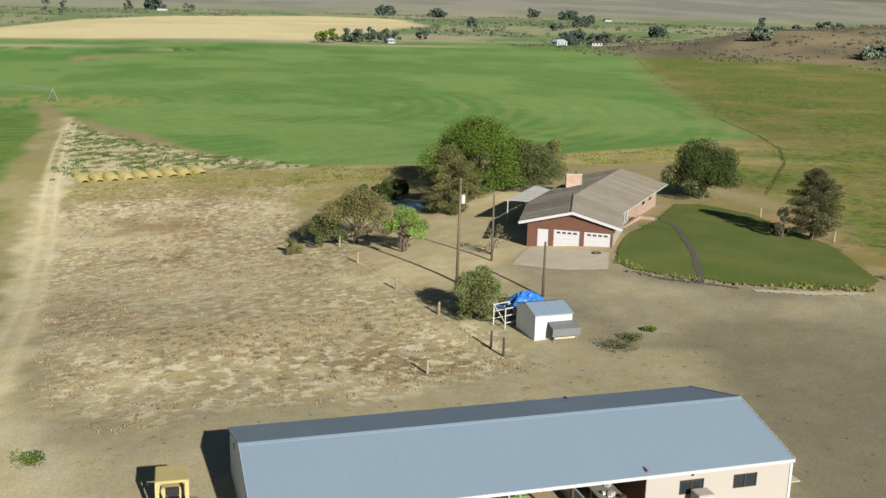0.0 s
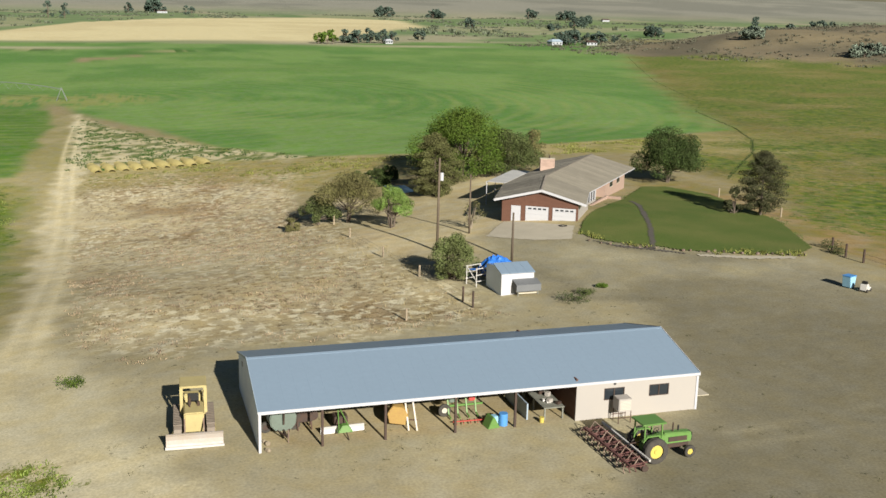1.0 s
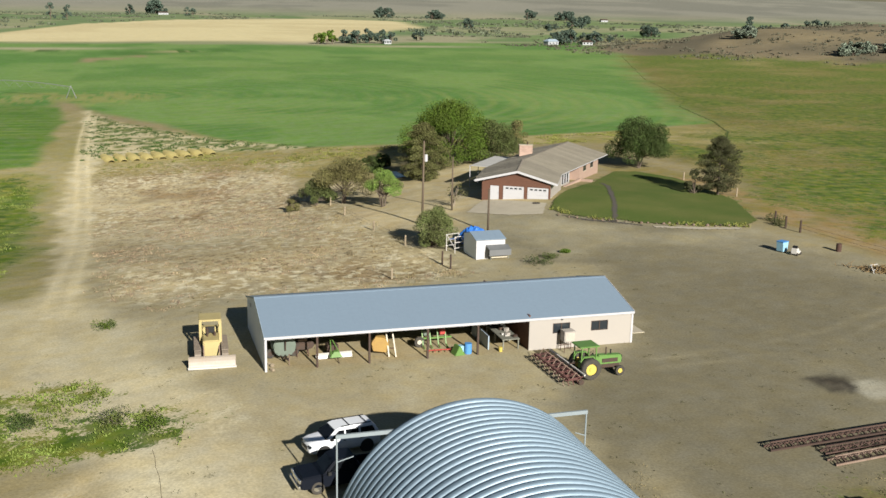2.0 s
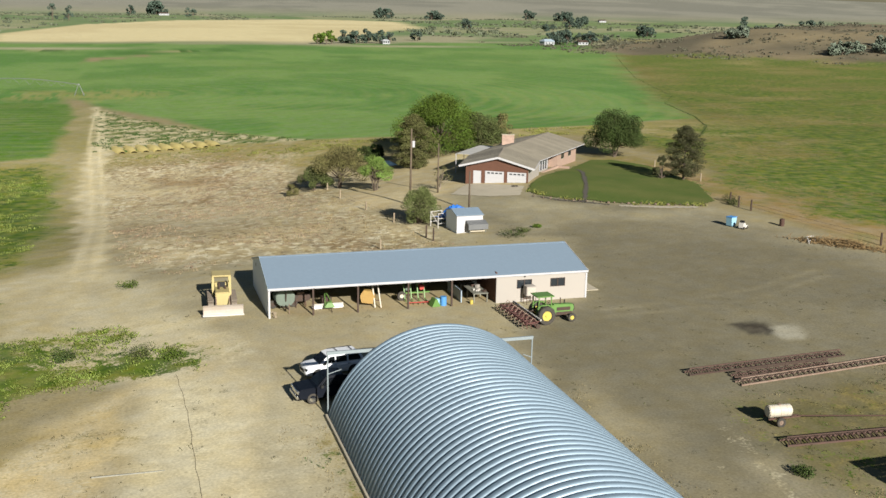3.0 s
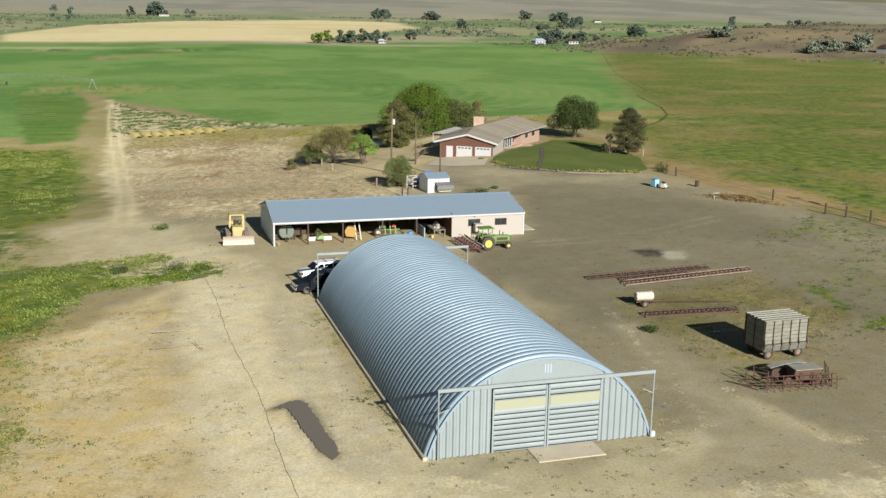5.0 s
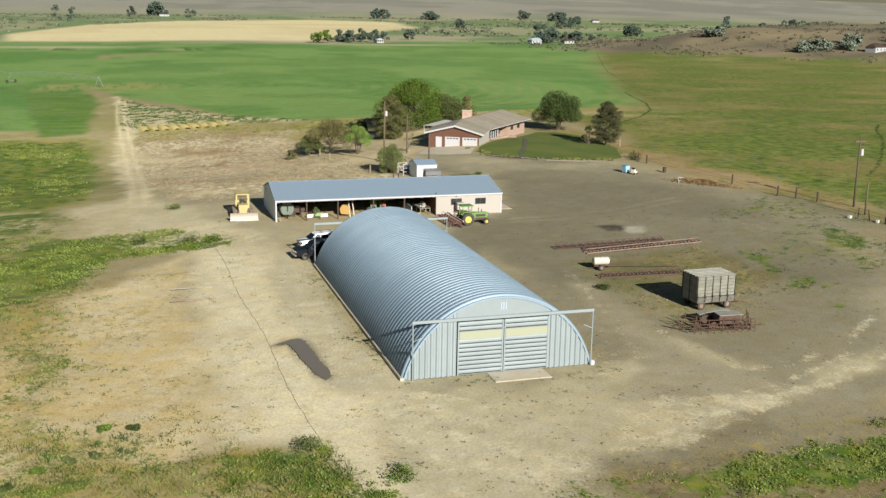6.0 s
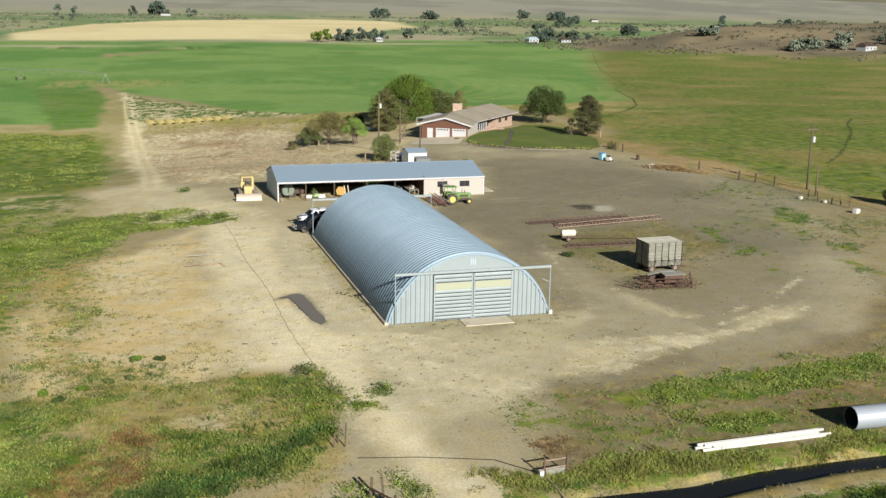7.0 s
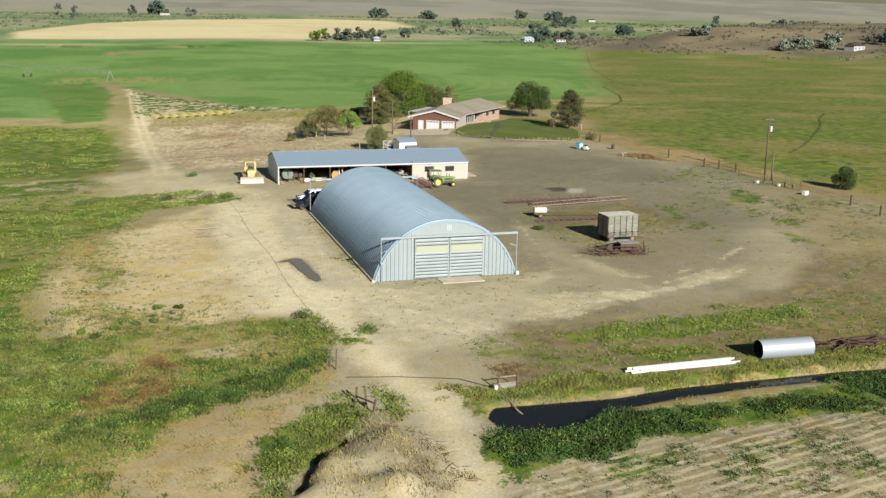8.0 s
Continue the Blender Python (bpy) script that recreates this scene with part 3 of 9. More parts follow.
PALE_MID = [(23.0, -53.5), (26.0, -55.8), (27.5, -62.2), (28.3, -64.4), (24.9, -63.1), (23.2, -60.0)]
PALE_DOOR = [(17.6, -59.7), (19.7, -59.5), (20.1, -62.4), (17.2, -63.8), (15.2, -65.5)]
PALE_S = [(-2.8, -62.0), (2.2, -62.2), (5.1, -66.3), (9.7, -69.6), (6.8, -77.9), (3.6, -80.3), (-3.2, -78.5)]
GREY_SE = [(27.2, -70.0), (39.1, -65.6), (29.5, -77.3), (22.7, -78.8), (15.9, -77.4), (20.4, -75.4)]
HOSE_PALE = [(-9.6, -11.0), (-5.1, -13.7), (-6.7, -40.7), (-7.1, -53.2), (-5.1, -61.4), (-4.0, -70.8), (-4.4, -78.1), (-6.2, -77.6), (-8.2, -70.0), (-9.6, -62.1), (-11.0, -48.8), (-12.0, -28.1)]
DRIVE_GREY = [(-2.0, -14.8), (0.6, -22.2), (-0.5, -42.6), (-0.7, -55.0), (-0.1, -61.6), (-2.5, -62.7), (-4.9, -60.3), (-4.6, -54.0), (-5.3, -41.2), (-4.9, -26.9)]
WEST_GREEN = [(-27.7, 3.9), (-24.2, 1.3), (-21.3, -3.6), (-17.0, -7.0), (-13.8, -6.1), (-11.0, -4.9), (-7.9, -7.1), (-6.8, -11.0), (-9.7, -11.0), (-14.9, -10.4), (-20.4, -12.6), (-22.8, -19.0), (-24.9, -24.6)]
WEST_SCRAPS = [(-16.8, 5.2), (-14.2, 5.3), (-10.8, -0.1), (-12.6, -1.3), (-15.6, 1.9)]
FOOT_W = [(0.2, -25.5), (1.1, -48.7), (1.2, -56.3), (0.3, -56.6), (-0.3, -48.3), (-0.4, -33.5), (-0.6, -27.7)]
RUTS = [
    [(-1.3, -20.5), (-2.0, -38.4), (-2.8, -51.7), (-2.5, -60.9), (-1.2, -68.8)],
    [(-3.8, -27.3), (-4.2, -46.7), (-4.2, -55.5), (-4.0, -63.9)],
    [(10.7, -75.2), (18.9, -72.2), (28.1, -68.8), (40.4, -64.0)],
    [(11.9, -75.9), (19.2, -73.3), (27.8, -69.9), (39.3, -65.3)],
    [(10.6, -72.8), (19.7, -69.5), (28.7, -67.1), (37.7, -62.7)],
    [(25.2, -52.3), (25.2, -60.9), (27.7, -64.3), (32.8, -63.5), (40.1, -59.6), (45.8, -55.3)],
    [(15.4, -65.6), (15.8, -61.9), (19.9, -55.9), (21.3, -47.9), (21.9, -35.8)],
    [(20.4, -60.4), (22.0, -53.2), (23.9, -44.7), (26.0, -32.0)],
]
HOUSE_DIRT = [(17.4, 98.7), (24.1, 99.3), (31.0, 93.2), (35.5, 91.5), (46.9, 100.3), (54.7, 103.9), (45.4, 83.1), (37.8, 60.5), (33.6, 54.6), (29.4, 50.0), (25.2, 48.1), (25.0, 62.1), (22.4, 76.8), (18.3, 85.3)]
HOUSE_DRIVE = [(32.6, 55.4), (38.3, 60.0), (44.9, 53.4), (43.9, 44.8), (48.0, 39.7), (51.3, 36.0), (61.9, 30.3), (57.4, 24.8), (50.6, 28.7), (44.3, 32.4), (36.8, 28.9), (35.3, 35.7), (34.8, 41.0), (33.1, 43.8)]
BAND_N = [(-16.0, 145.2), (-2.6, 146.7), (12.5, 146.8), (28.4, 141.8), (46.1, 132.2), (41.3, 111.8), (34.4, 106.7), (21.6, 103.6), (16.9, 118.4), (1.6, 130.3), (-15.4, 132.7)]
FAR_GREEN = [(281, 845), (376, 979), (513, 1150), (701, 1341), (769, 1284), (622, 1024), (437, 893), (344, 833)]
FAR_GREEN_2 = [(357, 1436), (556, 2059), (900, 2500), (1117, 2218), (1519, 2564), (965, 1612), (703, 1566), (536, 1510)]
EAST_DRY = [(291, 478), (367, 542), (396, 512), (373, 469), (305, 443)]
WEST_PALE = [(-20.9, 33.4), (-14.1, 28.7), (-10.0, 18.4), (-7.0, 8.3), (-5.2, -5.2), (-9.3, -13.6), (-16.5, -10.5), (-21.4, -1.9), (-25.9, 27.3)]
EAST_WEEDS = [
    [(66.0, -19.6), (67.4, -23.2), (66.4, -30.7), (62.4, -32.6), (60.1, -30.6)],
    [(58.0, -36.9), (59.8, -36.3), (59.7, -38.6), (55.9, -43.8), (54.7, -42.3)],
    [(65.9, -33.5), (66.7, -36.5), (66.2, -40.3), (63.4, -43.3), (63.1, -38.2)],
    [(58.7, -43.3), (60.6, -44.4), (60.2, -48.3), (57.7, -51.0), (56.8, -46.3)],
    [(54.4, -51.1), (55.5, -53.5), (54.3, -58.0), (52.7, -55.6)],
    [(48.2, -30.7), (50.0, -31.5), (47.7, -39.3), (46.3, -39.8), (47.1, -34.1)],
    [(47.1, -42.5), (48.7, -42.8), (46.6, -46.6), (45.5, -46.0)],
    [(45.1, -50.0), (46.9, -49.9), (45.0, -52.8), (43.9, -52.3)],
]
DRY_E = [(29, -28.2), (38.6, -26.9), (45.6, -25.6), (45.5, -33.4), (45.8, -40.4), (33, -56), (28, -52.7), (26.7, -43.1), (26.8, -37.5)]


def along(points, x, y, width):
    """1 on a line through those points, falling off over that many metres."""
    best = np.full(x.shape, 1e12)
    for (ax, ay), (bx, by) in zip(points, points[1:]):
        dx, dy = bx - ax, by - ay
        k = np.clip(((x - ax) * dx + (y - ay) * dy) / (dx * dx + dy * dy), 0, 1)
        best = np.minimum(best, (x - ax - k * dx) ** 2 + (y - ay - k * dy) ** 2)
    return np.exp(-best / width ** 2)


FIELD_DITCH = [(322, 590), (264, 460), (222, 364), (185, 262), (165, 231), (148, 182), (134, 152), (117, 126), (100, 104), (88, 89)]
EAST_DITCH = [(170, 96), (157, 81), (142, 60), (131, 47), (114, 27), (101, 14)]


def land_height(x, y):
    """The ground with the canal and the ditch cut into it, and the heap beside the ditch."""
    z = ground(x, y)
    z = z - 1.1 * inside(CANAL, x, y, 0.9)
    z = z - 1.2 * inside(DITCH, x, y, 0.6)
    z = z + 0.9 * inside(SPOIL, x, y, 1.8) * (0.6 + lattice(x, y, 1.7, 5))
    z = z + 0.05 * rough(x, y, 2.2, 9) * (1 - smooth(120, 200, np.abs(y)))
    return z


def axis(lo, hi, fine_lo, fine_hi, step, growth, top):
    """Grid lines: even and fine in the middle, wider and wider outwards."""
    vals = list(np.arange(fine_lo, fine_hi + step / 2, step))
    for sign, end in ((1, hi), (-1, lo)):
        at, s = (vals[-1] if sign > 0 else vals[0]), step
        while (at < end) if sign > 0 else (at > end):
            s = min(s * growth, top)
            at += sign * s
            vals.append(at) if sign > 0 else vals.insert(0, at)
    return np.array(vals)


def grid_mesh(name, xs, ys, z, keep=None):
    nx, ny = len(xs), len(ys)
    X, Y = np.meshgrid(xs, ys)
    Z = z(X, Y)
    idx = np.arange(nx * ny).reshape(ny, nx)
    quads = np.stack([idx[:-1, :-1], idx[:-1, 1:], idx[1:, 1:], idx[1:, :-1]], -1).reshape(-1, 4)
    mesh = bpy.data.meshes.new(name)
    verts = np.stack([X, Y, Z], -1).reshape(-1, 3)
    if keep is not None:
        ok = keep(X, Y).reshape(-1)
        quads = quads[ok[quads].all(1)]
        used = np.unique(quads)
        again = np.full(nx * ny, -1)
        again[used] = np.arange(len(used))
        quads, verts = again[quads], verts[used]
    mesh.from_pydata(verts.tolist(), [], quads.tolist())
    mesh.polygons.foreach_set("use_smooth", np.ones(len(quads), bool))
    return mesh, verts


def land_colour(x, y):
    """Base colour of soil and cover at each place, with haze in the far fields."""
    rgb = np.zeros(x.shape + (3,))
    rgb[:] = (0.27, 0.225, 0.135)

    def lay(mask, colour, second=None, size=6.0, seed=1, power=1.0):
        on = mask > 0.003
        if not on.any():
            return
        c, k = np.array(colour), mask[on][:, None]
        if second is not None:
            f = smooth(0.3, 0.7, rough(x[on], y[on], size, seed) * power * 1.9 + 0.5)[:, None]
            c = c * (1 - f) + np.array(second) * f
        rgb[on] = rgb[on] * (1 - k) + c * k

    lay(smooth(-14, 4, y) * (1 - smooth(240, 270, y)) * (1 - smooth(-20, -16, x)), (0.32, 0.275, 0.16), (0.27, 0.24, 0.12), 9, 92)
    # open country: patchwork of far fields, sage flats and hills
    # haze put into the far field colours: paler and greyer than near ones
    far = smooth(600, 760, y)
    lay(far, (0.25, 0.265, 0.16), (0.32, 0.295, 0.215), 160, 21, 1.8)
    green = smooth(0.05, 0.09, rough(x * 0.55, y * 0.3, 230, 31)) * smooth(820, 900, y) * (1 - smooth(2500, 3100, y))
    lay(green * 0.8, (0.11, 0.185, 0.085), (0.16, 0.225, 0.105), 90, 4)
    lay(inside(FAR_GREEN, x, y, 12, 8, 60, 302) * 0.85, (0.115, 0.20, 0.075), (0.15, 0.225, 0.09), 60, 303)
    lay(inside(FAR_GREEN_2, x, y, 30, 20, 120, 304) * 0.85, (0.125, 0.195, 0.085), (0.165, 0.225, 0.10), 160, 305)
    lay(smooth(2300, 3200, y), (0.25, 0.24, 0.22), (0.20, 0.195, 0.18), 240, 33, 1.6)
    east = inside(EAST_FIELD, x, y, 5, 6, 25, 3)
    lay(east, (0.140, 0.132, 0.040), (0.185, 0.160, 0.056), 17, 8, 1.0)
    streak = smooth(0.02, 0.2, rough(x * 0.25 + y * 0.1, y * 1.1, 9, 71))
    lay(east * streak * 0.25, (0.105, 0.115, 0.034))
    dry = smooth(0.08, 0.2, rough(x * 0.35 + y * 0.15, y * 0.9 - x * 0.2, 22, 75))
    lay(east * dry * 0.3, (0.26, 0.21, 0.085))
    lay(inside(EAST_DRY, x, y, 12, 10, 30, 301) * 0.7, (0.33, 0.275, 0.13))
    lay(east * (1 - smooth(0, 26, x - 84)) * smooth(-70, -40, y) * (1 - smooth(60, 90, y)) * 0.7, (0.27, 0.205, 0.09), (0.20, 0.175, 0.07), 7, 76)
    lay(east * smooth(90, 160, x) * (1 - smooth(250, 420, y)) * smooth(0.0, 0.15, rough(x, y, 60, 78)) * 0.5, (0.085, 0.120, 0.032))
    lay(smooth(0, 30, x - 440) * (1 - smooth(900, 1000, y)) * smooth(-200, 50, y), (0.22, 0.20, 0.09), (0.27, 0.22, 0.12), 30, 8)
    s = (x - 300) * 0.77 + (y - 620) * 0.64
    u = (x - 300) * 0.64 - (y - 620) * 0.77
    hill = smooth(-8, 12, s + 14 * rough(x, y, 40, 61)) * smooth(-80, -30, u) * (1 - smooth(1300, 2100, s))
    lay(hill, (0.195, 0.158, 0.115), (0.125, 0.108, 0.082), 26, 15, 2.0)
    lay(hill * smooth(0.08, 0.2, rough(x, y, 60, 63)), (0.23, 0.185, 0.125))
    # irrigated fields round the pivot
    pr = np.hypot(x + 26, y - 303)
    ang = np.arctan2(y - 303, x + 26)
    crop = inside(MAIN_FIELD, x, y, 3, 3, 20, 3)
    crop = np.maximum(crop, inside(BACK_STRIP, x, y, 5))
    crop = np.maximum(crop, smooth(-4, 4, -30 - x + 2 * rough(x, y, 12, 8)) * smooth(150, 156, y) * (1 - smooth(770, 800, y)))
    lay(crop, (0.106, 0.210, 0.058), (0.156, 0.258, 0.082), 45, 12, 1.2)
    worn = smooth(0.02, 0.12, rough(pr * 4, ang * 22, 9, 52) + 0.25 * (1 - smooth(14, 70, pr)) - 0.12)
    lay(crop * worn * (1 - smooth(16, 40, pr)) * 0.6, (0.33, 0.28, 0.12))
    lay(crop * smooth(0.16, 0.26, rough(x, y, 70, 58)) * 0.5, (0.055, 0.13, 0.028))
    lay(np.exp(-((y - (700 + 0.12 * x)) / 7.0) ** 2) * (np.abs(x) < 500), (0.38, 0.35, 0.25))
    lay(np.exp(-((y - (620 - 0.35 * (x - 60) * (x < 60))) / 5.0) ** 2) * (x < 230) * (x > -120) * 0.8, (0.06, 0.10, 0.03), (0.33, 0.30, 0.17), 14, 5, 2.5)
    lay(along([(p[0] - 5, p[1] + 3) for p in FIELD_DITCH[:6]], x, y, 2.0) * 0.5, (0.24, 0.22, 0.09))
    lay(inside(WEST_FIELD, x, y, 1.5, 2, 8, 3), (0.085, 0.17, 0.035), (0.12, 0.19, 0.05), 12, 6)
    lay(inside(TAN_FIELD, x, y, 6), (0.62, 0.53, 0.345), (0.56, 0.47, 0.30), 120, 9)
    # between field and house: tall dry weeds, stubble, the bare lot
    band = smooth(118, 128, y + 4 * rough(x, y, 12, 3)) * (1 - inside(MAIN_FIELD, x, y, 2)) * smooth(-14, -10, x) * (1 - smooth(120, 160, x)) * (1 - smooth(150, 210, y))
    lay(band, (0.27, 0.24, 0.095), (0.36, 0.30, 0.155), 7, 41)
    lay(inside(BAND_N, x, y, 2.5, 3, 7, 306) * 0.85, (0.37, 0.315, 0.185), (0.30, 0.262, 0.125), 6, 307)
    lay(inside(STUBBLE, x, y, 2, 2, 6, 2), (0.50, 0.43, 0.30), (0.16, 0.18, 0.075), 2.6, 14, 1.6)
    lay(inside(SWEET, x, y, 4, 5, 9, 5), (0.205, 0.215, 0.055), (0.105, 0.160, 0.034), 9, 17, 1.4)
    lay(inside(SWEET, x, y, 4) * smooth(118, 132, y + 6 * rough(x, y, 12, 18)) * 0.7, (0.29, 0.235, 0.085))
    lay(inside(PALE_PATCH, x, y, 2.5, 4, 6, 16), (0.44, 0.38, 0.26), (0.10, 0.15, 0.035), 5, 13, 2.2)
    lot = inside(LOT, x, y, 3, 4, 12, 7)
    lay(lot, (0.42, 0.345, 0.232), (0.50, 0.42, 0.292), 11, 19, 1.2)
    lay(lot * smooth(0.05, 0.16, rough(x, y, 1.7, 26)) * 0.35, (0.22, 0.17, 0.105))
    lay(lot * smooth(0.10, 0.22, rough(x, y, 15, 29)) * 0.75, (0.24, 0.168, 0.098), (0.30, 0.21, 0.125), 2.0, 30)
    house = 1 - smooth(10, 17, np.hypot((x - 31) * 0.9, y - 63))
    lay(house, (0.56, 0.46, 0.31), (0.47, 0.375, 0.25), 5, 20)
    lay(inside(HOUSE_DIRT, x, y, 2.5, 3, 6, 308) * 0.9, (0.50, 0.42, 0.285), (0.43, 0.355, 0.235), 6, 309)
    side = smooth(0, 3, x - 68 + 2 * rough(x, y, 7, 2)) * (1 - smooth(78, 84, x)) * smooth(-60, -50, y) * (1 - smooth(80, 95, y))
    lay(side, (0.29, 0.21, 0.115), (0.22, 0.185, 0.075), 8, 27)
    # yard: grey gravel, pale drives, dry grass
    near = smooth(-118, -108, y) * (1 - smooth(40, 60, y)) * smooth(-20, -10, x) * (1 - smooth(60, 70, x))
    lay(near * (1 - lot) * 0.95, (0.35, 0.302, 0.215), (0.31, 0.268, 0.19), 16, 51, 0.9)
    grav = np.maximum(inside(GRAVEL, x, y, 2.5, 2.5, 6, 31), inside(GRAVEL2, x, y, 2.5, 2.5, 6, 32))
    lay(inside([(16.5, -60), (40, -62), (60, -40), (66, 0), (40, 2), (22, -8)], x, y, 3, 3, 6, 315) * 0.8, (0.205, 0.18, 0.132))
    lay(grav, (0.182, 0.161, 0.120), (0.208, 0.184, 0.137), 22, 34, 0.7)
    lay(inside(HOUSE_DRIVE, x, y, 2.0, 2, 5, 310) * 0.8, (0.325, 0.288, 0.212), (0.275, 0.243, 0.18), 7, 311)
    lay(inside([(-6, -58), (0.5, -60.5), (16, -60.5), (22, -58), (24, -66), (20, -74), (8, -79), (-2, -84), (-6, -76)], x, y, 2.5, 4, 7, 93), (0.385, 0.338, 0.245), (0.335, 0.292, 0.208), 7, 94, 0.9)
    lay(inside(DRY_E, x, y, 2.5, 3, 5, 38), (0.185, 0.155, 0.090), (0.15, 0.132, 0.068), 4, 37, 1.0)
    lay(inside(TAN_W, x, y, 2, 3, 6, 42), (0.54, 0.44, 0.285), (0.49, 0.39, 0.235), 12, 43, 0.9)
    lay(inside(LIGHT_W, x, y, 2, 2, 5, 45), (0.58, 0.505, 0.375), (0.53, 0.455, 0.33), 9, 46)
    lay(inside(WEST_PALE, x, y, 3, 4, 7, 312) * 0.85, (0.52, 0.455, 0.335), (0.455, 0.39, 0.275), 7, 313)
    lay(inside([(18, -40), (26, -40), (46, -42), (48, -58), (38, -70), (18, -76)], x, y, 4, 3, 6, 314) * 0.6, (0.25, 0.217, 0.158))
    lay(inside(HOSE_PALE, x, y, 1.5, 1.5, 4, 101) * 0.8, (0.63, 0.56, 0.425), (0.57, 0.50, 0.37), 4, 102)
    lay(inside(DRIVE_GREY, x, y, 0.8, 0.6, 3, 103) * 0.9, (0.40, 0.352, 0.266), (0.44, 0.388, 0.294), 5, 104)
    shed_front = np.exp(-((y + 9 - 0.03 * x) / 5.5) ** 2) * smooth(-12, -4, x) * (1 - smooth(12, 22, x))
    lay(shed_front * 0.7, (0.40, 0.345, 0.25), (0.35, 0.30, 0.215), 5, 49)
    lay(inside([(-0.2, 0.2), (21.2, 0.2), (21.2, 11.5), (-0.2, 11.5)], x, y, 0.5), (0.35, 0.285, 0.19), (0.31, 0.25, 0.165), 3, 50)
    lay(inside(ROAD, x, y, 1.2, 2.2, 5, 53) * 0.9, (0.55, 0.475, 0.345), (0.47, 0.405, 0.285), 5, 54)
    for off in (-1.0, 1.0):
        track = np.exp(-((x - (-17.2 + off + 1.2 * np.sin(y / 40))) / 0.45) ** 2) * smooth(20, 40, y) * (1 - smooth(235, 250, y))
        lay(track * 0.6, (0.66, 0.57, 0.41))
    lay(inside(DRY_SE, x, y, 2.5, 4, 7, 87), (0.20, 0.162, 0.108), (0.165, 0.134, 0.084), 6, 88, 1.0)
    lay(inside(DRY_SE, x, y, 2.5) * smooth(-68, -60, y) * 0.75, (0.30, 0.252, 0.168), (0.25, 0.205, 0.13), 6, 331)
    lay(along([(60, 26), (69, 6), (70, -10), (66, -26), (59, -42), (50, -55), (40, -65), (28, -71)], x, y, 4.5) * 0.55, (0.30, 0.267, 0.205), (0.26, 0.23, 0.175), 6, 332)
    lay(inside(DRY_SE, x, y, 2.5) * (1 - smooth(-84, -78, y)) * 0.55, (0.19, 0.155, 0.092), (0.155, 0.132, 0.068), 4, 96)
    lay(inside(BROWN_E, x, y, 1.2, 2, 4, 105) * 0.8, (0.215, 0.152, 0.088), (0.175, 0.125, 0.07), 5, 106)
    lay(inside(GREY_SE, x, y, 1.2, 2, 4, 107) * 0.8, (0.225, 0.198, 0.145), (0.265, 0.232, 0.17), 5, 108)
    lay(inside(PALE_S, x, y, 2.0, 3, 5, 109) * 0.7, (0.42, 0.372, 0.28), (0.47, 0.418, 0.318), 4, 110)
    lay(inside(PALE_SE, x, y, 1.0, 1.6, 3, 111) * 0.8, (0.375, 0.325, 0.228), (0.42, 0.365, 0.26), 4, 112)
    lay(inside(PALE_MID, x, y, 0.7, 1.0, 3, 113) * 0.8, (0.42, 0.365, 0.265))
    lay(inside(PALE_DOOR, x, y, 0.7, 1.0, 3, 114) * 0.8, (0.40, 0.35, 0.25))
    lay(inside(PATH_GREY, x, y, 0.8, 0.8, 3, 115) * 0.85, (0.265, 0.231, 0.17), (0.295, 0.258, 0.192), 6, 116)
    # wheel tracks in pairs: on the drive, round the wagon, before the long shed
    for line in ([(26, -76), (37, -71), (50, -62), (58, -48), (60, -30), (56, -10)], [(-22, 12), (-8, 7), (6, -3.5), (20, -5), (34, -4), (48, -2), (58, 2)], [(-22, 9), (-8, 4.5), (6, -6), (20, -7.2), (34, -6.2), (48, -4.4), (58, 0)]):
        lay(along(line, x, y, 0.4) * 0.25 * smooth(-0.15, 0.1, rough(x, y, 4, 79)), (0.36, 0.315, 0.232))
    # soil under the weeds and banks
    lay(inside(WEST_DENSE, x, y, 2.5, 4, 7, 81), (0.25, 0.215, 0.085), (0.33, 0.27, 0.12), 9, 82, 1.4)
    lay(inside(WEST_FRINGE, x, y, 3.0, 3, 6, 83) * 0.8, (0.36, 0.275, 0.115), (0.40, 0.315, 0.16), 7, 84, 1.2)
    lay(inside(BELT, x, y, 1.2, 2, 4, 55), (0.29, 0.235, 0.10), (0.35, 0.27, 0.13), 4, 56, 1.4)
    lay(inside(BELT_PALE, x, y, 0.8, 1.2, 2, 57), (0.44, 0.365, 0.25))
    lay(inside(BARE_SW, x, y, 1.2, 1.6, 4, 60), (0.40, 0.315, 0.195), (0.34, 0.26, 0.155), 4, 61)
    lay(inside(TAN_BANK, x, y, 0.6, 0.8, 2, 62), (0.33, 0.265, 0.15), (0.27, 0.21, 0.11), 2, 63)
    stub = smooth(-1, 1, depth_in(STUB_S, x, y))
    lay(stub, (0.27, 0.228, 0.155), (0.21, 0.172, 0.11), 5, 64)
    lay(inside(CANAL, x, y, 1.8) * 0.9, (0.105, 0.105, 0.045), (0.16, 0.13, 0.07), 2, 95)
    lay(inside(SPOIL, x, y, 1.2, 1, 3, 69), (0.34, 0.30, 0.225), (0.26, 0.22, 0.15), 2.5, 70)
    lay(inside(DITCH, x, y, 0.5), (0.06, 0.055, 0.035))
    # dark mottled patch and the pale one beside it
    lay(inside(DARK_PATCH, x, y, 0.6, 0.8, 2, 72), (0.055, 0.048, 0.042), (0.10, 0.085, 0.07), 2, 74, 2.2)
    lay(inside([(42.4, -12.6), (44.7, -13.5), (43.4, -16.8), (41.2, -16.5)], x, y, 0.5, 0.5, 1.5, 86), (0.35, 0.325, 0.285))
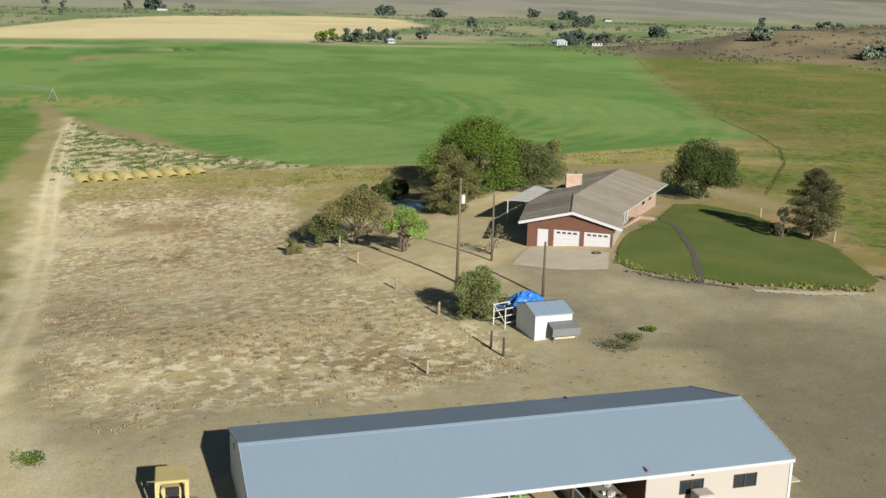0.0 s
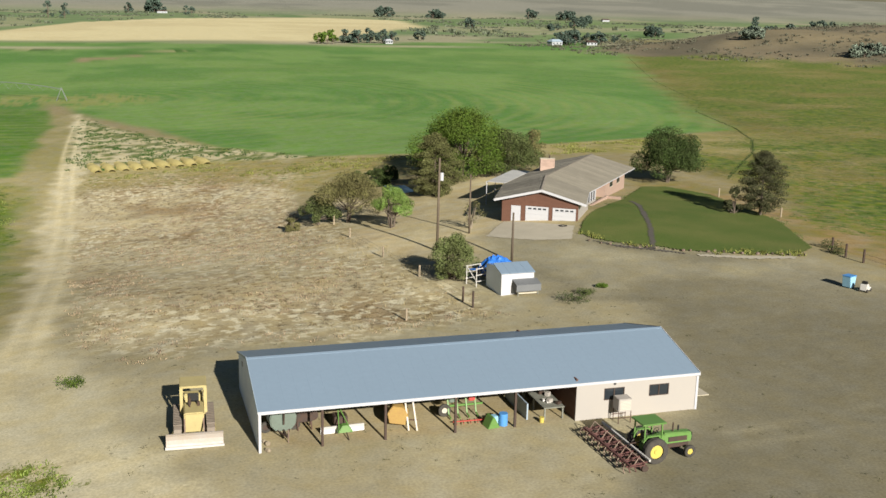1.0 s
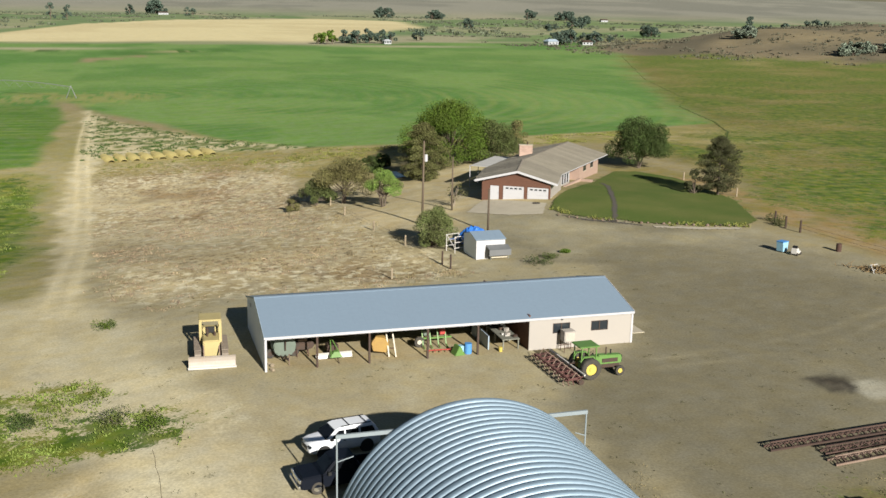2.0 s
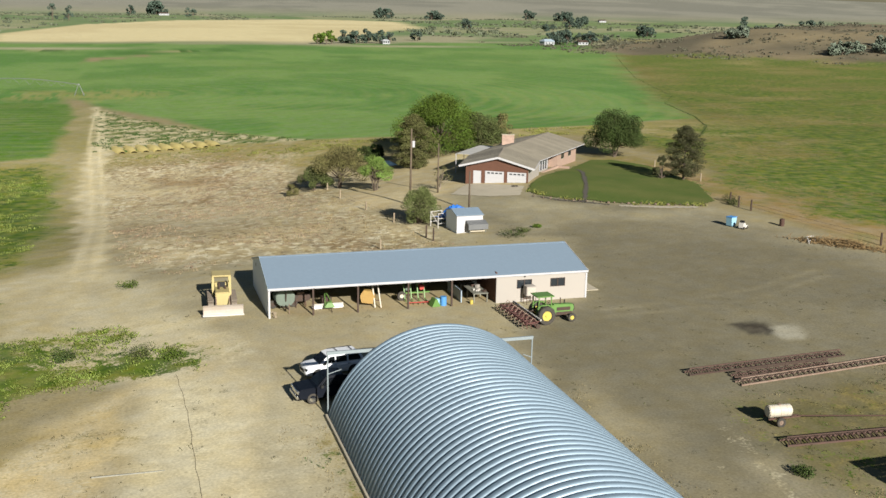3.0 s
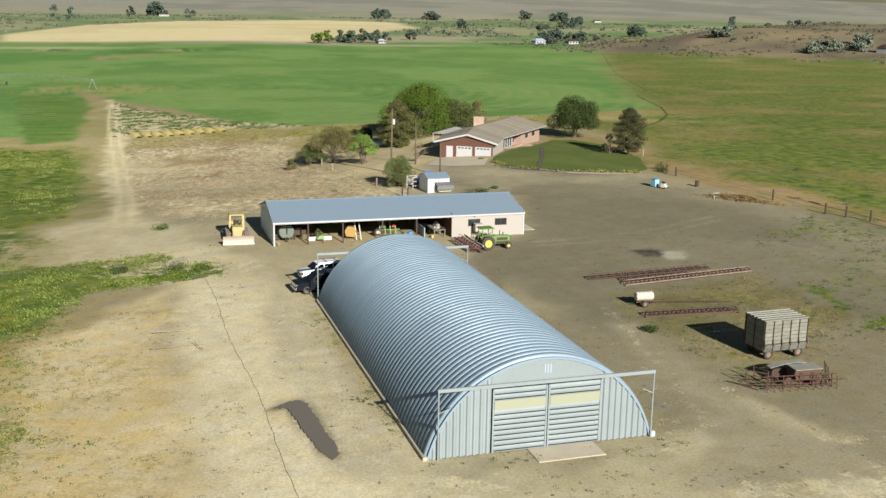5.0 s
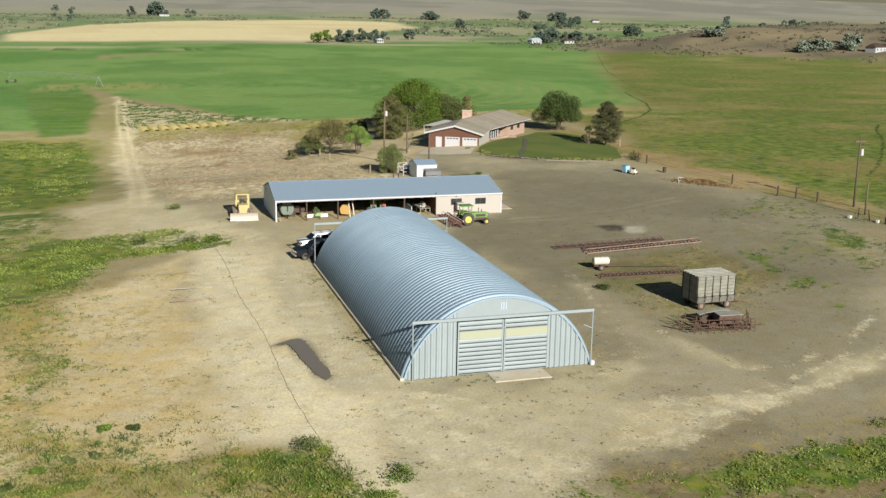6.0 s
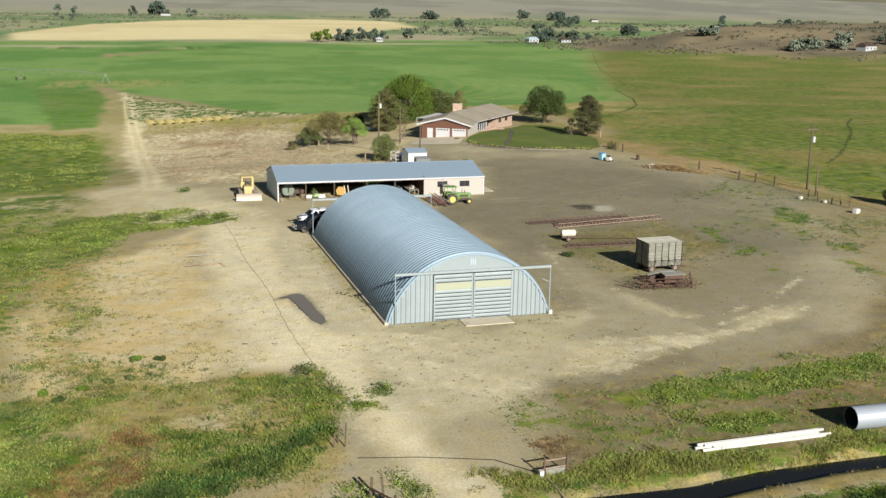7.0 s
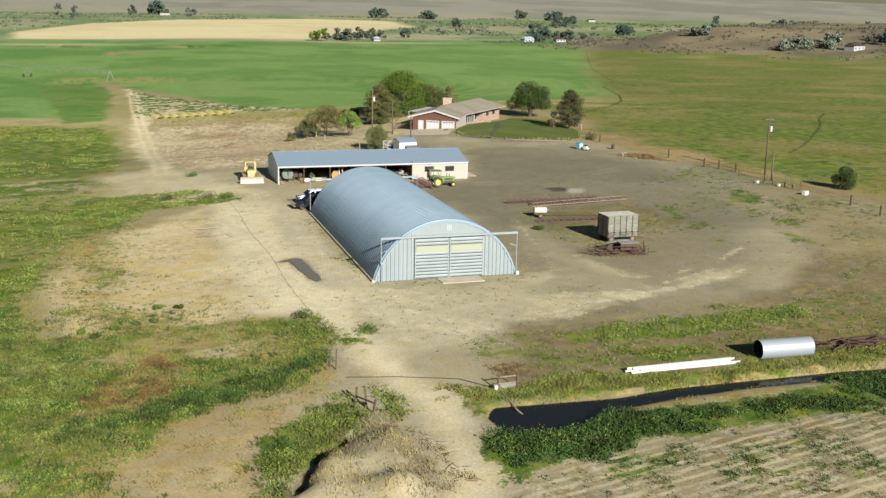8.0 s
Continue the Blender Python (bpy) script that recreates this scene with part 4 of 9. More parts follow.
    lay(inside(PUDDLE, x, y, 1.0, 0.8, 1.5, 97) * 0.7, (0.20, 0.165, 0.115))
    lay(inside(PUDDLE, x, y, 0.35, 0.3, 1, 73), (0.13, 0.11, 0.075))
    return np.clip(rgb, 0, 1)


def land_cover(x, y):
    """How thickly green weeds, dry grass, pale dust and dark litter lie at each place, from 0 to 1."""
    green, straw, dust, dark = (np.zeros(x.shape) for _ in range(4))

    def more(field, poly, amount, soft=1.2, ragged=1.5, size=4.0, seed=1, patch=0.0):
        k = inside(poly, x, y, soft, ragged, size, seed) * amount
        if patch:
            on = k > 0
            k[on] *= np.clip(1 + patch * 3.2 * rough(x[on], y[on], size * 1.6, seed + 40), 0, 1.3)
        np.maximum(field, k, out=field)

    more(green, GREEN_W, 0.60, 3, 5, 8, 201, 0.7)
    more(green, WEST_DENSE, 0.72, 3, 4, 7, 202, 0.5)
    more(green, WEST_FRINGE, 0.36, 4, 4, 6, 203, 0.5)
    more(green, BELT, 0.72, 1.2, 2, 4, 204, 0.55)
    more(green, BELT_DARK, 0.95, 0.8, 1.2, 3, 205)
    more(green, DITCH_GREEN, 0.85, 0.8, 1.2, 3, 206, 0.4)
    more(green, GATE_GREEN, 0.6, 0.8, 1, 2, 207)
    more(green, DRIVE_GREEN, 0.7, 0.5, 0.8, 2, 208)
    more(green, STRIP_1, 0.78, 0.9, 1.2, 3, 209, 0.5)
    more(green, STRIP_2, 0.75, 0.8, 1.0, 3, 210, 0.4)
    more(green, SPARSE_1, 0.36, 1.5, 2.0, 4, 211, 0.6)
    more(green, FRINGE_N, 0.62, 0.5, 0.8, 3, 212, 0.5)
    more(green, DARK_BANK, 0.98, 0.6, 0.8, 3, 213)
    more(green, BANK_S, 0.80, 0.8, 1.0, 3, 217, 0.4)
    for k, poly in enumerate((STUB_1, STUB_2, STUB_3)):
        more(green, poly, 0.55, 1.2, 1.4, 3, 214 + k, 0.5)
    more(green, STUB_S, 0.30, 1.5, 1, 4, 218, 1.0)
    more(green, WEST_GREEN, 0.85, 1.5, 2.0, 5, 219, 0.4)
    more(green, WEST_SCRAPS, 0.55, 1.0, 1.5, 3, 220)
    more(green, SAGE_W, 0.5, 3, 5, 6, 58, 0.6)
    more(green, SWEET, 0.62, 4, 5, 9, 5, 0.5)
    more(green, PALE_PATCH, 0.42, 2.5, 4, 6, 16, 0.7)
    more(green, EAST_FIELD, 0.54, 8, 8, 14, 225, 0.7)
    more(straw, EAST_FIELD, 0.40, 8, 8, 11, 226, 0.6)
    more(green, BAND_N, 0.25, 3, 3, 6, 227, 0.8)
    more(straw, BAND_N, 0.5, 3, 3, 6, 228, 0.5)
    for n, poly in enumerate(EAST_WEEDS):
        more(green, poly, 0.62, 1.4, 1.6, 3, 320 + n)
    more(green, FOOT_W, 0.34, 0.8, 0.6, 2, 221, 0.8)
    more(green, DRY_E, 0.24, 3, 3, 6, 222, 0.8)
    more(green, [(44, -45), (62, -56), (80, -50), (80, 5), (55, -10)], 0.30, 4, 4, 7, 223, 1.0)
    more(green, [(9, -78), (26, -82), (50, -70), (60, -50), (80, -60), (80, -92), (30, -90), (4, -92)], 0.32, 2, 3, 5, 224, 0.8)
    more(dark, LOT, 0.24, 3, 3, 9, 229, 0.9)
    for poly, k in ((BELT_RED, 0.55), (BELT_OCHRE, 0.7), (BELT_PALE, 0.6), (BARE_SW, 0.85), (CANAL, 1.0), (SPOIL, 0.8), (GATE_RED, 0.6), (TAN_BANK, 0.5), (ROAD, 0.8)):
        green *= 1 - k * inside(poly, x, y, 0.9, 1.0, 2.5, 230)
    more(straw, WEST_FRINGE, 0.6, 4, 4, 6, 241, 0.4)
    more(straw, BELT, 0.5, 1.5, 2, 4, 242, 0.4)
    more(straw, BELT_OCHRE, 0.8, 1.2, 1.5, 3, 243)
    more(straw, FRINGE_N, 0.75, 0.5, 0.8, 3, 244)
    more(straw, TAN_BANK, 0.6, 0.6, 0.8, 2, 245)
    more(straw, DRY_E, 0.30, 3, 3, 5, 246, 0.6)
    more(straw, DRY_SE, 0.26, 3, 3, 6, 247, 0.8)
    more(straw, BARE_SW, 0.28, 1.5, 1.5, 3, 248, 0.6)
    more(straw, FOOT_W, 0.55, 0.8, 0.6, 2, 249, 0.4)
    more(straw, [(16.4, -60), (16.4, -24), (18.0, -24), (18.4, -60)], 0.4, 0.8, 0.6, 2, 250, 0.5)
    more(straw, TAN_W, 0.22, 3, 3, 6, 251, 0.8)
    more(straw, SPOIL, 0.15, 1, 1, 2, 252, 0.4)
    more(dust, HOSE_PALE, 0.36, 2, 2, 5, 261, 0.6)
    more(dust, PALE_S, 0.42, 2, 3, 5, 262, 0.8)
    more(dust, PALE_SE, 0.46, 1.2, 1.6, 3, 263, 0.4)
    more(dust, TAN_W, 0.22, 3, 3, 6, 264, 0.6)
    more(dust, LIGHT_W, 0.30, 2, 2, 5, 265, 0.6)
    more(dust, STUB_S, 0.22, 1, 1, 4, 266, 0.5)
    more(dark, BELT_RED, 0.7, 1.2, 1.2, 3, 271)
    more(dark, GATE_RED, 0.6, 0.8, 0.8, 2, 272)
    more(dark, [(9, -78), (26, -82), (44, -75), (48, -84), (30, -89), (6, -89)], 0.26, 2, 3, 5, 273, 0.8)
    more(dark, STUB_S, 0.22, 1, 1, 4, 274, 0.8)
    for n, line in enumerate(RUTS):
        for off in (-0.75, 0.75) if n < 2 else (0.0, 0.5):
            rut = along([(px + off, py) for px, py in line], x, y, 0.42) * smooth(-0.2, 0.05, rough(x, y, 5, 280 + n))
            dust = np.maximum(dust, (0.42 if n < 6 else 0.26) * rut)
    return np.clip(np.stack([green, straw, dust, dark], -1), 0, 1)


xs = axis(-3200, 4200, -48, 92, 0.65, 1.075, 60)
ys = axis(-420, 4700, -116, 166, 0.65, 1.06, 50)
mesh, verts = grid_mesh("ground", xs, ys, land_height)
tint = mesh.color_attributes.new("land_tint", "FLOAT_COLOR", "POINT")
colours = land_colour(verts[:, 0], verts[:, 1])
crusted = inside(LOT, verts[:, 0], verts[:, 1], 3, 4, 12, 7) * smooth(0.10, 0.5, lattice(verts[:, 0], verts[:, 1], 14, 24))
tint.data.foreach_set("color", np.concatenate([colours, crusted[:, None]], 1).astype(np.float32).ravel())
cover = mesh.color_attributes.new("land_cover", "FLOAT_COLOR", "POINT")
cover.data.foreach_set("color", land_cover(verts[:, 0], verts[:, 1]).astype(np.float32).ravel())
rows = mesh.color_attributes.new("land_rows", "FLOAT_COLOR", "POINT")
bands = np.zeros((len(verts), 4), np.float32)
bands[:, 0] = inside(STUB_S, verts[:, 0], verts[:, 1], 1.2, 1, 4, 290)
bands[:, 1] = np.maximum(inside(MAIN_FIELD, verts[:, 0], verts[:, 1], 3, 3, 20, 3), inside(WEST_FIELD, verts[:, 0], verts[:, 1], 1.5))
rows.data.foreach_set("color", bands.ravel())
mesh.materials.append(LAND)
tagged(new("ground", mesh), "dry dirt yard, tracks, weeds and irrigated green fields reaching distant hills", "ground", kind="structure")


# ---- building tools ----
def box(bm, x0, x1, y0, y1, z0, z1, m=None):
    v = [bm.verts.new(p) for p in ((x0, y0, z0), (x1, y0, z0), (x1, y1, z0), (x0, y1, z0), (x0, y0, z1), (x1, y0, z1), (x1, y1, z1), (x0, y1, z1))]
    for f in ((3, 2, 1, 0), (4, 5, 6, 7), (0, 1, 5, 4), (1, 2, 6, 5), (2, 3, 7, 6), (3, 0, 4, 7)):
        bm.faces.new([v[i] for i in f])
    if m is not None:
        bmesh.ops.transform(bm, matrix=m, verts=v)
    return v


def rod(bm, a, b, r0, r1=None, n=8, caps=True):
    """A tapered round bar from a to b."""
    a, b = Vector(a), Vector(b)
    r1 = r0 if r1 is None else r1
    q = (b - a).to_track_quat("Z", "Y").to_matrix()
    rings = []
    for p, r in ((a, r0), (b, r1)):
        rings.append([bm.verts.new(p + q @ Vector((r * math.cos(2 * math.pi * i / n), r * math.sin(2 * math.pi * i / n), 0))) for i in range(n)])
    for i in range(n):
        bm.faces.new((rings[0][i], rings[0][(i + 1) % n], rings[1][(i + 1) % n], rings[1][i]))
    if caps:
        bm.faces.new(rings[0][::-1])
        bm.faces.new(rings[1])
    return rings[0] + rings[1]


def beam(bm, a, b, w, h):
    """A square bar from a to b."""
    a, b = Vector(a), Vector(b)
    q = (b - a).to_track_quat("Z", "Y").to_matrix().to_4x4()
    d = (b - a).length
    return box(bm, -w / 2, w / 2, -h / 2, h / 2, 0, d, Matrix.Translation(a) @ q)


def prism(bm, profile, y0, y1, inset=0.0):
    """A side outline of (x, z) points drawn out from y0 to y1; inset narrows the top."""
    top = max(p[1] for p in profile)
    low = min(p[1] for p in profile)
    def at(p, y, s):
        k = inset * (p[1] - low) / (top - low + 1e-9)
        return bm.verts.new((p[0], y + s * k, p[1]))
    a = [at(p, y0, 1) for p in profile]
    b = [at(p, y1, -1) for p in profile]
    n = len(profile)
    for i in range(n):
        bm.faces.new((a[i], a[(i + 1) % n], b[(i + 1) % n], b[i]))
    bm.faces.new(a[::-1])
    bm.faces.new(b)


def wheel_ring(bm, x, y, z, r_out, r_in, width, n=20):
    """A tyre: a rounded ring standing in the x-z plane, its middle at (x, y, z)."""
    prof = ((r_in, -0.5), (r_out * 0.93, -0.5), (r_out, -0.32), (r_out, 0.32), (r_out * 0.93, 0.5), (r_in, 0.5))
    rings = []
    for i in range(n):
        a = 2 * math.pi * i / n
        rings.append([bm.verts.new((x + r * math.cos(a), y + w * width, z + r * math.sin(a))) for r, w in prof])
    for i in range(n):
        for j in range(len(prof)):
            k = (j + 1) % len(prof)
            bm.faces.new((rings[i][j], rings[i][k], rings[(i + 1) % n][k], rings[(i + 1) % n][j]))


def finish(bm, name, material, bevel=0.0, smooth_shade=False):
    bmesh.ops.recalc_face_normals(bm, faces=bm.faces)
    if bevel:
        edges = [e for e in bm.edges if len(e.link_faces) == 2 and e.calc_face_angle(0) > 0.5]
        bmesh.ops.bevel(bm, geom=edges, offset=bevel, segments=2, affect="EDGES", clamp_overlap=True)
    data = bpy.data.meshes.new(name)
    bm.to_mesh(data)
    bm.free()
    data.materials.append(material)
    if smooth_shade:
        data.polygons.foreach_set("use_smooth", np.ones(len(data.polygons), bool))
    return data


def part(name, bm, material, parent, label="", bevel=0.0, smooth_shade=False):
    """One mesh of its own under a thing or under a part."""
    ob = new(name, finish(bm, name, material, bevel, smooth_shade))
    ob.parent = parent
    if label:
        tagged(ob, label)
    return ob


def thing(name, label, category, x=0, y=0, z=None, turn=0.0, group="", kind=""):
    """An empty at the base of a thing, to hold its parts."""
    ob = new(name)
    ob.empty_display_size = 0.3
    z = float(ground(np.array(float(x)), np.array(float(y)))) if z is None else z
    ob.matrix_basis = pose(x, y, z, 0, 0, turn)
    return tagged(ob, label, category, group, kind)


def single(name, bm, material, label, category, x=0, y=0, z=None, turn=0.0, group="", kind="", bevel=0.0, smooth_shade=False):
    """A thing of one mesh."""
    ob = new(name, finish(bm, name, material, bevel, smooth_shade))
    z = float(ground(np.array(float(x)), np.array(float(y)))) if z is None else z
    ob.matrix_basis = pose(x, y, z, 0, 0, turn)
    return tagged(ob, label, category, group, kind)


def height_at(x, y):
    return float(land_height(np.array(float(x)), np.array(float(y))))


def raw(name, verts, faces, material, smooth_shade=False):
    data = bpy.data.meshes.new(name)
    data.from_pydata(np.asarray(verts).tolist(), [], np.asarray(faces).tolist())
    data.materials.append(material)
    if smooth_shade:
        data.polygons.foreach_set("use_smooth", np.ones(len(data.polygons), bool))
    return data


def B():
    return bmesh.new()


# ---- machine shed ----
def machine_shed():
    L, D, H, RZ = 30.45, 11.6, 2.62, 4.10
    shed = thing("machine_shed", "long blue-roofed steel machine shed with open bays and a cream office", "shed", 0, 0, 0)
    bm = B()
    # end wall: gable outline with thickness, ribs on the outside
    def gable(x0, x1):
        b = B()
        pts = ((0.0, -0.1), (D, -0.1), (D, H), (D / 2, RZ), (0.0, H))
        a = [b.verts.new((x0, p[0], p[1])) for p in pts]
        c = [b.verts.new((x1, p[0], p[1])) for p in pts]
        for i in range(5):
            b.faces.new((a[i], a[(i + 1) % 5], c[(i + 1) % 5], c[i]))
        b.faces.new(a)
        b.faces.new(c[::-1])
        return b
    for x0, out, s, mat, label in ((0.0, 0.0, -1, END_STEEL, "pale blue-grey ribbed steel end wall"), (L - 0.12, L, 1, WALL_CREAM, "cream end wall")):
        wall = part("end_wall", gable(x0, x0 + 0.12), mat, shed, label)
        for k in range(1, 13):
            y = k * D / 13
            top = H + (RZ - H) * (1 - abs(y - D / 2) / (D / 2)) - 0.05
            b = B()
            box(b, min(out, out + s * 0.025), max(out, out + s * 0.025), y - 0.03, y + 0.03, 0, top)
            part("rib", b, mat, wall)
    # sheet steel wall; the shade of the deep bays is put into its colour
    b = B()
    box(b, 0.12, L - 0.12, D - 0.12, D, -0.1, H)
    part("back_wall", b, INNER_SHADE, shed, "back wall coloured dark for the shade in the bays")
    # office front with two real window openings
    x0, x1 = 21.25, L - 0.12
    wins = ((23.3, 24.83, 1.28, 2.14), (26.7, 28.23, 1.28, 2.12))
    cuts = [x0] + [v for w in wins for v in w[:2]] + [x1]
    for i in range(len(cuts) - 1):
        w = wins[i // 2] if i % 2 else None
        for z0, z1 in ((-0.1, H),) if w is None else ((-0.1, w[2]), (w[3], H)):
            b = B()
            box(b, cuts[i], cuts[i + 1], 0, 0.12, z0, z1)
            part("front_wall", b, WALL_CREAM, shed, "plain cream front wall of the office")
    for w in wins:
        f = B()
        for a0, a1, c0, c1 in ((w[0], w[1], w[2], w[2] + 0.05), (w[0], w[1], w[3] - 0.05, w[3]), (w[0], w[0] + 0.05, w[2] + 0.05, w[3] - 0.05), (w[1] - 0.05, w[1], w[2] + 0.05, w[3] - 0.05), ((w[0] + w[1]) / 2 - 0.03, (w[0] + w[1]) / 2 + 0.03, w[2] + 0.05, w[3] - 0.05)):
            box(f, a0, a1, 0.0, 0.09, c0, c1)
        win = part("window", f, DARK_STEEL, shed, "dark sliding window with bronze frame")
        for k in (0, 1):
            g = B()
            m = (w[0] + w[1]) / 2
            box(g, (w[0] + 0.05, m + 0.03)[k], (m - 0.03, w[1] - 0.05)[k], 0.05, 0.06, w[2] + 0.05, w[3] - 0.05)
            part("pane", g, PANE, win)
    b = B()
    box(b, 21.25, 21.37, 0.12, D - 0.12, -0.1, H + 0.3)
    part("partition", b, WOOD_BROWN, shed, "dark brown partition wall")
    # roof panels: each sheet with a standing rib
    n = 34
    w = (L + 0.16) / n
    for back in (0, 1):
        b = B()
        y0, y1 = (-0.12, D / 2) if not back else (D + 0.12, D / 2)
        z0 = H + 0.14 - (RZ - H) / (D / 2) * 0.12
        z1 = RZ + 0.14
        a = [b.verts.new(p) for p in ((0, y0, z0), (w, y0, z0), (w, y1, z1), (0, y1, z1))]
        c = [b.verts.new((v.co.x, v.co.y, v.co.z - 0.05)) for v in a]
        b.faces.new(a)
        b.faces.new(c[::-1])
        for i in range(4):
            b.faces.new((a[i], c[i], c[(i + 1) % 4], a[(i + 1) % 4]))
        d = Vector((0, y1 - y0, z1 - z0))
        rib = [b.verts.new(p) for p in ((w - 0.03, y0, z0), (w, y0, z0), (w - 0.015, y0, z0 + 0.006))]
        far = [b.verts.new(v.co + d) for v in rib]
        for i in range(3):
            b.faces.new((rib[i], rib[(i + 1) % 3], far[(i + 1) % 3], far[i]))
        b.faces.new(rib)
        b.faces.new(far[::-1])
        data = finish(b, "roof_panel", ROOF_STEEL)
        for k in range(n):
            ob = new("roof_panel", data)
            ob.parent = shed
            ob.location = (-0.08 + k * w, 0, 0)
    b = B()
    k = (RZ - H) / (D / 2)
    lip = [[b.verts.new((x, D / 2 + dy, RZ + 0.155 - abs(dy) * k + dz)) for dy, dz in ((-0.2, 0), (0, 0.01), (0.2, 0), (0.2, -0.012), (0, -0.002), (-0.2, -0.012))] for x in (-0.09, L + 0.09)]
    for i in range(6):
        b.faces.new((lip[0][i], lip[0][(i + 1) % 6], lip[1][(i + 1) % 6], lip[1][i]))
    b.faces.new(lip[0][::-1])
    b.faces.new(lip[1])
    part("ridge_cap", b, ROOF_STEEL, shed)
    b = B()
    box(b, -0.09, L + 0.09, -0.165, -0.125, 2.54, 2.72)
    part("fascia", b, WHITE_TRIM, shed, "white eave fascia and gutter")
    for x in (-0.05, L - 0.12):
        b = B()
        box(b, x, x + 0.17, -0.05, 0.12 if x > 1 else 0.18, -0.05, 2.45)
        part("corner_trim", b, WHITE_TRIM, shed, "white corner trim")
    for s, x in ((0, -0.12), (1, L + 0.06)):
        b = B()
        for y0, y1 in ((-0.12, D / 2), (D + 0.12, D / 2)):
            k = (RZ - H) / (D / 2)
            beam(b, (x + 0.03, y0, H + 0.1 - 0.12 * k), (x + 0.03, y1, RZ + 0.1), 0.04, 0.16)
        part("gable_trim", b, WHITE_TRIM if s else WALL_STEEL, shed)
    # posts, header and roof frames
    for x in (3.95, 8.03, 12.73, 16.9):
        b = B()
        box(b, x - 0.075, x + 0.075, 0.0, 0.15, -0.1, H + 0.02)
        part("post", b, DARK_STEEL, shed)
        b = B()
        beam(b, (x, 0.1, H), (x, D / 2, RZ - 0.02), 0.10, 0.22)
        beam(b, (x, D - 0.1, H), (x, D / 2, RZ - 0.02), 0.10, 0.22)
        part("rafter", b, DARK_STEEL, shed)
        b = B()
        box(b, x - 0.075, x + 0.075, D - 0.30, D - 0.13, -0.1, H)
        part("post", b, DARK_STEEL, shed)
    b = B()
    box(b, 0.12, 21.25, -0.02, 0.10, H - 0.16, H + 0.02)
    part("header", b, WHITE_TRIM, shed)
    b = B()
    rod(b, (24.06, -0.06, 2.45), (24.06, 0.02, 2.45), 0.09, n=12)
    part("wall_vent", b, BLACK, shed, "small black round wall vent")
    b = B()
    box(b, -0.07, 0.0, 8.7, 9.0, 2.6, 2.9)
    part("wall_light", b, WHITE_TRIM, shed, "small white wall lamp")
    b = B()
    box(b, L, L + 2.4, 2.2, 6.5, -0.08, 0.03)
    single("concrete_pad", b, CONCRETE, "pale concrete pad beside the shed end", "pad", 0, 0, 0, kind="structure")


PANE = glass("dark_pane")
machine_shed()


# ---- quonset ----
QX0, QX1, QY0, QY1, QH = 0.92, 15.92, -59.9, -23.7, 5.9
QC, QHALF = (QX0 + QX1) / 2, (QX1 - QX0) / 2
QR = (QHALF ** 2 + QH ** 2) / (2 * QH)
QZ = QH - QR


def arch(k, lift=0.0):
    """A place on the arch, k from 0 (west foot) to 1 (east foot)."""
    a0 = math.asin(-QZ / QR) if QZ < 0 else 0.0
    a = math.pi - a0 - k * (math.pi - 2 * a0)
    return QC + (QR + lift) * math.cos(a), QZ + (QR + lift) * math.sin(a)


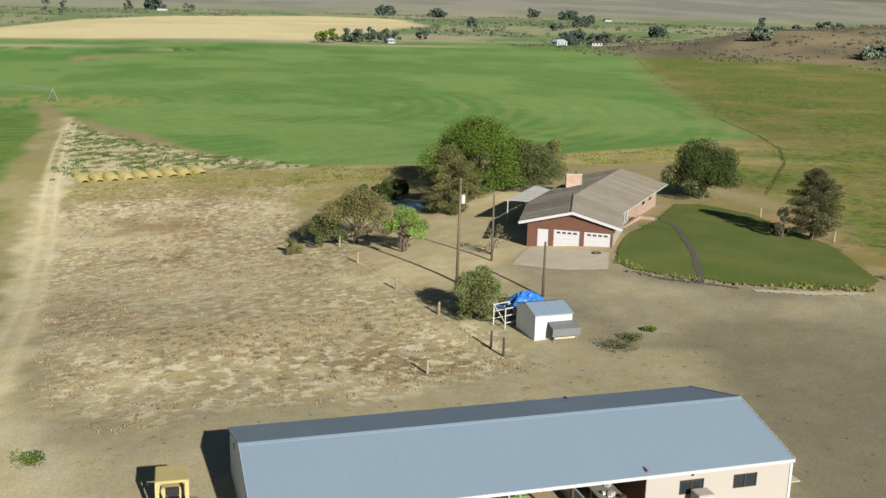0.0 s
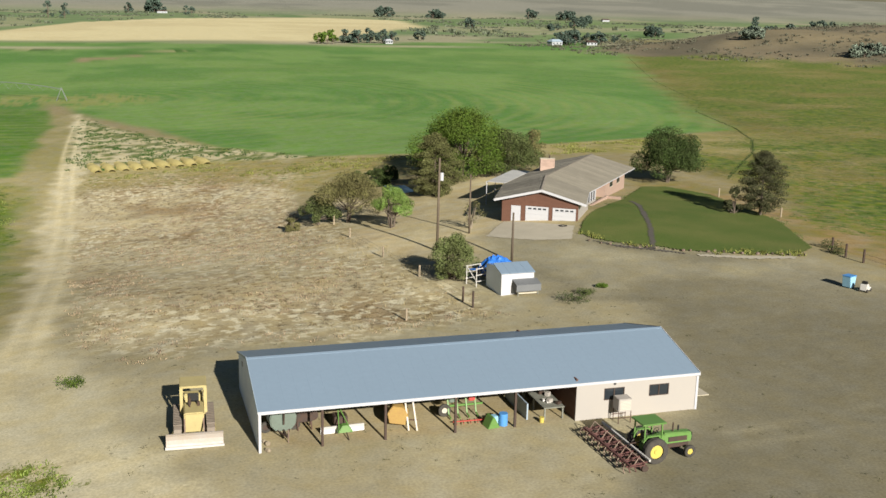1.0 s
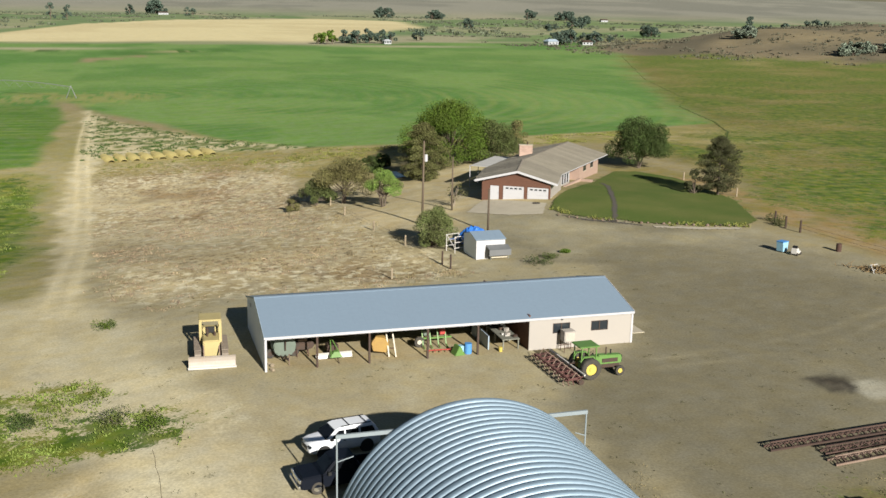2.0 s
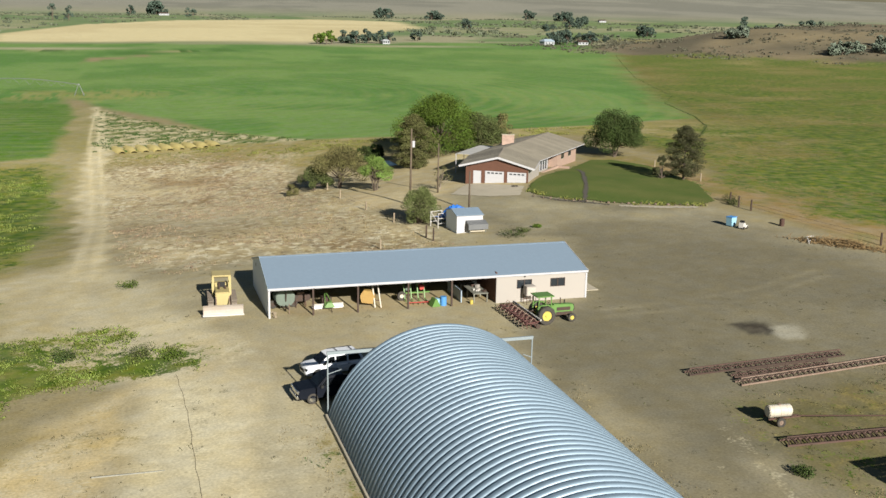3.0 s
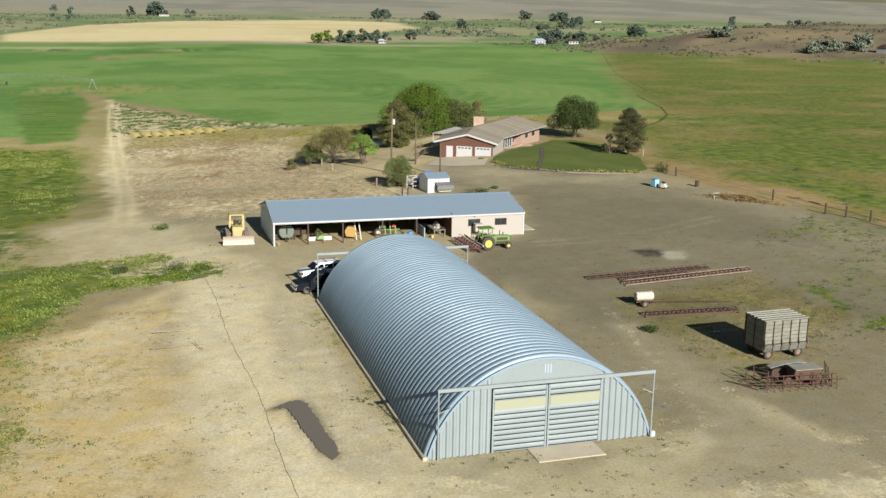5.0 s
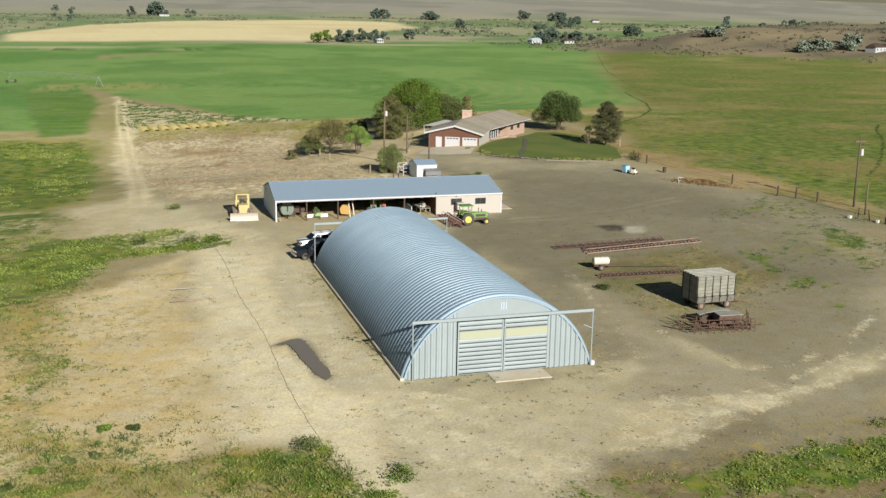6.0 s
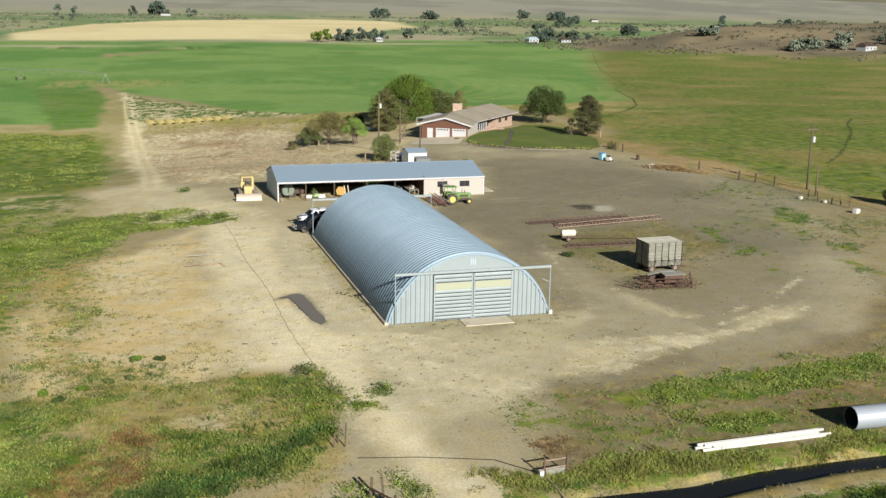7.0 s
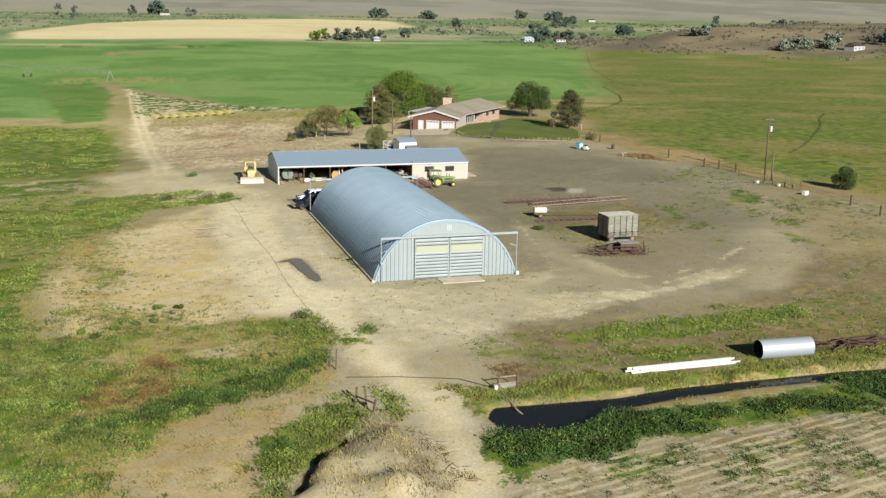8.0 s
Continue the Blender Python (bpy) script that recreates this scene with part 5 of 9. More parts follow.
def quonset():
    q = thing("quonset_hut", "large arched corrugated galvanised steel quonset building", "storage building", 0, 0, 0)
    # arch sheets: one wide corrugation each
    n = 59
    w = (QY1 - QY0 - 0.1) / n
    prof = ((0, 0.0), (0.07, 0.0), (0.15, 0.08), (0.23, 0.17), (0.31, 0.21), (0.42, 0.225), (0.68, 0.225), (0.78, 0.21), (0.84, 0.15), (0.90, 0.05), (0.94, 0.0), (1.0, 0.0))
    segs = 40
    verts, faces = [], []
    for i in range(segs + 1):
        for t, h in prof:
            x, z = arch(i / segs, h)
            verts.append((x, t * w, z))
    m = len(prof)
    for i in range(segs):
        for j in range(m - 1):
            faces.append((i * m + j, i * m + j + 1, (i + 1) * m + j + 1, (i + 1) * m + j))
    data = raw("arch_panel", verts, faces, GALVANISED)
    for k in range(n):
        ob = new("arch_panel", data)
        ob.parent = q
        ob.location = (0, QY0 + 0.05 + k * w, 0)
    # foundation kerb
    for x in (QX0 - 0.32, QX1 - 0.02):
        b = B()
        box(b, x, x + 0.34, QY0 - 0.1, QY1 + 0.1, -0.2, 0.22)
        part("foundation", b, CONCRETE, q, "pale concrete footing", bevel=0.02)
    for near in (1, 0):
        y = QY0 if near else QY1
        s = -1 if near else 1
        door0, door1, top = 4.95, 12.35, 4.30
        # vertical sheets beside the door, each cut to the arch
        width = 0.44
        for a, c in ((QX0 + 0.15, door0), (door1, QX1 - 0.15)):
            count = round((c - a) / width)
            step = (c - a) / count
            for i in range(count):
                xa, xb = a + i * step, a + (i + 1) * step
                def tall(x):
                    return max(0.05, math.sqrt(max(0, QR ** 2 - (x - QC) ** 2)) + QZ - 0.06)
                b = B()
                cols = ((xa, 0), (xa + step * 0.25, 0), (xa + step * 0.4, 0.09), (xa + step * 0.75, 0.09), (xa + step * 0.9, 0), (xb, 0))
                lower = [b.verts.new((x, y + s * d, 0.02)) for x, d in cols]
                upper = [b.verts.new((x, y + s * d, tall(x))) for x, d in cols]
                lo2 = [b.verts.new((x, y + s * (d - 0.02), 0.02)) for x, d in cols]
                up2 = [b.verts.new((x, y + s * (d - 0.02), tall(x))) for x, d in cols]
                for j in range(5):
                    b.faces.new((lower[j], lower[j + 1], upper[j + 1], upper[j]))
                    b.faces.new((lo2[j + 1], lo2[j], up2[j], up2[j + 1]))
                    b.faces.new((upper[j], upper[j + 1], up2[j + 1], up2[j]))
                part("end_sheet", b, GALV_WALL, q)
        # infill over the door
        b = B()
        pts = [(door0, top)] + [(x, math.sqrt(QR ** 2 - (x - QC) ** 2) + QZ - 0.05) for x in np.linspace(door0, door1, 17)] + [(door1, top)]
        a = [b.verts.new((x, y + s * 0.04, z)) for x, z in pts]
        c = [b.verts.new((x, y, z)) for x, z in pts]
        b.faces.new(a)
        b.faces.new(c[::-1])
        for i in range(len(pts)):
            b.faces.new((a[i], a[(i + 1) % len(pts)], c[(i + 1) % len(pts)], c[i]))
        part("gable_infill", b, GALV_WALL, q, "flat galvanised sheet over the doors")
        for i in range(3):
            b = B()
            x = QC - 0.05 + i * 0.19
            box(b, x, x + 0.11, y + s * 0.05 - 0.012, y + s * 0.05 + 0.012, 4.95, 5.55)
            part("vent_slot", b, WALL_STEEL, q, "pale vent strip")
        # edge rim of the arch
        b = B()
        for i in range(40):
            (xa, za), (xb, zb) = arch(i / 40, 0.02), arch((i + 1) / 40, 0.02)
            beam(b, (xa, y + s * 0.06, za), (xb, y + s * 0.06, zb), 0.12, 0.14)
        part("arch_rim", b, GALVANISED, q)
        # two sliding doors of level sheets
        mid = (door0 + door1) / 2
        for xa, xb in ((door0 + 0.05, mid - 0.03), (mid + 0.03, door1 - 0.05)):
            b = B()
            box(b, xa, xb, y + s * 0.11 - 0.02, y + s * 0.11 + 0.02, 0.08, 4.22)
            for x in (xa, xb - 0.1):
                box(b, x, x + 0.1, y + s * 0.15 - 0.03, y + s * 0.15 + 0.03, 0.08, 4.22)
            door = part("sliding_door", b, GALV_WALL, q, "galvanised sliding door of level corrugated sheets with a yellow strip")
            rows = 12
            for i in range(rows):
                z = 0.12 + i * 4.06 / rows
                if i == 9:
                    continue
                b = B()
                h = 4.06 / rows
                if i == 8:
                    box(b, xa + 0.12, xb - 0.12, y + s * 0.16 - 0.03, y + s * 0.16 + 0.03, z + 0.03, z + 2 * h - 0.03)
                    part("skylight_strip", b, SKYLIGHT, door, "pale yellow translucent strip")
                    continue
                prism_pts = ((0.0, z), (0.0, z + h * 0.2), (0.022, z + h * 0.45), (0.022, z + h * 0.7), (0.0, z + h))
                a = [b.verts.new((xa + 0.12, y + s * (0.13 + d), zz)) for d, zz in prism_pts]
                c = [b.verts.new((xb - 0.12, y + s * (0.13 + d), zz)) for d, zz in prism_pts]
                for j in range(4):
                    b.faces.new((a[j], a[j + 1], c[j + 1], c[j]))
                b.faces.new(a)
                b.faces.new(c)
                part("sheet", b, GALV_WALL, door)
        # track and its outer posts
        b = B()
        xl, xr = (1.45, 15.98) if near else (0.75, 15.5)
        box(b, xl, xr, y + s * 0.22 - 0.07, y + s * 0.22 + 0.07, 4.36, 4.58)
        part("door_track", b, GALV_WALL, q, "pale steel sliding-door track")
        for x in (xl + 0.06, xr - 0.06):
            b = B()
            rod(b, (x, y + s * 0.22, -0.05), (x, y + s * 0.22, 4.38), 0.05)
            part("track_post", b, GALV_WALL, q)
        for x in (xl + 0.06, xr - 0.06):
            b = B()
            rod(b, (x, y + s * 0.22, 3.0), (x + (0.9 if x < QC else -0.7), y + s * 0.1, 3.3), 0.03)
            part("brace", b, GALV_WALL, q)
    b = B()
    box(b, 7.4, 11.9, QY0 - 2.1, QY0 - 0.02, -0.12, 0.05)
    single("door_apron", b, CONCRETE, "worn concrete slab before the quonset doors", "slab", 0, 0, 0, kind="structure", bevel=0.02)
    b = B()
    box(b, QX1 + 0.02, QX1 + 0.35, QY0 - 0.25, QY0 + 0.05, -0.1, 0.35)
    single("white_block", b, WHITE_TRIM, "small white block at the building corner", "block", 0, 0, 0, bevel=0.04)


quonset()


# ---- house ----
def house():
    """A ranch house in two wings that meet at a slight bend under one bent roof."""
    HX, HY, HZ = 38.25, 61.37, 0.80
    h = thing("house", "low ranch house with brown boards, white garage doors and shake roof", "house", HX, HY, HZ)
    O = Vector((HX, HY, HZ))
    turn_g, turn_m = math.radians(-33.0), math.radians(-40.3)
    garage = Matrix.Rotation(turn_g, 4, "Z")
    main = Matrix.Translation(Vector((47.03, 68.35, 0.80)) - O) @ Matrix.Rotation(turn_m, 4, "Z")

    def put(name, b, mat, frame_, parent=h, label="", bevel=0.0):
        bmesh.ops.transform(b, matrix=frame_, verts=b.verts[:])
        return part(name, b, mat, parent, label, bevel)

    def slab(name, x0, x1, y0, y1, z0, z1, mat, frame_, parent=h, label="", bevel=0.0):
        b = B()
        box(b, x0, x1, y0, y1, z0, z1)
        return put(name, b, mat, frame_, parent, label, bevel)

    W, T = 9.7, 2.62
    holes = ((1.15, 2.45, 2.05), (3.0, 6.0, 2.1), (6.45, 9.45, 2.1))
    xs_ = [0.0] + [v for o in holes for v in o[:2]] + [W]
    for i in range(len(xs_) - 1):
        if i % 2 == 0:
            slab("wall_panel", xs_[i], xs_[i + 1], 0, 0.15, -0.5, T, WOOD_BROWN, garage, label="dark red-brown board wall")
        else:
            slab("wall_panel", xs_[i], xs_[i + 1], 0, 0.15, holes[i // 2][2], T, WOOD_BROWN, garage, label="dark red-brown board wall")
            slab("sill", xs_[i], xs_[i + 1], 0, 0.15, -0.5, 0.0, CONCRETE, garage)
    b = B()
    pts = ((0, T), (W, T), (W / 2 + 0.15, T + 1.35))
    a = [b.verts.new((x, 0.0, z)) for x, z in pts]
    c = [b.verts.new((x, 0.15, z)) for x, z in pts]
    b.faces.new(a)
    b.faces.new(c[::-1])
    for i in range(3):
        b.faces.new((a[i], a[(i + 1) % 3], c[(i + 1) % 3], c[i]))
    put("gable", b, WOOD_BROWN, garage, label="dark red-brown boarded gable")
    for k in range(13):
        slab("board", 0.0, W, -0.018, -0.002, 2.15 + k * 0.15, 2.28 + k * 0.15, WOOD_BROWN, garage) if k < 3 else None
        if k >= 3:
            z = T + (k - 3) * 0.13
            s = 1 - (z + 0.13 - T) / 1.35
            if s > 0.05:
                slab("board", (W / 2 + 0.15) * (1 - s) + 0.02, W / 2 + 0.15 + (W / 2 - 0.15) * s - 0.02, -0.018, -0.002, z, z + 0.115, WOOD_BROWN, garage)
    for o in holes[1:]:
        door = slab("garage_door", o[0] + 0.02, o[1] - 0.02, 0.06, 0.10, 0.02, o[2] - 0.02, WHITE_TRIM, garage, label="white panelled garage door with a row of small panes")
        for k in range(4):
            slab("door_panel", o[0] + 0.04, o[1] - 0.04, 0.03, 0.058, 0.04 + k * 0.51, 0.52 + k * 0.51, WHITE_TRIM, garage, door, bevel=0.01)
        for k in range(4):
            x = o[0] + 0.38 + k * 0.62
            slab("pane", x, x + 0.42, 0.018, 0.028, 1.68, 1.88, PANE, garage, door)
    door = slab("side_door", holes[0][0] + 0.03, holes[0][1] - 0.03, 0.05, 0.1, 0.02, 2.02, WHITE_TRIM, garage, label="white single door", bevel=0.01)
    b = B()
    rod(b, (2.25, 0.0, 1.0), (2.25, 0.05, 1.0), 0.035)
    put("handle", b, CHROME, garage, door)
    # walls of both wings
    slab("side_wall", 0, 0.15, 0.15, 10.2, -0.5, T, WOOD_BROWN, garage)
    slab("side_wall", W - 0.15, W, 0.15, 8.6, -0.5, T, WALL_CREAM, garage, label="cream side wall")
    X = 5.15
    slab("back_wall", -X, -X + 0.15, 1.0, 23.6, -0.8, T, WOOD_BROWN, main)
    slab("far_wall", -X + 0.15, X - 0.15, 23.45, 23.6, -0.8, T, BRICK, main)
    slab("window_wall", X - 0.15, X, 0.4, 7.0, -0.5, 0.55, WALL_CREAM, main)
    slab("porch_wall", X - 1.55, X - 1.4, 7.0, 12.2, -0.5, T, BRICK, main)
    slab("porch_return", X - 1.4, X, 6.9, 7.05, -0.5, T, WALL_CREAM, main)
    slab("brick_wall", X - 0.15, X, 12.2, 23.45, -0.5, T, BRICK, main, label="pale pinkish brick wall")
    slab("brick_return", X - 1.4, X - 0.15, 12.2, 12.35, -0.5, T, BRICK, main)
    for k in range(6):
        y = 0.5 + k * 1.25
        slab("mullion", X - 0.2, X - 0.02, y, y + 0.16, 0.55, T, WHITE_TRIM, main, label="white window post")
    for k in range(5):
        y = 0.66 + k * 1.25
        slab("pane", X - 0.14, X - 0.11, y, y + 1.09, 0.55, T, PANE, main)
    for y in (8.0, 10.2):
        slab("window", X - 1.39, X - 1.36, y, y + 1.5, 0.6, 2.1, PANE, main, label="dark window under the porch")
    for y in (14.5, 18.6):
        w = slab("window", X + 0.004, X + 0.03, y, y + 1.6, 1.1, 2.0, PANE, main, label="dark window in the brick wall")
        slab("window_sill", X + 0.004, X + 0.08, y - 0.08, y + 1.68, 1.02, 1.09, CONCRETE, main, w)
    slab("terrace_wall", X + 0.4, X + 0.75, 2.5, 11.0, -0.5, 0.5, BRICK, main, label="low pink brick terrace wall")
    slab("terrace_wall", X + 0.75, X + 2.6, 10.65, 11.0, -0.5, 0.45, BRICK, main, label="low pink brick terrace wall")
    # roof of overlapping shake rows on four decks
    E1, E2, A = Vector((37.08, 61.2, 3.58)) - O, Vector((47.03, 55.23, 3.58)) - O, Vector((42.23, 58.11, 5.10)) - O
    Rb, Rf = Vector((47.03, 68.35, 5.14)) - O, Vector((62.32, 86.88, 5.14)) - O
    M1, M2 = Vector((51.36, 63.83, 3.58)) - O, Vector((67.47, 82.39, 3.58)) - O
    Wb, Wf = Vector((41.89, 71.05, 3.58)) - O, Vector((57.6, 90.9, 3.58)) - O
    rng = random.Random(31)
    h_roof = None
    for n, (e0, e1, r0, r1) in enumerate(((E2, M1, A, Rb), (M1, M2, Rb, Rf), (E1, Wb, A, Rb), (Wb, Wf, Rb, Rf))):
        b = B()
        v = [b.verts.new(q) for q in (e0, e1, r1, r0)]
        u = [b.verts.new(q - Vector((0, 0, 0.14))) for q in (e0, e1, r1, r0)]
        for f in (v[:3], [v[0], v[2], v[3]], u[2::-1], [u[3], u[2], u[0]]):
            b.faces.new(f)
        for j in range(4):
            b.faces.new((v[j], u[j], u[(j + 1) % 4], v[(j + 1) % 4]))
        deck = part("roof", b, SHAKES, h, "weathered grey-brown wooden shake roof")
        h_roof = h_roof or deck
        rows = 20
        for i in range(rows):
            t0, t1 = i / rows, min(1.0, (i + 1.2) / rows)
            b = B()
            p = [e0.lerp(r0, t0), e1.lerp(r1, t0), e1.lerp(r1, t1), e0.lerp(r0, t1)]
            many = max(4, int((p[1] - p[0]).length / 0.42))
            for k in range(many):
                f0, f1 = k / many, (k + 0.95) / many
                q = [p[0].lerp(p[1], f0), p[0].lerp(p[1], f1), p[3].lerp(p[2], f1), p[3].lerp(p[2], f0)]
                down = (p[0] - p[3]).normalized() * rng.uniform(-0.04, 0.05)
                up = 0.06 + rng.uniform(-0.012, 0.02)
                top = [b.verts.new(s + Vector((0, 0, up if j < 2 else 0.02)) + (down if j < 2 else Vector())) for j, s in enumerate(q)]
                low = [b.verts.new(s.co - Vector((0, 0, 0.04))) for s in top]
                b.faces.new(top)
                b.faces.new(low[::-1])
                for j in range(4):
                    b.faces.new((top[j], low[j], low[(j + 1) % 4], top[(j + 1) % 4]))
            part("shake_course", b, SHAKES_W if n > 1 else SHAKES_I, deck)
    for r0, r1 in ((A, Rb), (Rb, Rf)):
        b = B()
        beam(b, r0 + Vector((0, 0, 0.06)), r1 + Vector((0, 0, 0.06)), 0.28, 0.07)
        part("ridge", b, SHAKES, h_roof)
    drop = Vector((0, 0, -0.07))
    back = (A - Rb).normalized() * 0.03
    for a_, c_ in ((E1, A), (E2, A)):
        b = B()
        beam(b, a_ + drop + back, c_ + drop + back, 0.06, 0.30)
        bb = part("bargeboard", b, WHITE_TRIM, h, "white bargeboard")
    for a_, c_ in ((E2, M1), (M1, M2), (E1, Wb)):
        b = B()
        beam(b, a_ + drop * 1.2, c_ + drop * 1.2, 0.16, 0.10)
        part("gutter", b, WHITE_TRIM, h, "white eave gutter")
    b = B()
    pts = ((-X, T), (X, T), (0, 4.2))
    a = [b.verts.new((x, 23.47, z)) for x, z in pts]
    c = [b.verts.new((x, 23.58, z)) for x, z in pts]
    b.faces.new(a)
    b.faces.new(c[::-1])
    put("gable_end", b, WOOD_BROWN, main)
    # chimney on the west slope
    stack = Matrix.Translation(Vector((51.3, 78.2, 0.8)) - O) @ Matrix.Rotation(math.radians(-14), 4, "Z")
    ch = slab("chimney", -1.03, 1.03, 0.0, 0.8, 2.6, 5.1, BRICK, stack, label="broad pink brick chimney", bevel=0.02)
    for i in range(9):
        for k in range(6):
            x = -1.045 + k * 0.35 + (0.17 if i % 2 else 0.0)
            slab("brick", x, min(x + 0.33, 1.05), -0.018, -0.002, 4.0 + i * 0.12, 4.1 + i * 0.12, BRICK, stack, ch)
    slab("chimney_cap", -1.1, 1.1, -0.06, 0.86, 5.102, 5.18, CONCRETE, stack, ch)
    b = B()
    rod(b, (0.3, 0.4, 5.15), (0.3, 0.4, 5.6), 0.1)
    put("flue", b, DARK_STEEL, stack, ch)
    # patio cover
    cover = thing("patio_cover", "white sheet patio cover on thin posts beside the house", "patio cover", HX, HY, HZ)
    P = Matrix.Translation(Vector((43.6, 74.5, 0.80)) - O) @ Matrix.Rotation(math.radians(-38.5), 4, "Z")
    for k in range(12):
        slab("roof_sheet", -2.9, -0.1, k * 1.0, k * 1.0 + 0.97, 2.38, 2.43, PIPE_WHITE, P, cover)
    slab("edge_beam", -2.95, -2.85, 0.0, 12.0, 2.22, 2.37, WHITE_TRIM, P, cover)
    for y in (0.2, 4.0, 8.0, 11.8):
        b = B()
        rod(b, (-2.9, y, -1.2), (-2.9, y, 2.22), 0.06)
        put("post", b, WHITE_TRIM, P, cover)


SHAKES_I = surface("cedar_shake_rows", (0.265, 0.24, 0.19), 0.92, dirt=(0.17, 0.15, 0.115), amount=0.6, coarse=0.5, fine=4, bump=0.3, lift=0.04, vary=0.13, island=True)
# darker, more uneven rows for the two west slopes
SHAKES_W = surface("dark_shake_rows", (0.22, 0.20, 0.16), 0.92, dirt=(0.10, 0.092, 0.075), amount=0.8, coarse=0.8, fine=4, bump=0.4, lift=0.05, vary=0.4, island=True)
house()


# ---- vehicles and machines ----
def wheel(parent, x, y, z, r, width, rim, rim_mat, name="wheel", hub=True):
    b = B()
    wheel_ring(b, x, y, z, r, rim, width)
    w = part("tyre", b, TYRE, parent, smooth_shade=False)
    b = B()
    rod(b, (x, y - width * 0.28, z), (x, y + width * 0.28, z), rim, n=18)
    part("rim", b, rim_mat, w)
    if hub:
        b = B()
        rod(b, (x, y - width * 0.40, z), (x, y + width * 0.40, z), rim * 0.32, n=10)
        part("hub", b, rim_mat, w)
    return w


def bulldozer():
    """Faces -y. Origin between the tracks on the ground."""
    d = thing("bulldozer", "yellow crawler bulldozer with canopy and pale dirt-worn blade", "bulldozer", -3.62, 4.9, None, -3)
    for x in (-1.28, 0.78):
        b = B()
        prof = [(-1.9, 0.35), (-1.75, 0.08), (1.75, 0.08), (1.95, 0.40), (1.8, 0.85), (1.4, 1.0), (-1.4, 0.95), (-1.8, 0.75)]
        vs = []
        for xx in (x, x + 0.5):
            vs.append([b.verts.new((xx, p[0], p[1])) for p in prof])
        for i in range(8):
            b.faces.new((vs[0][i], vs[0][(i + 1) % 8], vs[1][(i + 1) % 8], vs[1][i]))
        b.faces.new(vs[0])
        b.faces.new(vs[1][::-1])
        t = part("track", b, TRACK_STEEL, d, "worn grey-brown steel crawler track")
        for k in range(13):
            b = B()
            y = -1.7 + k * 0.28
            box(b, x - 0.02, x + 0.52, y, y + 0.2, 0.97, 1.06)
            part("track_shoe", b, TRACK_STEEL, t)
        for k in range(4):
            b = B()
            y = -1.2 + k * 0.8
            rod(b, (x - 0.03 if x < 0 else x + 0.5, y, 0.4), (x if x < 0 else x + 0.53, y, 0.4), 0.24, n=14)
            part("roller", b, DARK_STEEL, t)
    b = B()
    box(b, -0.62, 0.62, -1.75, 0.25, 0.55, 1.80)
    part("engine_hood", b, YELLOW, d, bevel=0.06)
    b = B()
    box(b, -0.55, 0.55, -1.80, -1.755, 0.55, 1.72)
    g = part("grille", b, YELLOW, d, "yellow two-leaf radiator guard")
    for x in (-0.28, 0.28):
        b = B()
        box(b, x - 0.24, x + 0.24, -1.82, -1.80, 0.70, 1.60)
        part("grille_door", b, YELLOW, g, bevel=0.008)
    b = B()
    box(b, -0.72, 0.72, 0.25, 1.75, 0.85, 1.35)
    part("deck", b, YELLOW, d, bevel=0.04)
    b = B()
    box(b, -0.6, 0.6, 1.2, 1.85, 1.35, 1.95)
    part("fuel_tank", b, YELLOW, d, bevel=0.06)
    b = B()
    box(b, -0.35, 0.35, 0.7, 1.15, 1.35, 1.55)
    box(b, -0.35, 0.35, 1.05, 1.18, 1.55, 2.05)
    part("seat", b, BLACK, d, bevel=0.03)
    b = B()
    box(b, -0.86, 0.86, 0.05, 2.0, 2.78, 2.92)
    part("canopy_roof", b, YELLOW, d, bevel=0.04)
    for x in (-0.76, 0.76):
        for y in (0.2, 1.8):
            b = B()
            box(b, x - 0.10, x + 0.10, y - 0.10, y + 0.10, 0.9, 2.78)
            part("canopy_post", b, YELLOW, d)
        b = B()
        beam(b, (x, 0.2, 2.1), (x, 1.8, 2.1), 0.06, 0.08)
        part("side_rail", b, YELLOW, d)
    b = B()
    for z in (1.5, 1.9, 2.3, 2.65):
        beam(b, (-0.7, 1.86, z), (0.7, 1.86, z), 0.05, 0.05)
    part("rear_screen", b, YELLOW, d)
    b = B()
    rod(b, (-0.25, -0.7, 1.7), (-0.25, -0.7, 2.55), 0.055)
    rod(b, (-0.25, -0.7, 2.0), (-0.25, -0.7, 2.4), 0.10)
    part("exhaust_stack", b, DARK_STEEL, d)
    b = B()
    rod(b, (0.3, -0.5, 1.7), (0.3, -0.5, 2.1), 0.09)
    part("air_cleaner", b, DARK_STEEL, d)
    for x in (-0.95, 0.95):
        b = B()
        beam(b, (x * 1.35, 0.6, 0.45), (x * 1.35, -2.9, 0.40), 0.14, 0.2)
        part("push_arm", b, YELLOW, d)
        b = B()
        beam(b, (x * 0.62, -1.5, 1.45), (x * 0.62, -2.85, 0.85), 0.09, 0.09)
        part("lift_cylinder", b, PALE_RUST, d)
    # curved blade
    prof = [(0.02, 0.0), (-0.10, 0.22), (-0.12, 0.5), (-0.05, 0.78), (0.06, 0.96)]
    b = B()
    f = [[b.verts.new((x, -2.98 - p[0] - 0.10, p[1] + 0.05)) for p in prof] for x in (-1.75, 1.75)]
    r = [[b.verts.new((x, -2.98 - p[0], p[1] + 0.05)) for p in prof] for x in (-1.75, 1.75)]
    for i in range(4):
        b.faces.new((f[0][i], f[0][i + 1], f[1][i + 1], f[1][i]))
        b.faces.new((r[0][i + 1], r[0][i], r[1][i], r[1][i + 1]))
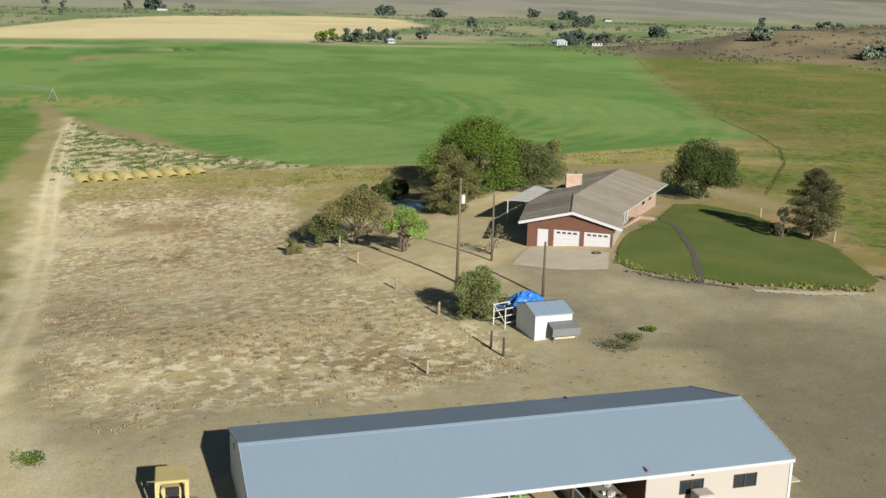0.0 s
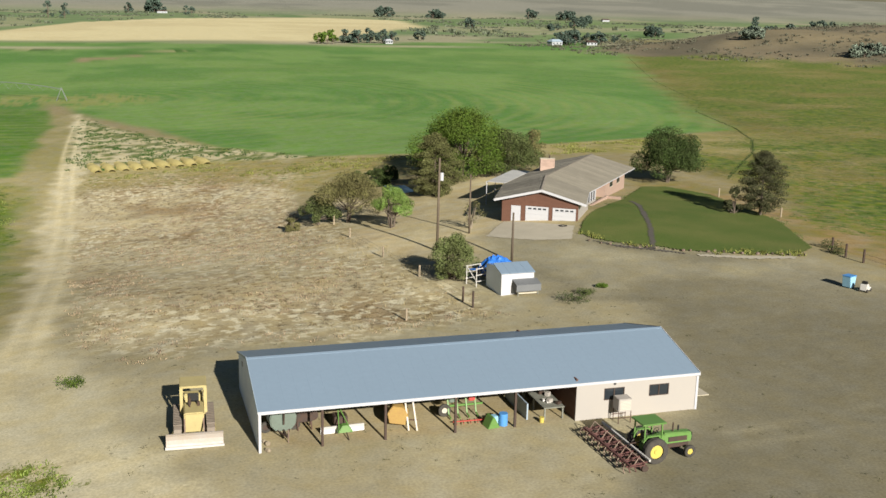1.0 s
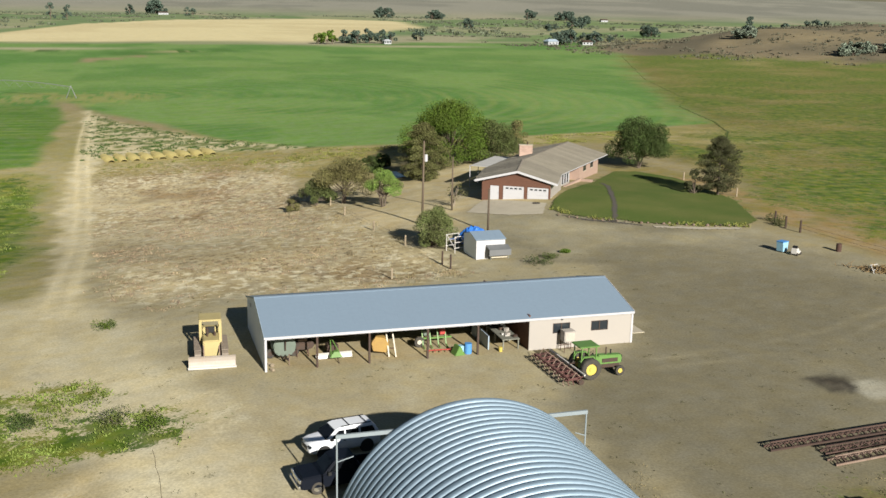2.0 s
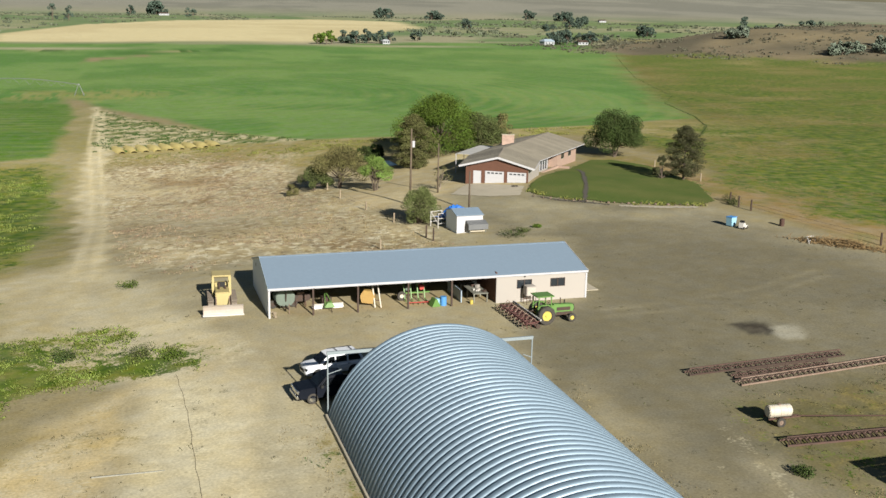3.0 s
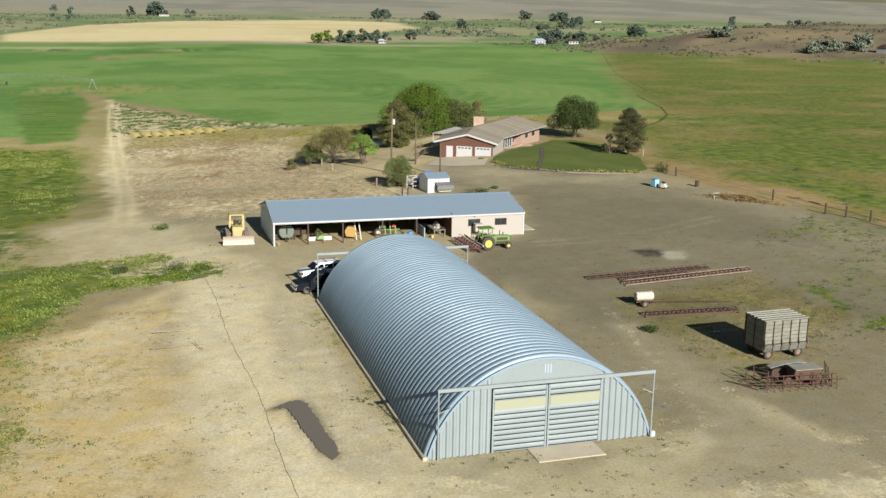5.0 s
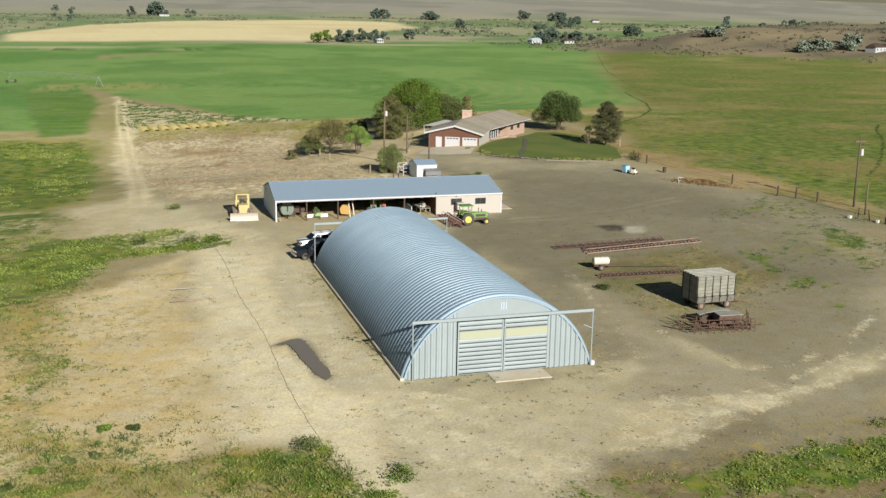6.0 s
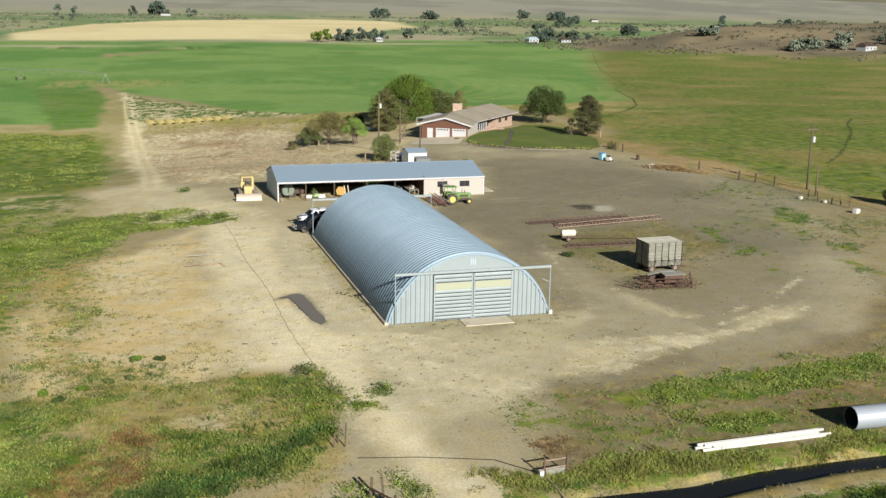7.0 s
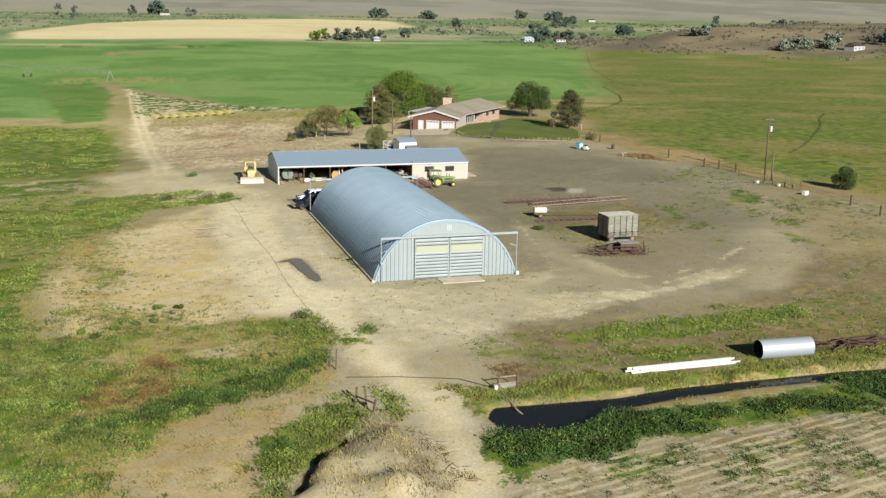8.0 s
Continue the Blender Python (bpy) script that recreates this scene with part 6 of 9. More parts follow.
    for e in (0, 1):
        for i in range(4):
            b.faces.new((f[e][i], r[e][i], r[e][i + 1], f[e][i + 1]))
    b.faces.new((f[0][4], f[1][4], r[1][4], r[0][4]))
    b.faces.new((f[0][0], r[0][0], r[1][0], f[1][0]))
    bl = part("blade", b, BLADE, d, "broad pale blade, paint worn off")
    b = B()
    box(b, -1.8, 1.8, -3.16, -3.02, 0.0, 0.16)
    part("cutting_edge", b, PIPE_WHITE, bl, "bright worn cutting edge")


def tractor():
    """Faces +x. Origin on the ground below the rear axle's middle."""
    t = thing("tractor", "green row-crop tractor with canopy and yellow wheels", "tractor", 23.25, -6.45, None, 2)
    for y in (-0.98, 0.98):
        wheel(t, 0, y, 0.83, 0.83, 0.46, 0.46, WHEEL_YELLOW)
    for y in (-0.72, 0.72):
        wheel(t, 2.62, y, 0.40, 0.40, 0.24, 0.20, WHEEL_YELLOW)
    b = B()
    rod(b, (0, -0.75, 0.83), (0, 0.75, 0.83), 0.16)
    part("rear_axle", b, TRACTOR_GREEN, t)
    b = B()
    box(b, -0.45, 1.25, -0.30, 0.30, 0.55, 1.12)
    part("transmission", b, TRACTOR_GREEN, t, bevel=0.04)
    b = B()
    prism(b, [(1.0, 0.85), (2.95, 0.85), (3.0, 1.15), (2.95, 1.48), (1.0, 1.58)], -0.31, 0.31, 0.04)
    part("hood", b, TRACTOR_GREEN, t, bevel=0.05)
    b = B()
    box(b, 2.99, 3.04, -0.24, 0.24, 0.9, 1.42)
    part("grille", b, BLACK, t)
    b = B()
    box(b, 1.3, 2.6, -0.36, -0.32, 1.0, 1.3)
    box(b, 1.3, 2.6, 0.32, 0.36, 1.0, 1.3)
    part("side_screen", b, DARK_STEEL, t)
    b = B()
    box(b, 1.2, 2.8, -0.24, 0.24, 0.55, 0.86)
    part("engine_block", b, DARK_STEEL, t)
    b = B()
    beam(b, (2.62, -0.62, 0.45), (2.62, 0.62, 0.45), 0.12, 0.12)
    beam(b, (2.62, 0, 0.45), (2.62, 0, 0.8), 0.2, 0.2)
    part("front_axle", b, TRACTOR_GREEN, t)
    for y in (-0.72, 0.50):
        b = B()
        prism(b, [(-0.75, 1.35), (-0.45, 1.70), (0.35, 1.72), (0.60, 1.40), (0.55, 1.36), (0.3, 1.64), (-0.42, 1.62), (-0.68, 1.32)], y, y + 0.22)
        part("fender", b, TRACTOR_GREEN, t)
    b = B()
    box(b, -0.35, 0.15, -0.26, 0.26, 1.15, 1.35)
    box(b, -0.42, -0.3, -0.26, 0.26, 1.3, 1.8)
    part("seat", b, BLACK, t, bevel=0.04)
    b = B()
    rod(b, (0.85, 0, 1.45), (0.55, 0, 1.75), 0.03)
    wheel_ring(b, 0.0, 0.0, 0.0, 0.2, 0.17, 0.03, 14)
    vs = b.verts[:]
    ring = [v for v in vs if v.co.length < 0.3]
    bmesh.ops.transform(b, matrix=pose(0.55, 0, 1.75, 0, 0, 0) @ pose(0, 0, 0, 90, 0, 0) @ pose(0, 0, 0, 0, 0, 45), verts=ring)
    part("steering_wheel", b, BLACK, t)
    b = B()
    box(b, 0.6, 1.05, -0.33, 0.33, 1.12, 1.5)
    part("dashboard", b, TRACTOR_GREEN, t, bevel=0.04)
    for x in (-0.62, 0.62):
        for y in (-0.62, 0.62):
            b = B()
            beam(b, (x, y, 1.1), (x * 0.95, y, 2.42), 0.08, 0.08)
            part("canopy_post", b, TRACTOR_GREEN, t)
    b = B()
    box(b, -0.85, 0.85, -0.78, 0.78, 2.42, 2.52)
    part("canopy", b, TRACTOR_GREEN, t, "flat green canopy roof", bevel=0.04)
    b = B()
    rod(b, (1.75, 0, 1.5), (1.75, 0, 2.1), 0.05)
    part("exhaust_stack", b, DARK_STEEL, t)
    b = B()
    rod(b, (2.2, 0.1, 1.5), (2.2, 0.1, 1.85), 0.06)
    part("air_intake", b, BLACK, t)
    b = B()
    beam(b, (-0.4, -0.3, 0.5), (-1.25, -0.4, 0.5), 0.07, 0.1)
    beam(b, (-0.4, 0.3, 0.5), (-1.25, 0.4, 0.5), 0.07, 0.1)
    beam(b, (-0.4, 0, 1.1), (-1.25, 0, 1.05), 0.06, 0.06)
    part("hitch", b, DARK_STEEL, t)


def cultivator():
    """A row-crop cultivator: bar along y with gangs of tines behind."""
    c = thing("cultivator", "rusty maroon row-crop cultivator behind the tractor", "cultivator", 21.6, -5.6, None, 2)
    for x, z in ((0.55, 0.85), (0.2, 0.62), (-0.75, 0.62)):
        b = B()
        beam(b, (x, -3.1, z), (x, 3.1, z), 0.12, 0.12)
        part("toolbar", b, PIPE_WHITE if z > 0.8 else MAROON, c, "pale square toolbar" if z > 0.8 else "")
    for k in range(8):
        y = -2.9 + k * 0.83
        b = B()
        beam(b, (0.5, y, 0.7), (-0.95, y, 0.55), 0.08, 0.08)
        beam(b, (0.2, y - 0.25, 0.62), (-0.75, y - 0.25, 0.62), 0.05, 0.05)
        arm = part("gang_arm", b, MAROON, c)
        for x in (-0.9, -0.5, -0.1, 0.3):
            b = B()
            s = 0.22 if int(x * 10) % 2 else -0.22
            beam(b, (x, y + s, 0.66), (x - 0.12, y + s, 0.32), 0.04, 0.06)
            beam(b, (x - 0.12, y + s, 0.32), (x, y + s, 0.03), 0.04, 0.06)
            part("tine", b, PALE_RUST if x < -0.6 else MAROON, arm)
        b = B()
        rod(b, (0.45, y + 0.08, 0.22), (0.45, y + 0.18, 0.22), 0.22, n=12)
        part("gauge_wheel", b, DARK_STEEL, arm)
        b = B()
        rod(b, (0.3, y, 0.7), (-0.1, y, 1.05), 0.03)
        rod(b, (-0.1, y, 1.05), (-0.4, y, 0.62), 0.03)
        part("spring", b, PALE_RUST, arm)


def suv():
    """Faces -x. Origin on the ground at the middle."""
    c = thing("suv", "white four-door SUV with dark windows and black roof rails", "car", 2.7, -15.2, None, 10)
    W = 0.95
    loft = B()
    # cross-sections from nose to tail: x, half width, sill, shoulder, top of the bonnet or roof, half width up there
    shape = ((-2.36, 0.62, 0.42, 0.62, 0.78, 0.50), (-2.28, 0.84, 0.36, 0.74, 0.98, 0.66), (-1.95, 0.93, 0.33, 0.86, 1.08, 0.74), (-1.25, W, 0.33, 0.95, 1.15, 0.78), (-1.05, W, 0.33, 1.0, 1.18, 0.82), (1.9, W, 0.33, 1.04, 1.2, 0.86), (2.2, 0.92, 0.36, 1.02, 1.18, 0.84), (2.3, 0.86, 0.42, 0.95, 1.1, 0.78))
    rings = []
    for x, w, lo, sh, top, tw in shape:
        half = ((w * 0.86, lo), (w, lo + 0.12), (w, sh - 0.08), (w * 0.985, sh + 0.02), (tw, top - 0.04), (tw * 0.75, top))
        rings.append([loft.verts.new((x, y, z)) for y, z in half] + [loft.verts.new((x, -y, z)) for y, z in reversed(half)])
    for p, q in zip(rings, rings[1:]):
        for k in range(12):
            loft.faces.new((p[k], p[(k + 1) % 12], q[(k + 1) % 12], q[k]))
    loft.faces.new(rings[0][::-1])
    loft.faces.new(rings[-1])
    part("body", loft, CAR_WHITE, c, smooth_shade=True)
    b = B()
    prism(b, [(-1.32, 1.10), (-0.60, 1.66), (-0.35, 1.75), (0.6, 1.79), (1.85, 1.73), (2.0, 1.66), (2.26, 1.14)], -W + 0.05, W - 0.05, 0.19)
    part("cabin", b, CAR_WHITE, c, bevel=0.07)
    for s in (-1, 1):
        for x in (-1.45, 1.38):
            b = B()
            rod(b, (x, s * 0.90, 0.42), (x, s * 0.965, 0.42), 0.47, 0.44, n=20)
            part("wheel_arch", b, BLACK, c, "dark wheel arch lining")
    b = B()
    v = [b.verts.new(p) for p in ((-1.285, -0.78, 1.16), (-1.285, 0.78, 1.16), (-0.655, 0.66, 1.65), (-0.655, -0.66, 1.65))]
    b.faces.new(v)
    bmesh.ops.solidify(b, geom=b.faces[:], thickness=0.02)
    part("windscreen", b, CAR_GLASS, c)
    for s in (-1, 1):
        for x0, x1, t0, t1 in ((-1.0, -0.1, -0.45, -0.1), (0.0, 0.85, 0.0, 0.85), (0.98, 1.98, 0.98, 1.8)):
            b = B()
            yb, yt = s * (W - 0.03), s * (W - 0.15)
            v = [b.verts.new(p) for p in ((x0, yb, 1.20), (x1, yb, 1.20), (t1, yt, 1.62), (t0, yt, 1.62))]
            b.faces.new(v)
            bmesh.ops.solidify(b, geom=b.faces[:], thickness=0.03)
            part("side_window", b, CAR_GLASS, c)
        b = B()
        beam(b, (-0.2, s * 0.62, 1.80), (1.75, s * 0.62, 1.80), 0.04, 0.05)
        rail = part("roof_rail", b, BLACK, c)
        b = B()
        box(b, -1.05, -0.85, s * 0.98 - 0.09, s * 0.98 + 0.09, 1.1, 1.25)
        part("mirror", b, BLACK, c, bevel=0.02)
        for x in (-0.2, 0.9):
            b = B()
            box(b, x, x + 0.18, s * 0.95 - 0.02, s * 0.95 + 0.02, 0.98, 1.02)
            part("door_handle", b, BLACK, c)
        b = B()
        box(b, -2.36, -2.2, s * 0.66 - 0.17, s * 0.66 + 0.17, 0.72, 0.90)
        part("headlight", b, PANE, c, bevel=0.03)
        b = B()
        box(b, 2.2, 2.31, s * 0.78 - 0.08, s * 0.78 + 0.08, 0.75, 1.1)
        part("tail_light", b, RED, c)
    for x in (0.3, 1.45):
        b = B()
        beam(b, (x, -0.62, 1.83), (x, 0.62, 1.83), 0.05, 0.03)
        part("crossbar", b, BLACK, c)
    b = B()
    box(b, -2.40, -2.32, -0.42, 0.42, 0.58, 0.78)
    part("grille", b, BLACK, c)
    for x in (-1.45, 1.38):
        for y in (-0.83, 0.83):
            wheel(c, x, y, 0.37, 0.37, 0.25, 0.22, CHROME, hub=False)


def pickup():
    """Faces -x. Origin on the ground at the middle."""
    c = thing("pickup", "dark blue pickup truck with chrome front and wheels", "pickup truck", 1.95, -19.9, None, 6)
    W = 0.98
    b = B()
    prism(b, [(-2.85, 0.5), (-2.9, 0.95), (-2.75, 1.12), (-1.45, 1.2), (0.75, 1.22), (0.75, 0.42), (-2.7, 0.40)], -W, W, 0.04)
    part("body", b, CAR_DARK, c, bevel=0.06)
    b = B()
    prism(b, [(-1.5, 1.16), (-0.85, 1.80), (-0.6, 1.88), (0.45, 1.88), (0.72, 1.2)], -W + 0.05, W - 0.05, 0.16)
    part("cab", b, CAR_DARK, c, bevel=0.05)
    b = B()
    for y0, y1 in ((-W, -W + 0.08), (W - 0.08, W)):
        box(b, 0.8, 2.9, y0, y1, 0.5, 1.2)
    box(b, 2.82, 2.9, -W, W, 0.5, 1.2)
    box(b, 0.8, 0.88, -W, W, 0.5, 1.2)
    box(b, 0.8, 2.9, -W, W, 0.45, 0.55)
    part("bed", b, CAR_DARK, c)
    b = B()
    v = [b.verts.new(p) for p in ((-1.48, -0.80, 1.24), (-1.48, 0.80, 1.24), (-0.94, 0.68, 1.79), (-0.94, -0.68, 1.79))]
    b.faces.new(v)
    bmesh.ops.solidify(b, geom=b.faces[:], thickness=0.02)
    part("windscreen", b, CAR_GLASS, c)
    for s in (-1, 1):
        b = B()
        v = [b.verts.new(p) for p in ((-1.2, s * (W - 0.03), 1.25), (0.5, s * (W - 0.03), 1.25), (0.35, s * (W - 0.15), 1.75), (-0.75, s * (W - 0.15), 1.75))]
        b.faces.new(v)
        bmesh.ops.solidify(b, geom=b.faces[:], thickness=0.03)
        part("side_window", b, CAR_GLASS, c)
        b = B()
        box(b, -2.93, -2.8, s * 0.74 - 0.18, s * 0.74 + 0.18, 0.8, 1.02)
        part("headlight", b, CHROME, c, bevel=0.02)
        b = B()
        box(b, -1.3, -1.1, s * 1.06 - 0.1, s * 1.06 + 0.1, 1.15, 1.35)
        part("mirror", b, BLACK, c, bevel=0.02)
    b = B()
    box(b, -3.0, -2.86, -0.95, 0.95, 0.45, 0.68)
    part("front_bumper", b, CHROME, c, bevel=0.03)
    b = B()
    box(b, -2.94, -2.88, -0.5, 0.5, 0.72, 1.02)
    part("grille", b, CHROME, c)
    for x in (-1.85, 1.75):
        for y in (-0.85, 0.85):
            wheel(c, x, y, 0.40, 0.40, 0.27, 0.24, CHROME, hub=False)


def tank_trailer():
    t = thing("tank_trailer", "old cream tank on a rusty single-axle trailer", "trailer", 30.0, -32.2, None, -4)
    b = B()
    rod(b, (-0.85, 0, 0.95), (0.85, 0, 0.95), 0.42, n=20)
    tank = part("tank", b, TANK_WHITE, t, "stained cream cylindrical tank", bevel=0.05)
    for x in (-0.5, 0.0, 0.5):
        b = B()
        rod(b, (x - 0.03, 0, 0.95), (x + 0.03, 0, 0.95), 0.435, n=20)
        part("band", b, TANK_WHITE, tank)
    b = B()
    rod(b, (0, 0, 1.3), (0, 0, 1.45), 0.12)
    part("filler_cap", b, PALE_RUST, tank)
    for y in (-0.35, 0.35):
        b = B()
        beam(b, (-0.9, y, 0.5), (1.6, y * 0.3, 0.48), 0.07, 0.09)
        part("frame_rail", b, RUST, t)
    b = B()
    beam(b, (1.5, 0, 0.48), (8.8, -0.35, 0.10), 0.07, 0.07)
    part("long_drawbar", b, RUST, t, "long rusty drawbar pipe")
    for y in (-0.6, 0.6):
        wheel(t, -0.1, y, 0.33, 0.33, 0.2, 0.17, PALE_RUST)


def hay_wagon():
    """A high-sided wagon: boards between iron ribs, flared lower panels, slatted top."""
    w = thing("hay_wagon", "tall weathered grey board wagon with slatted top on four tyres", "wagon", 33.85, -47.35, None, 1.5)
    X, Y, Z0, Z1 = 2.0, 1.3, 0.86, 3.2
    b = B()
    box(b, -X, X, -Y, Y, Z0 - 0.14, Z0)
    part("bed", b, WOOD_GREY, w)
    bay = 2 * X / 5
    for s in (-1, 1):
        for k in range(5):
            x0 = -X + k * bay + 0.05
            x1 = x0 + bay - 0.10
            # flared lower panel with its top corners cut
            b = B()
            y = s * (Y + 0.14)
            v = [b.verts.new(p) for p in ((x0, s * (Y + 0.02), Z0 - 0.16), (x1, s * (Y + 0.02), Z0 - 0.16), (x1, y, Z0 + 0.34), (x1 - 0.12, y, Z0 + 0.44), (x0 + 0.12, y, Z0 + 0.44), (x0, y, Z0 + 0.34))]
            b.faces.new(v)
            bmesh.ops.solidify(b, geom=b.faces[:], thickness=0.04)
            part("lower_panel", b, WOOD_PALE, w)
            for r in range(6):
                b = B()
                z = Z0 + 0.46 + r * 0.315
                box(b, x0, x1, s * Y - 0.02, s * Y + 0.02, z, z + 0.285)
                part("side_board", b, WOOD_GREY, w)
        for k in range(6):
            b = B()
            x = -X + k * bay
            box(b, x - 0.022, x + 0.022, s * (Y + 0.05) - 0.03, s * (Y + 0.05) + 0.03, Z0 - 0.1, Z1)
            # small knee at the foot of each rib
            beam(b, (x, s * (Y + 0.06), Z0 + 0.95), (x, s * (Y + 0.20), Z0 + 0.3), 0.05, 0.04)
            part("stake", b, DARK_STEEL, w, "dark iron rib")
    for s in (-1, 1):
        for r in range(8):
            b = B()
            z = Z0 + 0.02 + r * 0.29
            box(b, s * X - 0.02, s * X + 0.02, -Y, Y, z, z + 0.265)
            part("end_board", b, WOOD_GREY, w)
        for y in (-Y + 0.1, 0, Y - 0.1):
            b = B()
            box(b, s * (X + 0.045) - 0.025, s * (X + 0.045) + 0.025, y - 0.05, y + 0.05, Z0 - 0.1, Z1)
            part("end_stake", b, DARK_STEEL, w)
    for k in range(6):
        b = B()
        y = -Y + 0.08 + k * (2 * Y - 0.16) / 5
        box(b, -X - 0.06, X + 0.06, y - 0.10, y + 0.10, Z1 + 0.02, Z1 + 0.09)
        part("top_slat", b, WOOD_PALE, w, "pale bleached slat")
    for k in range(6):
        b = B()
        x = -X + 0.06 + k * (2 * X - 0.12) / 5
        box(b, x - 0.03, x + 0.03, -Y, Y, Z1 - 0.06, Z1 + 0.015)
        part("top_bearer", b, DARK_STEEL, w)
    for x in (-1.4, 1.4):
        b = B()
        beam(b, (x, -1.1, 0.42), (x, 1.1, 0.42), 0.1, 0.1)
        part("axle", b, RUST, w)
        for y in (-1.15, 1.15):
            wheel(w, x, y, 0.42, 0.42, 0.24, 0.22, PALE_RUST)
    for y in (-0.7, 0.7):
        b = B()
        beam(b, (-1.9, y, 0.55), (1.9, y, 0.55), 0.1, 0.18)
        part("sill", b, RUST, w)
    b = B()
    beam(b, (1.9, 0, 0.45), (3.6, 0.1, 0.15), 0.08, 0.08)
    part("tongue", b, RUST, w)


def old_thresher():
    m = thing("rusty_implement", "rusty old farm implement with pale lids among pipe gates", "implement", 31.0, -53.9, None, -6)
    m.scale = (1.12, 1.12, 1.12)
    b = B()
    box(b, -0.2, 1.6, -0.55, 0.6, 0.40, 1.15)
    part("hopper", b, RUST, m, bevel=0.03)
    b = B()
    prism(b, [(-0.25, 1.18), (1.7, 1.22), (1.7, 1.27), (-0.25, 1.23)], -0.75, 0.45)
    part("lid", b, WOOD_PALE, m, "pale weathered sheet lid")
    # arched sheet behind it
    b = B()
    arc = [(-1.25 + 2.6 * f, 0.80 + 0.42 * math.sin(math.pi * (0.08 + 0.55 * f))) for f in (0, 0.15, 0.3, 0.45, 0.6, 0.75, 0.9, 1.0)]
    prism(b, arc + [(x, z - 0.04) for x, z in reversed(arc)], 0.75, 1.35)
    part("second_lid", b, WOOD_PALE, m, "arched pale sheet")
    b = B()
    prism(b, [(-1.2, 0.3), (1.3, 0.3), (1.3, 1.0), (-1.0, 0.78)], 0.8, 1.3)
    part("rear_box", b, DARK_STEEL, m, "dark rusty drum housing")
    rng = random.Random(31)
    for x in (-2.3, -1.2, 0.0, 1.2, 2.3):
        b = B()
        rod(b, (x, -0.95, 0.0), (x + rng.uniform(-0.1, 0.1), -0.95, 1.0), 0.04, n=6)
        part("frame_post", b, RUST, m)
        b = B()
        rod(b, (x, -0.95, 0.4), (x + rng.uniform(-0.3, 0.3), 0.9, 0.35), 0.035, n=6)
        part("cross_pipe", b, RUST, m)
    for z in (0.18, 0.4, 0.62, 0.95):
        b = B()
        rod(b, (-2.5 - 0.2 * z, -0.95, z), (2.6, -0.95, z + rng.uniform(-0.1, 0.1)), 0.032, n=6)
        part("long_pipe", b, RUST, m)
    # gates leaning every way at both ends
    for x, y, a in ((2.2, -0.3, 50), (2.7, 0.2, 70), (-2.0, 0.1, 120), (-2.6, -0.3, 150)):
        c, d = math.cos(radians(a)), math.sin(radians(a))
        for k in range(4):
            b = B()
            z = 0.1 + 0.28 * k
            rod(b, (x - 0.7 * c, y - 0.7 * d + 0.3 * z, z), (x + 0.7 * c, y + 0.7 * d + 0.3 * z, z + 0.05), 0.028, n=6)
            part("gate_rail", b, RUST, m)
        for e in (-0.7, 0.7):
            b = B()
            rod(b, (x + e * c, y + e * d, 0.0), (x + e * c, y + e * d + 0.33, 1.1), 0.035, n=6)
            part("gate_end", b, RUST, m)
    for k in range(10):
        b = B()
        x = -2.5 + k * 0.55
        rod(b, (x, -1.35, 0.02), (x + rng.uniform(-0.2, 0.3), -0.9, rng.uniform(0.5, 0.8)), 0.026, n=6)
        part("tooth", b, RUST, m)
    for x in (0.3, 1.1):
        b = B()
        rod(b, (x, -0.62, 0.75), (x, -0.56, 0.75), 0.22, n=14)
        part("pulley", b, DARK_STEEL, m)
    for x, y in ((-0.6, -0.5), (1.3, -0.5), (-0.6, 0.9), (1.2, 0.9)):
        b = B()
        rod(b, (x, y - 0.06, 0.33), (x, y + 0.06, 0.33), 0.33, n=14)
        part("wheel", b, RUST, m)
    for x0, y0, x1, y1 in ((-2.9, -0.9, -4.0, 0.7), (-3.0, -0.2, -4.3, 0.9), (3.0, 0.2, 3.9, 0.1)):
        b = B()
        rod(b, (x0, y0, 0.06), (x1, y1, 0.12), 0.03, n=6)
        part("loose_pipe", b, RUST, m)


def truss(x0, y0, x1, y1, width, material, label, group, n=26):
    """A flat ladder-like steel section lying on the ground."""
    d = math.hypot(x1 - x0, y1 - y0)
    t = thing("steel_truss", label, "steel section", x0, y0, height_at(x0, y0), math.degrees(math.atan2(y1 - y0, x1 - x0)), group)
    for y in (0.0, width):
        b = B()
        beam(b, (0, y, 0.10), (d, y, 0.10 + height_at(x1, y1) - height_at(x0, y0)), 0.09, 0.12)
        part("chord", b, material, t)
    for k in range(n):
        b = B()
        x = (k + 0.5) * d / n
        lift = (height_at(x1, y1) - height_at(x0, y0)) * x / d
        beam(b, (x, 0, 0.13 + lift), (x + d / n * 0.6, width, 0.13 + lift), 0.05, 0.06)
        part("rung", b, TRUSS_IRON, t)
    rise = height_at(x1, y1) - height_at(x0, y0)
    b = B()
    beam(b, (0.2, width * 0.5, 0.5), (d - 0.2, width * 0.5, 0.5 + rise), 0.08, 0.08)
    part("upper_chord", b, material, t)
    for side in (0.0, width):
        b = B()
        for k in range(n // 2):
            xa, xb, xc = (2 * k) * d / n, (2 * k + 1) * d / n, (2 * k + 2) * d / n
            beam(b, (xa, side, 0.12 + rise * xa / d), (xb, width * 0.5, 0.5 + rise * xb / d), 0.04, 0.04)
            beam(b, (xb, width * 0.5, 0.5 + rise * xb / d), (xc, side, 0.12 + rise * xc / d), 0.04, 0.04)
        part("zigzag_brace", b, TRUSS_IRON, t)


